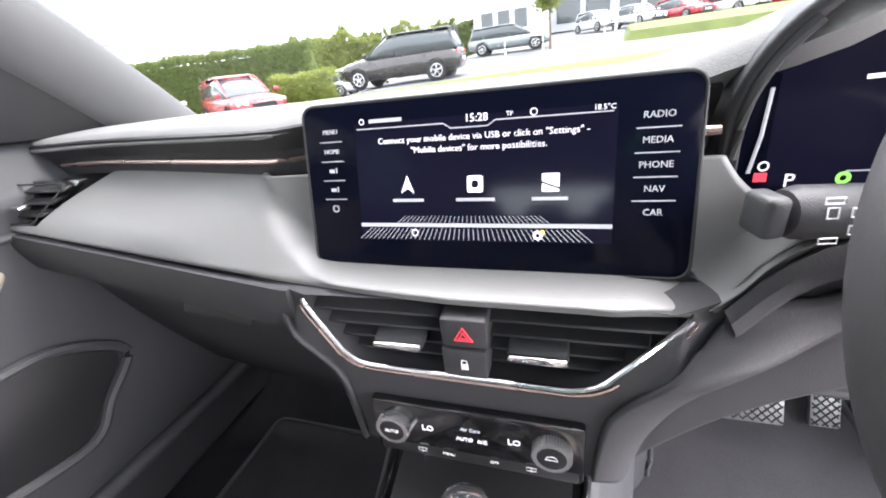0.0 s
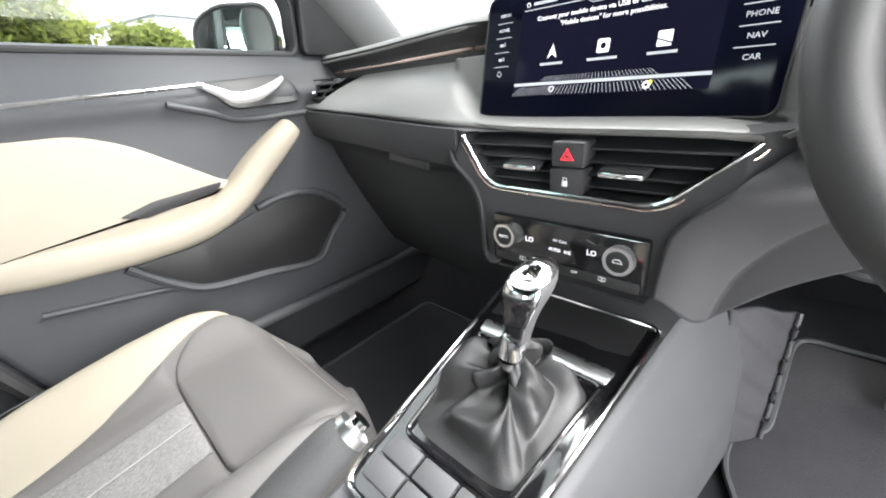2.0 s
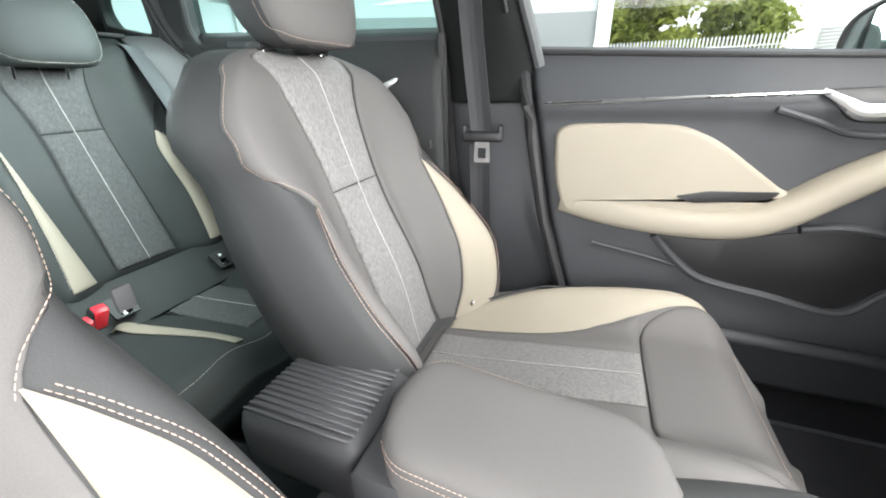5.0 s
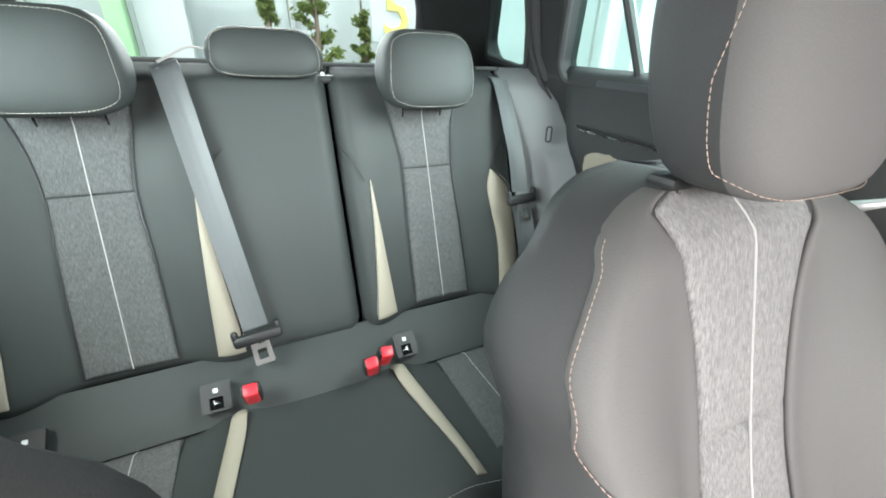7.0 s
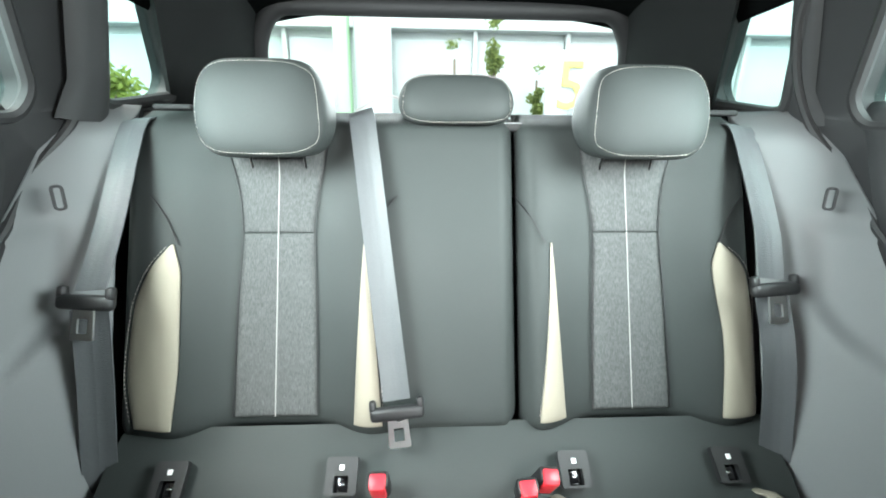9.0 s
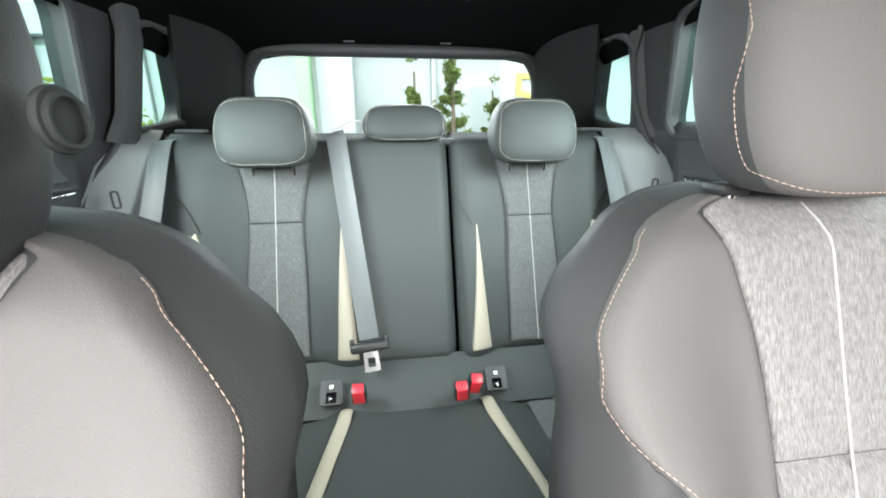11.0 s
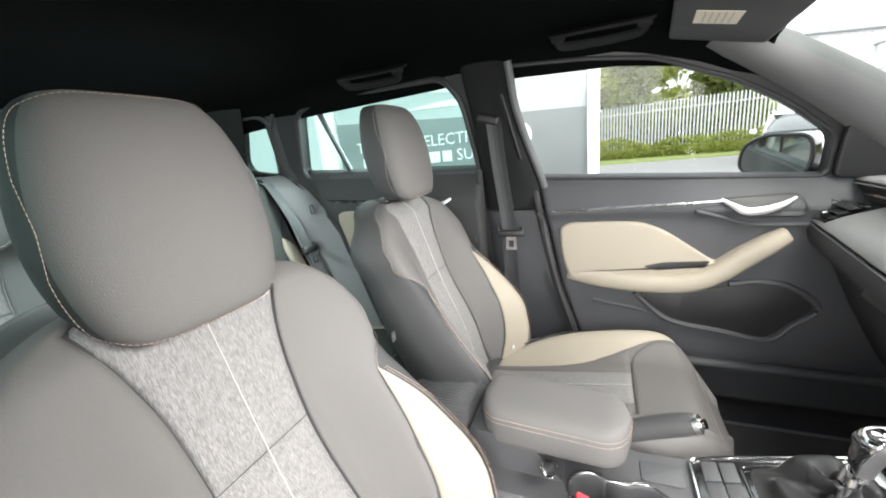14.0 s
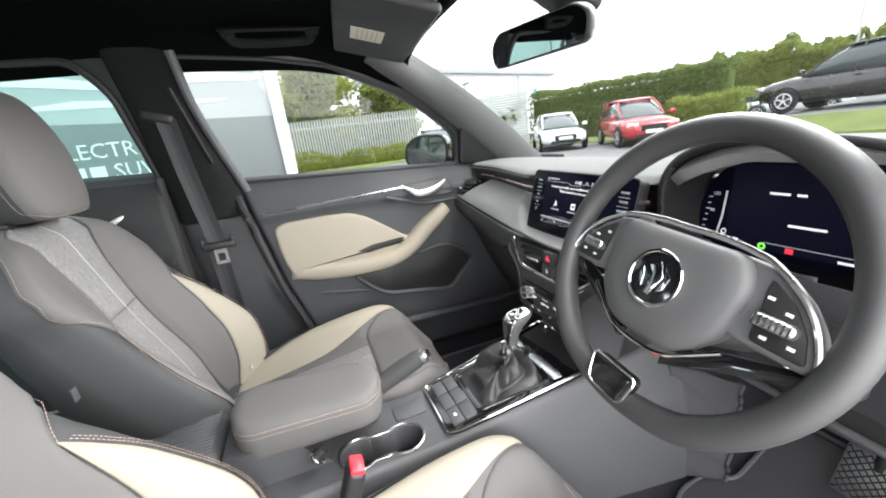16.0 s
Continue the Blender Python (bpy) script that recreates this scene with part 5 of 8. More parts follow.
    cpatch("side_panel", lambda y: cc(y) + 0.003, lambda y: ci(y) - 0.002, -0.38, 0.018, M_LEATHER)
    cpatch("side_panel", lambda y: -ci(y) + 0.002, lambda y: -cc(y) - 0.003, -0.38, 0.018, M_LEATHER)
    cpatch("thigh_panel", lambda y: -tp(y), tp, 0.022, 0.19, M_LEATHER, "raised grey thigh pad", n=22, k=34)
    cpatch("bolster_insert", lambda y: -co(y), lambda y: -ci(y), -0.37, 0.147, M_CREAM, "cream bolster insert", n=10)
    cpatch("bolster_insert", ci, co, -0.37, 0.147, M_LEATHER, n=10)
    pts = [C(-co(y) * 1.03, y, 0.002) for y in steps(-0.35, 0.14, 40)]
    part("seam_cord", tube(pts, 0.0018, 6), M_DARK, cush)
    part("seam_thread", stitches([C(x, 0.192 - 0.6 * max(0, abs(x) - 0.1) ** 1.6 * 4, 0.002) for x in steps(-0.17, 0.17, 50)]), M_STITCH, cush, "copper seam stitching", smooth=False, angle=None)
    # plinth, side cover and tilt knob
    part("plinth", rbox_at(cx, -0.10 + dy, 0.415 + dz, 0.40, 0.52, 0.11, 0.02, 3), M_DARK, seat)
    part("side_cover", rbox_at(cx + (0.225 if cx > 0 else -0.225), -0.2 + dy, 0.455 + dz, 0.03, 0.40, 0.09, 0.014, 3), M_DARK, seat)
    kx = -0.148
    part("tether_button", moved(disc(0.007, 0.005, 16, 0.002), pose(cx + kx, face(kx, 0.578) + dy + 0.004, 0.580 + dz, -100, 0, 0)), M_SATIN, seat, "small bright button")
    part("back_tag", rbox_at(cx - 0.245, -0.462 + dy, 0.925 + dz, 0.012, 0.004, 0.018, 0.0015), M_PILLAR, seat, "small grey fabric tag")
    # headrest
    hz, hy = 1.240 + dz - head_drop, -0.598 + dy
    rings = []
    for t in steps(-1, 1, 26):
        z = hz + 0.128 * math.sin(math.pi / 2 * t)
        c = math.cos(math.pi / 2 * t)
        w = 0.118 * (abs(c) ** 0.26) * (1 - 0.16 * ease(t, -0.2, 1.0)) * (1 - 0.04 * ease(-t, 0.2, 1.0)) if abs(t) < 1 else 0.003
        d = 0.060 * (abs(c) ** 0.26) * (1 - 0.12 * ease(t, -0.1, 1.0)) if abs(t) < 1 else 0.002
        lean = -0.05 * t * 0.6
        row = []
        for j in range(36):
            a = 2 * math.pi * j / 36
            ca, sa = math.cos(a), math.sin(a)
            e = 0.46
            x = w * math.copysign(abs(ca) ** e, ca)
            y = d * math.copysign(abs(sa) ** e, sa)
            y += 0.012 * (1 - (x / max(w, 1e-6)) ** 2) * (1 if sa > 0 else -0.4) * abs(c)
            if sa < 0:
                x *= 1 - 0.16 * -sa
            row.append(Vector((cx + x, hy + y + lean, z)))
        rings.append(row)
    head = part("headrest", loft(rings), M_LEATHER, seat, "padded grey headrest", angle=None)
    # charcoal leatherette behind the seam
    head.data.materials.append(M_SEATSIDE)
    for f in head.data.polygons:
        c = f.center + ORIGIN[head.name]
        t = math.asin(max(-1, min(1, (c.z - hz) / 0.128))) / (math.pi / 2)
        d = 0.060 * (max(0.001, math.cos(math.pi / 2 * t)) ** 0.26) * (1 - 0.12 * ease(t, -0.1, 1.0))
        if (c.y - hy + 0.03 * t) / d < 0.52:
            f.material_index = 1
    # seam round the front face of the headrest
    loop = []
    for j in range(80):
        a = 2 * math.pi * j / 80
        ca, sa = math.cos(a), math.sin(a)
        x = 0.1168 * math.copysign(abs(ca) ** 0.36, ca)
        zz = 0.1225 * math.copysign(abs(sa) ** 0.40, sa)
        x *= (1 - 0.16 * ease(math.asin(max(-1, min(1, zz / 0.128))) / (math.pi / 2), -0.2, 1.0)) * (1 - 0.04 * ease(-zz / 0.128, 0.2, 1.0))
        t = math.asin(max(-1, min(1, zz / 0.128))) / (math.pi / 2)
        c = math.cos(math.pi / 2 * t)
        w = 0.118 * (abs(c) ** 0.26) * (1 - 0.16 * ease(t, -0.2, 1.0)) * (1 - 0.04 * ease(-t, 0.2, 1.0))
        d = 0.060 * (abs(c) ** 0.26) * (1 - 0.12 * ease(t, -0.1, 1.0))
        q = min(0.999, abs(x) / w)
        sy = (max(0.0, 1 - q ** (2 / 0.46))) ** (0.46 / 2)
        y = d * sy + 0.012 * (1 - q * q) * abs(c)
        loop.append(Vector((cx + x * 1.008, hy + y - 0.03 * t + 0.0024, hz + zz)))
    part("seam_thread", stitches(loop + loop[:1]), M_STITCH, head, "copper seam stitching", smooth=False, angle=None)
    if cx > 0:
        part("hinge_button", moved(join(disc(0.020, 0.006, 28, 0.002), moved(ring(0.013, 0.017, 0.008, 28), Matrix.Translation((0, 0, 0.001)))), pose(cx - 0.124, hy - 0.016, hz - 0.02, 0, -90, 0)), M_SEATBACK, head, "round pressed hinge button")
    for x in (-0.072, 0.072):
        part("headrest_post", tube([(cx + x, hy - 0.008, hz - 0.15), (cx + x, hy, hz - 0.09)], 0.006, 12), M_CHROME, seat, "chrome headrest post")
        part("post_sleeve", rbox_at(cx + x, hy - 0.012, 1.113 + dz, 0.03, 0.03, 0.012, 0.005), M_DARK, seat)
    return seat


front_seat(-0.352, 0.0, 0.018, 0.0, "grey leatherette passenger seat with fabric centre and cream bolster")
front_seat(0.357, 0.069, 0.017, 0.047, "grey leatherette driver's seat with fabric centre and cream bolster")


# ---- rear bench ----
def rear_y(z):
    return -1.26 - 0.35 * (z - 0.99)


# edges of the cream inserts: (right seat, outer side) -> inner and outer edge from the seat's middle
INSERTS = {
    (True, True): ([(0.66, 0.170), (0.79, 0.160), (0.92, 0.161), (0.978, 0.178)], [(0.66, 0.236), (0.757, 0.252), (0.865, 0.244), (0.93, 0.220), (0.978, 0.180)]),
    (True, False): ([(0.66, 0.145), (0.80, 0.151), (0.978, 0.162)], [(0.66, 0.200), (0.80, 0.187), (0.92, 0.172), (0.978, 0.164)]),
    (False, True): ([(0.66, 0.158), (0.79, 0.166), (0.93, 0.152), (0.978, 0.168)], [(0.66, 0.236), (0.79, 0.236), (0.93, 0.216), (0.978, 0.170)]),
    (False, False): ([(0.66, 0.132), (0.85, 0.145), (0.978, 0.154)], [(0.66, 0.188), (0.77, 0.172), (0.90, 0.160), (0.978, 0.156)]),
}


def rear_back(x0, x1, label, seats, plain):
    """One section of the folding rear backrest."""
    sec = thing("rear_seat_back", ((x0 + x1) / 2, -1.2, 0.66), label, "rear seat back", "rear seat backs")

    def face(x, z):
        y = rear_y(z)
        e = min(x - x0, x1 - x)
        y -= 0.035 * max(0, 1 - e / 0.03) ** 2
        y -= 0.05 * ease(z, 1.165, 1.215) ** 2 + 0.03 * ease(0.675 - z, 0.0, 0.05) ** 2
        for c in seats:
            d = abs(x - c)
            y -= 0.022 * ease(0.12 - d, -0.06, 0.06) * ease(1.19 - z, 0, 0.1)
            y += 0.012 * math.exp(-((d - 0.175) / 0.05) ** 2) * ease(1.05 - z, 0, 0.15)
        return y

    def P(x, z, off=0.0):
        return Vector((x, face(x, z) + off, z))
    rings = []
    for z in [0.632, 0.638, 0.65, 0.665, 0.69, 0.72, 0.8, 0.9, 1.0, 1.1, 1.15, 1.175, 1.19, 1.2, 1.207, 1.211]:
        row = [P(x, z, -0.004) for x in seam_steps(x0, x1, 50)]
        yb = rear_y(z) - 0.09
        row += [Vector((x, yb + 0.03 * abs(2 * (x - x0) / (x1 - x0) - 1) ** 6, z)) for x in seam_steps(x1, x0, 14)]
        rings.append(row)
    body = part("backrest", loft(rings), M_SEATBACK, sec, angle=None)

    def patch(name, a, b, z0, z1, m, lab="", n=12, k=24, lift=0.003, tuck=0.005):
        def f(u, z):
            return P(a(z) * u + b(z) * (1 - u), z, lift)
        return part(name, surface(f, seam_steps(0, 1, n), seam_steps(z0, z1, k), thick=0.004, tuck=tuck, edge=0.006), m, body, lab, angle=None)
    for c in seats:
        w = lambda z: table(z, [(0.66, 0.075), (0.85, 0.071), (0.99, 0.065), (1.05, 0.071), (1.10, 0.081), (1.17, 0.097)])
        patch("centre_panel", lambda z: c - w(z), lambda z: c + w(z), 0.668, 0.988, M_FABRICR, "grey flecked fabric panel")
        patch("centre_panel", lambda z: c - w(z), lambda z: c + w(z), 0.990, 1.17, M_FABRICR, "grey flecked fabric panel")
        part("centre_piping", tube([P(c, z, 0.0036) for z in steps(0.67, 1.16, 36)], 0.0011, 6), M_PIPING, body, "pale centre piping")
        for sg in (-1, 1):
            ti, to = INSERTS[(c > 0, sg * c > 0)]
            inn = lambda z: c + sg * table(z, ti)
            out = lambda z: c + sg * table(z, to)
            part("seam_thread", stitches([P(c + sg * (table(z, to) + 0.003), z, 0.003) for z in steps(0.68, 0.972, 40)], 0.005, 0.003), M_STITCHW, body, "pale seam stitching", smooth=False, angle=None)
            if sg < 0:
                patch("bolster_insert", out, inn, 0.668, 0.976, M_CREAM, "cream bolster insert", n=8, tuck=0.003)
            else:
                patch("bolster_insert", inn, out, 0.668, 0.976, M_CREAM, "cream bolster insert", n=8, tuck=0.003)
            side = [P(c + sg * w(z) * 1.02, z, 0.001) for z in steps(0.67, 1.16, 24)]
            part("seam_cord", tube(side, 0.0014, 5), M_DARK, body)
            crease = [P(c + sg * table(z, [(0.975, 0.168), (1.03, 0.2), (1.06, 0.225)]), z, 0.0005) for z in steps(0.975, 1.06, 12)]
            part("seam_cord", tube(crease, 0.0013, 5), M_DARK, body)
    return sec


rear_back(-0.114, 0.618, "wide shade-darkened leatherette rear seat back with fabric panel", (0.335,), True)
rear_back(-0.585, -0.122, "narrow shade-darkened leatherette rear seat back with fabric panel", (-0.335,), False)


def rear_headrest(cx, w, z0, z1, y, slant, label):
    ob = thing("rear_headrest", (cx, y, z0), label, "headrest", "rear headrests")
    rings = []
    hz, hh = (z0 + z1) / 2, (z1 - z0) / 2
    for t in steps(-1, 1, 20):
        z = hz + hh * math.sin(math.pi / 2 * t)
        c = math.cos(math.pi / 2 * t)
        k = abs(c) ** 0.32 if abs(t) < 1 else 0.05
        row = []
        for j in range(36):
            a = 2 * math.pi * j / 36
            ca, sa = math.cos(a), math.sin(a)
            x = w * k * math.copysign(abs(ca) ** 0.5, ca) * (1 - 0.10 * ease(t, -0.3, 1))
            yy = 0.05 * (abs(c) ** 0.4 if abs(t) < 1 else 0.05) * math.copysign(abs(sa) ** 0.6, sa)
            if sa < 0:
                yy *= 1.5
                x *= 1 + slant * -sa * 0.25
            yy += 0.008 * (1 - (x / w) ** 2) * abs(c) - 0.02 * t
            row.append(Vector((cx + x, y - 0.05 + yy, z)))
        rings.append(row)
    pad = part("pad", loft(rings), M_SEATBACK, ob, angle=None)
    loop = []
    for j in range(72):
        a = 2 * math.pi * j / 72
        ca, sa = math.cos(a), math.sin(a)
        zz = hh * 0.90 * math.copysign(abs(sa) ** 0.45, sa)
        t = math.asin(max(-1, min(1, zz / hh))) / (math.pi / 2)
        c = math.cos(math.pi / 2 * t)
        x = w * 0.90 * math.copysign(abs(ca) ** 0.42, ca) * (1 - 0.10 * ease(t, -0.3, 1)) * min(1, abs(c) ** 0.25 * 1.08)
        q = min(0.995, abs(x) / (w * abs(c) ** 0.32 * (1 - 0.10 * ease(t, -0.3, 1))))
        sy = (max(0, 1 - q ** 4)) ** 0.30
        yy = 0.05 * abs(c) ** 0.4 * sy + 0.008 * (1 - (x / w) ** 2) * abs(c) - 0.02 * t
        loop.append(Vector((cx + x, y - 0.05 + yy + 0.001, hz + zz)))
    part("seam_thread", stitches(loop + loop[:1], 0.0045, 0.0016, 0.00038), M_STITCHW, pad, "pale seam stitching", smooth=False, angle=None)
    for x in (-0.05, 0.05):
        part("headrest_post", tube([(cx + x, y - 0.090, z0 - 0.03), (cx + x, y - 0.075, z0 + 0.02)], 0.005, 10), M_CHROME, ob)
    return ob


rear_headrest(0.335, 0.112, 1.128, 1.290, -1.235, 0.5, "shade-darkened leatherette outer rear headrest with pale stitching")
rear_headrest(-0.335, 0.112, 1.128, 1.290, -1.235, 0.5, "shade-darkened leatherette outer rear headrest with pale stitching")
rear_headrest(-0.002, 0.113, 1.187, 1.282, -1.315, 0.0, "low shade-darkened leatherette middle rear headrest")

# cushion of the bench
bench = thing("rear_bench_cushion", (0, -0.9, FLOOR), "shade-darkened leatherette rear bench cushion with cream seams", "rear seat cushion")


def bench_top(x, y):
    z = line(y, [(-1.14, 0.592), (-1.0, 0.588), (-0.8, 0.60), (-0.72, 0.595)]) - 0.06 * ease(y, -0.755, -0.68) ** 1.6
    z -= 0.022 * ease(-y, 1.035, 1.07)
    for c in (-0.335, 0.335):
        z -= 0.014 * ease(0.11 - abs(x - c), -0.05, 0.05)
    z -= 0.03 * max(0, (abs(x) - 0.53) / 0.08) ** 2
    z += 0.012 * math.exp(-((abs(abs(x) - 0.335) - 0.17) / 0.05) ** 2)
    return z


def B(x, y, off=0.0):
    return Vector((x, y, bench_top(x, y) + off))


rings = []
for y in [-1.14, -1.1, -1.0, -0.9, -0.8, -0.76, -0.735, -0.715, -0.70, -0.69, -0.683]:
    row = [B(x, y, -0.004) for x in seam_steps(-0.61, 0.61, 70)]
    row += [Vector((x, y - 0.03 * ease(y, -0.8, -0.69), 0.40)) for x in steps(0.61, -0.61, 8)]
    rings.append(row)
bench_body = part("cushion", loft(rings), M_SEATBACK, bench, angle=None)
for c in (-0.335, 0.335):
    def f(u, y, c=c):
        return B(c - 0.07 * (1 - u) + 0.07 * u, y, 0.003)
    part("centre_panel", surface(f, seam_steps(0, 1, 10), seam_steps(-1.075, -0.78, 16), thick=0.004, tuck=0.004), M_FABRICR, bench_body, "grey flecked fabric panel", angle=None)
    part("centre_piping", tube([B(c, y, 0.0045) for y in steps(-1.07, -0.785, 16)], 0.001, 6), M_PIPING, bench_body)
    for sg in (-1, 1):
        inn = lambda y: c + sg * table(y, [(-1.075, 0.165), (-0.74, 0.116 if sg * c < 0 else 0.203)])
        wid = lambda y: table(y, [(-1.075, 0.022), (-0.98, 0.032), (-0.74, 0.030 if c > 0 or sg * c > 0 else 0.018)])

        def f(u, y):
            return B(inn(y) + (u if sg > 0 else u - 1) * wid(y), y, 0.003)
        part("bolster_insert", surface(f, seam_steps(0, 1, 6), seam_steps(-1.075, -0.74, 20), thick=0.004, tuck=0.003), M_CREAM, bench_body, "cream seam insert", angle=None)
part("seam_thread", stitches([B(x, -0.728, 0.001) for x in steps(-0.56, 0.56, 100)], 0.0045, 0.0025, 0.0005), M_STITCHW, bench_body, "pale seam stitching", smooth=False, angle=None)

# padded strip between cushion and back, with the child seat anchors
strip = thing("trim_seat_strip", (0, -1.11, 0.57), "shade-darkened padded strip below the rear seat back", "trim", kind="structure")


def strip_f(x, v):
    return (x, -1.052 - 0.11 * v - 0.012 * math.sin(math.pi * v) * -1, 0.572 + 0.082 * v)


part("padding", surface(strip_f, steps(-0.585, 0.60, 40), steps(0, 1, 8), thick=-0.02), M_SEATBACK, strip)


def anchor(x):
    a = thing("child_seat_anchor", (x, -1.085, 0.61), "black child seat anchor socket with white symbol", "anchor", "child seat anchors")
    m = plane_frame((x, strip_f(x, 0.42)[1] + 0.004, 0.617), (-1, 0, 0), (0, -0.74, 0.67))
    part("frame", moved(holed(rounded([(-0.026, -0.028), (0.026, -0.028), (0.026, 0.028), (-0.026, 0.028)], 0.006), [rounded([(-0.012, -0.024), (0.012, -0.024), (0.012, 0.0), (-0.012, 0.0)], 0.002)], lambda p, q, d: (p, q, d), 0.010), m), M_DARK, a)
    part("socket", moved(rbox_at(0, -0.012, -0.006, 0.03, 0.03, 0.006, 0.001), m), M_GLOSS, a)
    part("symbol", moved(rbox_at(0, 0.012, 0.0108, 0.008, 0.008, 0.001, 0.0003), m), M_WHITE, a, "white child seat symbol")
    part("anchor_bar", moved(rbox_at(0.0, -0.012, -0.002, 0.010, 0.003, 0.002, 0.001), m), M_SATIN, a, "bright anchor bar")


for x in (0.478, 0.199, -0.194, -0.468):
    anchor(x)


def rear_buckle(x, n, tilt):
    b = thing("belt_buckle", (x, -1.05, 0.60), "dark seat belt buckle with red release button", "buckle", "rear belt buckles")
    for i in range(n):
        m = pose(x + (i - (n - 1) / 2) * 0.033, -1.048 + 0.012 * i, 0.634 - 0.008 * i, -28, tilt * (1 if i else -1) * 6, 0)
        c = part("casing", moved(rbox(0.034, 0.024, 0.060, 0.006, 2), m), M_DARK, b)
        part("release_button", moved(join(rbox_at(0, 0.008, 0.006, 0.025, 0.016, 0.052, 0.004, 2), rbox_at(0, 0.003, 0.029, 0.025, 0.020, 0.008, 0.003)), m), M_RED, c, "red release button")


rear_buckle(0.133, 1, 0)
rear_buckle(-0.117, 2, 1)


def rear_belt(name_pts, tongue, label, nrm=Vector((0, 1, 0.3)).normalized()):
    b = thing("seat_belt", name_pts[-1], label, "seat belt", "rear seat belts")
    part("webbing", belt_band(name_pts, 0.047, normal=nrm), M_BELT, b)
    belt_tongue(b, None, tongue)
    return b


rear_belt([(0.182, -1.345, 1.212), (0.172, -1.312, 1.18), (0.145, -1.235, 0.98), (0.110, -1.14, 0.72)], pose(0.108, -1.122, 0.708, 19, 6, 0), "grey middle rear seat belt lying over the seat back")
for s, top, low, deep in ((1, 0.595, 0.582, -1.145), (-1, 0.566, 0.549, -1.172)):
    b = rear_belt([(s * top, -1.36, 1.196), (s * (top - 0.002), -1.318, 1.172), (s * (0.4 * top + 0.6 * low), -1.215, 1.02), (s * low, deep, 0.93)], pose(s * low, deep + 0.013, 0.915, 19, 0, -8 * s), "grey outer rear seat belt hanging beside the seat")
    part("webbing", belt_band([(s * (low + 0.002), deep + 0.008, 0.90), (s * (low + 0.012), -1.125, 0.78), (s * (low + 0.03), -1.10, 0.58)], 0.047, normal=Vector((-0.4 * s, 0.9, 0.2)).normalized()), M_BELT, b)

# parcel shelf and belt outlets
shelf = thing("parcel_shelf", (0, -1.5, 1.19), "black parcel shelf behind the rear seats", "shelf")
part("board", rbox_at(0, -1.56, 1.185, 1.10, 0.40, 0.018, 0.006), M_DARK, shelf)
part("belt_hoop", tube(spline([(0.19, -1.345, 1.212), (0.165, -1.35, 1.225), (0.14, -1.35, 1.238), (0.115, -1.35, 1.238), (0.09, -1.35, 1.225), (0.065, -1.345, 1.212)], 4), 0.0028, 6), M_PIPING, shelf, "pale wire loop")
for s in (-1, 1):
    part("belt_outlet", rbox_at(s * 0.535, -1.365, 1.216, 0.07, 0.03, 0.010, 0.004), M_PILLAR, shelf)


def rear_side(s):
    """Padded panel between the seat back and the rear door."""
    def f(u, v):
        z = 0.50 + 0.72 * v
        back = rear_y(z) + 0.005 - 0.05 * ease(z, 1.16, 1.22)
        front = line(z, [(0.5, -0.95), (0.62, -0.99), (0.95, -1.095), (1.03, -1.145), (1.107, -1.210), (1.18, -1.268), (1.22, -1.295)])
        y = back + u * (front - back)
        x = (0.612 if s > 0 else 0.575) + u * (0.69 - (0.612 if s > 0 else 0.575))
        arch = ease(u, 0.30 + 0.45 * ease(0.90 - z, 0.0, 0.12), 0.62 + 0.45 * ease(0.90 - z, 0.0, 0.12)) * ease(1.045 - z, 0.0, 0.05) * ease(z, 0.78, 0.86)
        y -= 0.018 * arch
        x += 0.006 * arch
        return (s * x, y, z)
    p = thing("trim_rear_quarter", (s * 0.63, -1.15, 0.5), "grey padded panel beside the rear seat back", "trim", kind="structure")
    part("panel", surface(f, steps(0, 1, 36), steps(0, 1, 72), thick=-0.03 * s), M_REAR, p, angle=None)
    m = plane_frame((s * 0.625, -1.18, 1.07), (0.75, 0.62 * s, 0.0), (0, -0.33, 0.94))
    pill = rounded([(-0.006, -0.018), (0.006, -0.018), (0.006, 0.018), (-0.006, 0.018)], 0.006, 5)
    part("slot", moved(tube([(a, b, 0.002) for a, b in pill], 0.0022, 6, True), m), M_DARK, p)

rear_side(-1)
rear_side(1)


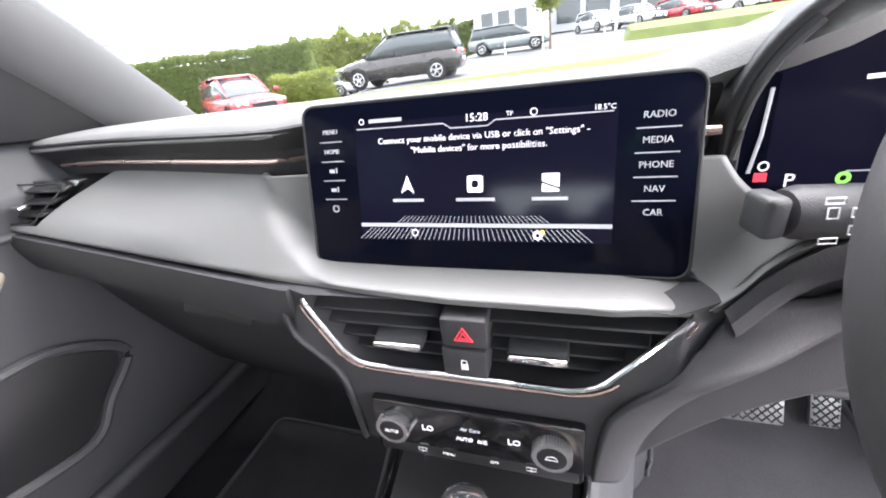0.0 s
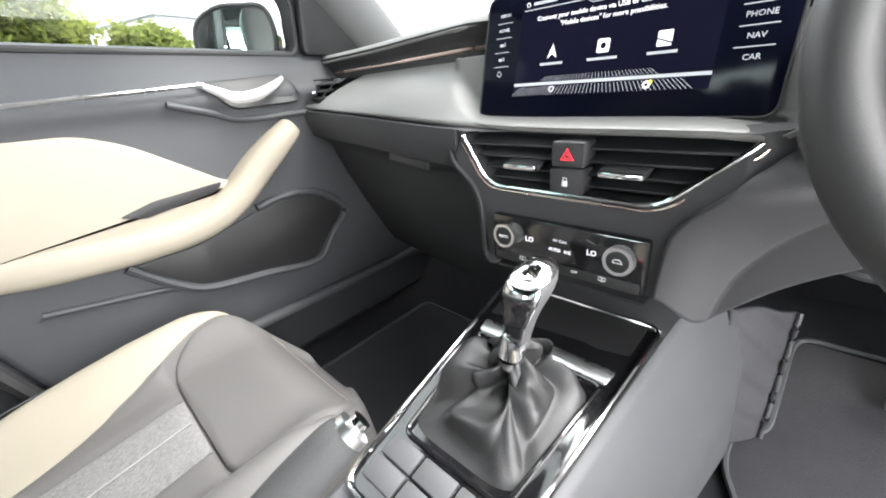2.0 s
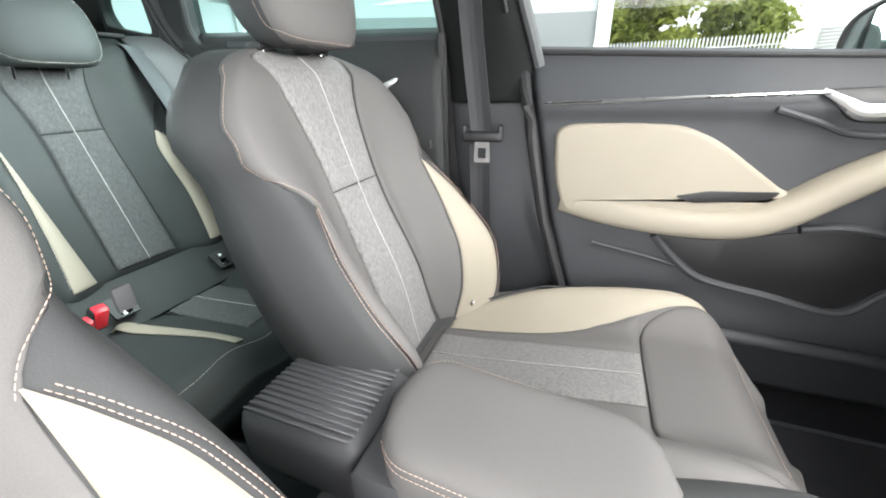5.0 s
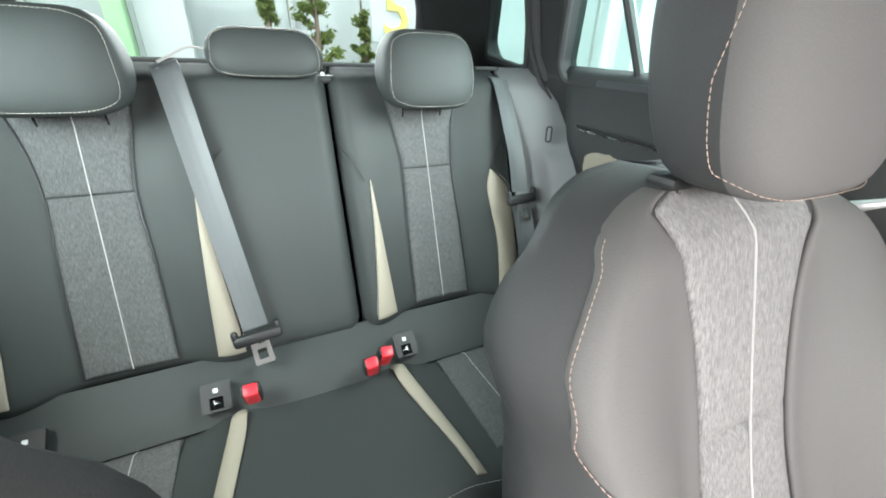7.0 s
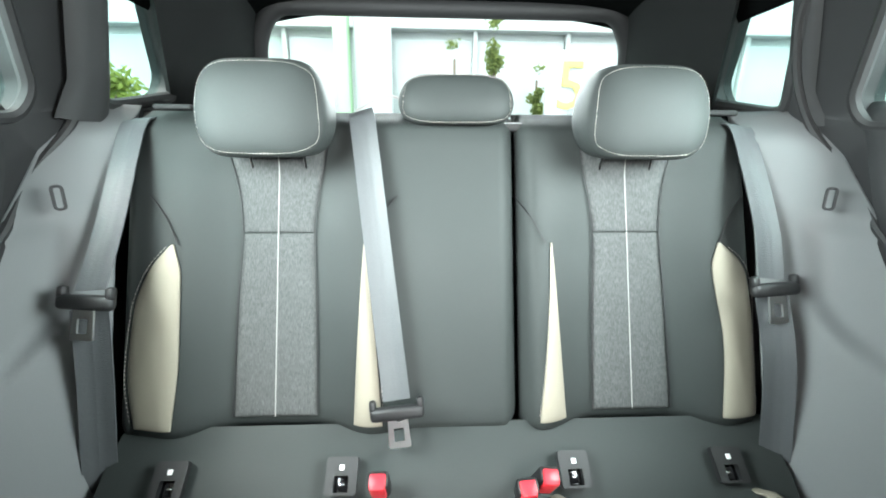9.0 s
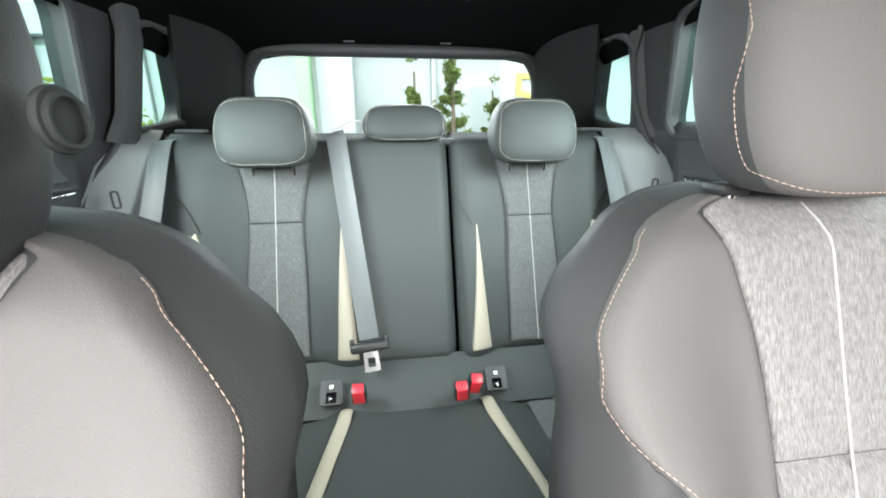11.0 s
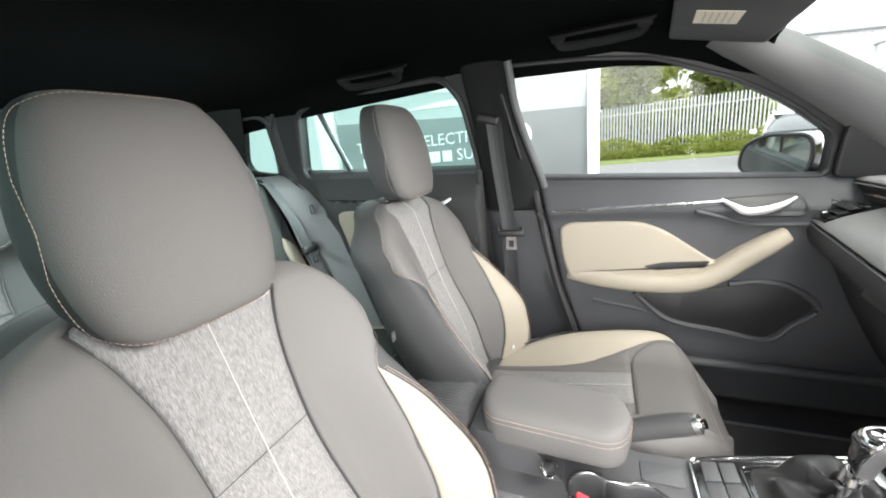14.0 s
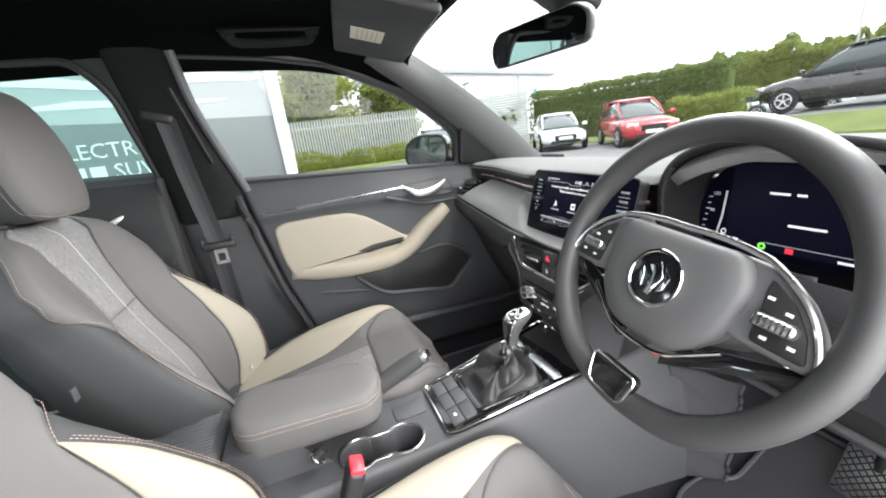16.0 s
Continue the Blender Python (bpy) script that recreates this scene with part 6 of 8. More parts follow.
# ---- doors ----
def front_door(s):
    """Inner door panel: sill, chrome strip, cream pad with pull handle, pocket."""
    name = "door_1"
    d = thing(name, (s * 0.70, 0.15, 0.40), "dark grey front door panel with cream pad and pull handle", "door", kind="structure")

    def sill_z(y):
        return line(y, [(-0.30, 1.128), (0.52, 1.078), (0.8, 1.06)])

    def base_x(y, z):
        """Depth of the panel."""
        x = 0.653 + 0.055 * ease(z - sill_z(y), -0.105, 0.0)
        x += 0.02 * ease(0.56 - z, 0, 0.14)
        x -= 0.010 * math.exp(-((z - 1.0) / 0.02) ** 2)
        return x

    def rear_edge(z):
        return line(z, [(0.38, -0.06), (0.56, -0.115), (0.75, -0.175), (0.95, -0.215), (1.0, -0.225), (1.13, -0.262)])

    def f(u, v):
        z = 0.38 + (sill_z(0.15) + 0.0 - 0.38) * v
        y = rear_edge(z) + (0.86 - rear_edge(z)) * u
        z = 0.38 + (sill_z(y) - 0.38) * v
        x = base_x(y, z)
        x += 0.025 * max(0, 1 - u / 0.015) ** 2
        x += 0.022 * max(0, (v - 0.975) / 0.025) ** 2
        return (s * x, y, z)
    part("door_panel", surface(f, [0, 0.003, 0.007, 0.012, 0.02] + steps(0.04, 1, 40), steps(0, 0.96, 90) + [0.97, 0.98, 0.99, 1.0], thick=0.02), M_DOOR, d, angle=None)
    # strip and handle
    pts = [(s * (base_x(y, z) - 0.024), y, z) for y, z in [(y, line(y, [(-0.195, 1.008), (0.02, 1.016), (0.274, 1.022)])) for y in steps(-0.195, 0.274, 24)]]
    part("trim_strip", tube(pts, 0.0042, 8, flat=0.8), M_SATIN, d, "slim chrome strip")
    X = lambda y, z, o=0.0: (s * (base_x(y, z) - o), y, z)
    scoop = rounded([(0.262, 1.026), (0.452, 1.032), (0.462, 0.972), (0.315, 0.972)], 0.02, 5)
    # No hollow is cut; a dark sheet puts in the scoop's shade.
    part("scoop_shade", plate(scoop, lambda y, z, q: X(y, z, 0.001 + q), 0.006, 0.003), M_DARK, d, "dark sheet for the shaded scoop behind the handle")
    hp = spline([X(0.268, 1.024, 0.012), X(0.296, 1.006, 0.016), X(0.320, 0.994, 0.020), X(0.360, 0.996, 0.022), X(0.400, 1.008, 0.022), X(0.434, 1.022, 0.016)], 6)
    part("door_handle", tube(hp, 0.006, 10, radii=[0.0035 + 0.0045 * math.sin(math.pi * i / (len(hp) - 1)) for i in range(len(hp))], flat=1.3), M_HANDLE, d, "chrome door handle")
    ledge = [X(y, z, 0.006) for y, z in ((0.205, 0.995), (0.275, 0.972), (0.315, 0.956), (0.365, 0.951), (0.475, 0.950))]
    part("scoop_edge", tube(spline(ledge, 5), 0.006, 8), M_DOOR, d)
    # cream pad
    cream = [(-0.172, 0.955), (-0.14, 0.968), (-0.02, 0.970), (0.07, 0.966), (0.13, 0.940), (0.255, 0.848), (0.30, 0.835), (0.19, 0.785), (0.02, 0.766), (-0.142, 0.775), (-0.167, 0.86)]

    def pad(poly, base, depth, bev, seg=4):
        pl = rounded(poly, 0.025, 5)
        return plate(pl, lambda y, z, q: X(y, z, base + q), depth, bev, seg)
    part("cream_pad", pad(cream, 0.0, 0.016, 0.011), M_CREAM, d, "cream padded insert", angle=60)
    # arm pull: swelling roll from the pad up to its tip
    centre = [(-0.150, 0.795), (-0.06, 0.782), (0.05, 0.772), (0.15, 0.772), (0.215, 0.785), (0.270, 0.815), (0.325, 0.860), (0.375, 0.898), (0.412, 0.922), (0.424, 0.930)]
    P = spline([(a, b, 0) for a, b in centre], 6)
    rings = []
    m = len(P)
    for i, p in enumerate(P):
        t = i / (m - 1)
        q = P[min(i + 1, m - 1)] - P[max(i - 1, 0)]
        q.normalize()
        up = Vector((-q.y, q.x, 0))
        h = table(t, [(0, 0.022), (0.15, 0.030), (0.45, 0.030), (0.62, 0.030), (0.85, 0.023), (0.97, 0.016), (1, 0.004)])
        w = table(t, [(0, 0.018), (0.2, 0.034), (0.55, 0.046), (0.75, 0.044), (0.93, 0.030), (1, 0.006)])
        off = table(t, [(0, 0.0), (0.6, 0.004), (0.8, 0.012), (1, 0.012)])
        row = []
        for j in range(20):
            a = 2 * math.pi * j / 20
            c, e = math.cos(a), math.sin(a)
            c, e = math.copysign(abs(c) ** 0.7, c), math.copysign(abs(e) ** 0.7, e)
            k = p + up * (h * e)
            row.append((s * (base_x(p.x, p.y) - off - max(0, w * (c + 0.3)) + 0.012), k.x, k.y))
        rings.append(row)
    part("pull_handle", loft(rings), M_CREAM, d, "cream padded pull handle", angle=None)
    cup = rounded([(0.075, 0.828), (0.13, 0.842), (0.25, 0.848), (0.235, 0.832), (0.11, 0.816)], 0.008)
    # The grip hollow's shade, laid on the pad as a flat dark sheet.
    part("grip_shade", plate(cup, lambda y, z, q: X(y, z, 0.0165 + q), 0.002, 0.0008), M_DARK, d, "dark sheet for the shaded grip recess")
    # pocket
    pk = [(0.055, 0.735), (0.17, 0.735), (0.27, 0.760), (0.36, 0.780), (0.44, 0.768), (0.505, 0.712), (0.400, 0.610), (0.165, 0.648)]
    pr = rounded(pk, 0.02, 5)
    # Flat dark sheet in place of the pocket's shaded hollow.
    part("pocket_shade", plate(pr, lambda y, z, q: X(y, z, 0.001 + q), 0.003, 0.001), M_DARK, d, "dark sheet for the shaded door pocket")
    edge = [(0.30, 0.775), (0.37, 0.784), (0.445, 0.770), (0.508, 0.712), (0.455, 0.655), (0.402, 0.606), (0.28, 0.625), (0.165, 0.645), (0.11, 0.680), (0.055, 0.738)]
    part("pocket_edge", tube(spline([X(y, z, 0.008) for y, z in edge], 5), 0.009, 8, flat=1.0), M_DOOR, d, "raised pocket edge")
    line2 = [(-0.07, 0.705), (0.10, 0.672), (0.165, 0.645)]
    part("pocket_edge", tube(spline([X(y, z, 0.003) for y, z in line2], 5), 0.006, 8), M_DOOR, d)
    part("door_seal", tube([(s * (base_x(0, z) + 0.004), rear_edge(z) - 0.010, z) for z in steps(0.42, 1.12, 24)], 0.013, 8), M_RUBBER, d, "black rubber door seal")
    # speaker zone and lower edge
    part("lower_edge", tube([X(y, line(y, [(-0.1, 0.52), (0.8, 0.50)]), 0.012) for y in steps(-0.09, 0.82, 14)], 0.016, 10), M_DOOR, d)
    return d


passenger_door = front_door(-1)
passenger_door.location += Vector((0.0, -0.015, 0.018))


def rear_door(s):
    name = "door_3" if s < 0 else "door_4"
    d = thing(name, (s * 0.70, -0.75, 0.40), "dark rear door panel with cream pad", "door", kind="structure")

    def bx(y, z):
        return 0.660 + 0.04 * ease(z, 1.05, 1.16) - 0.01 * math.exp(-((z - 1.03) / 0.02) ** 2)

    def r_edge(z):
        return line(z, [(0.38, -0.85), (0.62, -0.95), (0.95, -1.06), (1.03, -1.115), (1.1, -1.175), (1.2, -1.245)])

    def f(u, v):
        z = 0.38 + 0.79 * v
        y = -0.44 + (r_edge(z) + 0.44) * u
        z = 0.38 + (line(y, [(-1.24, 1.19), (-0.44, 1.15)]) - 0.38) * v
        return (s * (bx(y, z) + 0.02 * max(0, (v - 0.97) / 0.03) ** 2), y, z)
    part("door_panel", surface(f, steps(0, 1, 30), steps(0, 0.95, 30) + [0.97, 0.985, 1], thick=0.02), M_PILLAR, d, angle=None)
    part("trim_strip", tube([(s * (bx(y, 1.045) - 0.018), y, line(y, [(-1.15, 1.082), (-0.60, 1.055)])) for y in steps(-1.09, -0.62, 12)], 0.005, 8), M_DARK, d)
    part("chrome_line", tube([(s * (bx(y, 1.045) - 0.022), y, line(y, [(-1.15, 1.074), (-0.60, 1.047)])) for y in steps(-1.08, -0.66, 12)], 0.0018, 6), M_SATIN, d, "thin satin chrome line")
    X = lambda y, z, o=0.0: (s * (bx(y, z) - o), y, z)
    cream = [(-1.068, 1.012), (-1.02, 1.034), (-0.95, 1.030), (-0.86, 1.0), (-0.70, 0.938), (-0.60, 0.90), (-0.60, 0.80), (-1.005, 0.80)]
    part("sill_pad", surface(lambda u, v: (s * (bx(0, line(-0.44 - 0.66 * u, [(-1.24, 1.095), (-0.44, 1.062)]) + 0.085 * v) - 0.014), -0.44 - 0.66 * u, line(-0.44 - 0.66 * u, [(-1.24, 1.095), (-0.44, 1.062)]) + 0.085 * v), steps(0, 1, 20), steps(0, 1, 16), thick=-0.006 * s), M_DOOR, d, "grey soft door sill")
    part("cream_pad", plate(rounded(cream, 0.03, 5), lambda y, z, q: X(y, z, q), 0.022, 0.012, 4), M_CREAM, d, "cream padded insert", angle=60)
    hp = spline([X(-0.655, 1.048, 0.008), X(-0.63, 1.035, 0.016), X(-0.60, 1.038, 0.02), X(-0.56, 1.055, 0.018), X(-0.535, 1.068, 0.01)], 6)
    part("door_handle", tube(hp, 0.006, 10, radii=[0.0035 + 0.0045 * math.sin(math.pi * i / (len(hp) - 1)) for i in range(len(hp))]), M_HANDLE, d, "chrome door handle")
    part("seal", tube([(s * 0.665, y, z) for y, z in ((-0.445, 1.15), (-0.445, 0.8), (-0.43, 0.45))], 0.011, 8), M_RUBBER, d)
    return d


for s in (-1, 1):
    rear_door(s).location += Vector((0.0, -0.008, 0.024))


def door_mirror():
    """Outside mirror on the passenger's side."""
    m = thing("door_mirror", (-0.80, 0.55, 1.12), "black door mirror with its glass facing back", "door mirror")
    D = plane_frame((-0.832, 0.418, 1.142), (0.73, 0.68, 0), (0, 0, 1))
    outl = rounded([(-0.100, -0.050), (0.085, -0.066), (0.100, 0.0), (0.088, 0.056), (-0.03, 0.064), (-0.092, 0.030)], 0.035, 5)
    rings = []
    for t in steps(0, 1, 12):
        k = table(t, [(0, 1.0), (0.5, 0.93), (0.85, 0.65), (1, 0.12)])
        rings.append([D @ Vector((a * k, b * k, -0.10 * t)) for a, b in outl])
    part("housing", loft(rings), M_GLOSS, m, angle=60)
    part("rim", moved(tube([(a * 0.97, b * 0.96, 0.001) for a, b in outl], 0.006, 8, True), D), M_DARK, m)
    part("mirror_glass", moved(plate([(a * 0.93, b * 0.91) for a, b in outl], lambda a, b, q: (a, b, 0.001 + q), 0.002), D), M_MIRROR, m, "silvered mirror glass")
    part("stalk", tube([D @ Vector((0.06, -0.045, -0.04)), (-0.752, 0.55, 1.085)], 0.02, 10), M_DARK, m)


door_mirror()

# ---- above ----
rv = thing("rear_view_mirror", (0.0, 0.47, 1.40), "black framed rear view mirror on the windscreen", "mirror")
RM = plane_frame((-0.020, 0.402, 1.352), (0.972, 0.232, 0.0), (0.0, -0.069, 0.998))
outl = rounded([(-0.120, -0.032), (0.120, -0.030), (0.126, 0.016), (0.10, 0.036), (-0.10, 0.036), (-0.126, 0.010)], 0.02, 5)
part("housing", moved(loft([[(a * k, b * k, z) for a, b in outl] for z, k in ((0.004, 0.97), (0.0, 1.0), (-0.012, 1.0), (-0.026, 0.86), (-0.034, 0.5))]), RM @ pose(0, 0, 0, 0, 0, 0)), M_DARK, rv, angle=50)
part("mirror_glass", moved(plate([(a * 0.95, b * 0.90) for a, b in outl], lambda a, b, q: (a, b, 0.0042 + q), 0.001), RM), M_MIRROR, rv, "silvered mirror glass")
part("mount", tube([RM @ Vector((0, 0.01, -0.03)), Vector((-0.02, 0.47, 1.41)), Vector((-0.01, 0.46, 1.44))], 0.012, 10), M_DARK, rv)
part("sensor_box", rbox_at(-0.01, 0.46, 1.425, 0.10, 0.12, 0.035, 0.014, 3, rx=-29), M_DARK, rv)


def visor(s):
    v = thing("sun_visor", (s * 0.40, 0.2, 1.465), "dark grey folded sun visor with a pale warning label", "sun visor", "sun visors")
    M = pose(s * 0.305, 0.165, 1.446, -14, 0, s * 6)
    part("flap", moved(rbox(0.46, 0.20, 0.020, 0.009, 3), M), M_PILLAR, v)
    if s < 0:
        part("label", moved(rbox_at(-0.005, -0.022, -0.0108, 0.095, 0.075, 0.0008, 0), M), M_PAPER, v, "pale paper warning label")
        for i in range(5):
            part("label_line", moved(rbox_at(-0.005, -0.044 + 0.011 * i, -0.0113, 0.078, 0.0022, 0.0004, 0), M), M_LABELINK, v)
    part("clip", rbox_at(s * 0.09, 0.225, 1.445, 0.03, 0.02, 0.018, 0.005), M_DARK, v)


M_PAPER = mat("pale paper label", (0.62, 0.56, 0.46), 0.7, vary=0.04)
M_LABELINK = mat("grey print", (0.36, 0.33, 0.28), 0.7, vary=0.04)
visor(-1)
visor(1)


def grab_handle(s, y):
    """Folding handle: hollowed backing plate on the headliner, bar and two hinged feet."""
    g = thing("grab_handle", (s * 0.50, y, 1.49), "black roof grab handle in an oval recess", "grab handle", "roof grab handles")
    top = 1.517
    tilt = -24 * s
    M = Matrix.Translation((s * 0.505, y, top)) @ pose(0, 0, 0, 0, tilt, 0)
    oval = rounded([(-0.032, -0.125), (0.032, -0.125), (0.032, 0.125), (-0.032, 0.125)], 0.03, 6)
    part("backing", moved(plate(oval, lambda a, b, d: (a, b, -d), 0.008, 0.003), M), M_BLACKTRIM, g)
    pts = [(0.016, -0.100, -0.004), (0.012, -0.100, -0.022), (0.002, -0.088, -0.034), (-0.004, -0.06, -0.038), (-0.006, 0, -0.040), (-0.004, 0.06, -0.038), (0.002, 0.088, -0.034), (0.012, 0.100, -0.022), (0.016, 0.100, -0.004)]
    part("grip", moved(tube(spline(pts, 5), 0.0095, 12, flat=1.2), M), M_BLACKTRIM, g)
    for q in (-0.1, 0.1):
        part("mount", moved(rbox_at(0.014, q, -0.012, 0.026, 0.034, 0.018, 0.006, 2), M), M_BLACKTRIM, g)


grab_handle(-1, -0.065)
grab_handle(-1, -0.74)

# ---- instruments and steering wheel ----
clus = thing("instrument_cluster", (0.36, 0.5, 0.98), "dark digital instrument cluster under a hooded binnacle", "instrument cluster")
CL = plane_frame((0.368, 0.572, 1.040), (1, 0, 0), (0, 0.10, 0.995))
co = rounded([(-0.160, -0.075), (0.160, -0.075), (0.163, 0.0), (0.135, 0.055), (0.07, 0.088), (-0.07, 0.088), (-0.135, 0.055), (-0.163, 0.0)], 0.03, 5)
part("display_glass", moved(plate(co, lambda a, b, q: (a, b, -0.004 + q), 0.004), CL), M_SCREEN, clus, "dark display glass")
part("display", moved(rbox(0.240, 0.128, 0.0003, 0), CL @ pose(0.006, 0.0, 0.0003)), M_LITBLUE, clus, "lit dark blue display")


def hood(u, v):
    """Arched hood round the display, open to the driver."""
    a = math.pi * (1.22 - 1.44 * u)
    x = 0.368 + (0.160 + 0.008 * v) * math.copysign(abs(math.cos(a)) ** 0.72, math.cos(a))
    z = 1.035 + (0.094 + 0.012 * v) * math.copysign(abs(math.sin(a)) ** (0.85 if math.sin(a) > 0 else 0.62), math.sin(a))
    return (x, 0.580 - 0.092 * v - 0.02 * v * max(0, math.sin(a)), z + 0.004 * v)


part("hood", surface(hood, steps(0, 1, 48), steps(0, 1, 10), thick=0.010), M_DARK, clus, "dark hood", angle=None)
part("bezel", tube([hood(u, 0.985) for u in steps(0.02, 0.30, 16)], 0.004, 8), M_PILLAR, clus, "grey bezel edge")
lettering("P", 0.017, CL @ pose(-0.094, -0.060, 0.001), M_LIT, "gear_text", clus)
lettering("130", 0.008, CL @ pose(-0.135, 0.014, 0.001), M_LITDIM, "gauge_text", clus)
lettering("90", 0.008, CL @ pose(-0.139, -0.014, 0.001), M_LITDIM, "gauge_text", clus)
lettering("50", 0.008, CL @ pose(-0.146, -0.050, 0.001), M_LITDIM, "gauge_text", clus)
for i in range(6):
    part("gauge_mark", moved(rbox(0.005 + 0.002 * (i % 2), 0.0016, 0.0003, 0), CL @ pose(-0.150 + 0.0012 * i, -0.042 + 0.010 * i, 0.001)), M_LITDIM, clus)
part("gauge_arc", moved(tube([(-0.119, 0.020, 0), (-0.121, -0.02, 0), (-0.126, -0.052, 0)], 0.0016, 6), CL @ pose(0, 0, 0.001)), M_LITDIM, clus)
part("status_line", moved(rbox(0.18, 0.0010, 0.0003, 0), CL @ pose(0.035, -0.0525, 0.001)), M_LITDIM, clus)
part("warning_symbol", moved(rbox(0.010, 0.008, 0.0003, 0.0), CL @ pose(-0.116, -0.056, 0.001)), M_LITRED, clus, "lit red warning symbol")
part("warning_symbol", moved(ring(0.003, 0.0045, 0.0003, 16), CL @ pose(-0.115, -0.046, 0.001)), M_LIT, clus)
part("warning_symbol", moved(rbox(0.010, 0.008, 0.0003, 0.0), CL @ pose(-0.020, -0.0585, 0.001)), M_LITRED, clus, "lit red warning symbol")
part("ready_symbol", moved(ring(0.0025, 0.0055, 0.0004, 16), CL @ pose(-0.056, -0.0585, 0.001)), M_LITGREEN, clus, "lit green symbol")
for x, y, w in ((-0.045, 0.022, 0.026), (-0.018, 0.022, 0.012), (-0.005, -0.022, 0.045), (0.045, -0.060, 0.02)):
    part("text_bar", moved(rbox(w, 0.0035, 0.0003, 0), CL @ pose(x, y, 0.001)), M_LIT, clus, "small line of unreadable text")

M_SPOKE = mat("satin grey spoke", (0.16, 0.16, 0.165), 0.4, metal=0.4, vary=0.05)
WC = Vector((0.368, 0.311, 1.018))
WT = 25.0
WM = plane_frame(WC, (1, 0, 0), (0, math.sin(radians(WT)), math.cos(radians(WT)))) @ pose(0, 0, 0, 0, 0, -6)
wheel = thing("steering_wheel", tuple(WC), "black leather two spoke steering wheel with a grey airbag cover", "steering wheel")
rings = []
for i in range(96):
    a = 2 * math.pi * i / 96
    flat = 1 - 0.03 * ease(-math.sin(a), 0.85, 1.0)
    r = 0.0155 + 0.0012 * math.sin(2 * a) ** 2
    c = Vector((0.170 * math.cos(a) * flat, 0.170 * math.sin(a) * flat, 0))
    d = Vector((math.cos(a), math.sin(a), 0))
    rings.append([c + d * (r * math.cos(b)) + Vector((0, 0, 1)) * (r * 1.08 * math.sin(b)) for b in (2 * math.pi * j / 18 for j in range(18))])
rings.append(rings[0])
bm = loft(rings, True, False)
bmesh.ops.remove_doubles(bm, verts=bm.verts, dist=1e-6)
part("rim", moved(bm, WM), M_WHEEL, wheel, "black leather rim", angle=None)
part("rim_thread", moved(stitches([(0.1545 * math.cos(a), 0.1545 * math.sin(a), 0.002) for a in steps(0, 2 * math.pi, 200)], 0.004, 0.003, 0.0006), WM), M_LEATHER, wheel, smooth=False, angle=None)
# airbag cover
hub = rounded([(-0.090, 0.016), (-0.074, 0.046), (0.074, 0.046), (0.090, 0.016), (0.082, -0.044), (0.044, -0.084), (-0.044, -0.084), (-0.082, -0.044)], 0.026, 5)
part("airbag_cover", moved(loft([[(a * k, b * k, z) for a, b in hub] for z, k in ((-0.03, 0.92), (-0.005, 0.99), (0.004, 1.0), (0.012, 0.975), (0.017, 0.90), (0.020, 0.70), (0.0215, 0.35), (0.022, 0.05))]), WM), M_AIRBAG, wheel, "grey airbag cover", angle=None)
badge = part("badge", moved(disc(0.034, 0.003, 40, 0.001), WM @ pose(0, -0.012, 0.021)), M_GLOSS, wheel, "round black badge with chrome ring")
part("badge_ring", moved(ring(0.030, 0.0345, 0.004, 44), WM @ pose(0, -0.012, 0.0212)), M_CHROME, badge, "chrome ring")
emb = join(plate([(-0.004, -0.02), (0.004, -0.02), (0.012, 0.004), (0.002, 0.020), (-0.010, 0.012), (-0.002, 0.004)], lambda a, b, q: (a, b, q), 0.002, 0.0005), plate([(0.010, -0.014), (0.018, -0.008), (0.020, 0.006), (0.010, 0.016), (0.014, 0.002)], lambda a, b, q: (a, b, q), 0.002, 0.0005), plate([(-0.010, -0.014), (-0.018, -0.004), (-0.016, 0.008), (-0.012, 0.0)], lambda a, b, q: (a, b, q), 0.002, 0.0005))
part("emblem", moved(emb, WM @ pose(0, -0.012, 0.0235)), M_CHROME, badge, "plain chrome emblem")
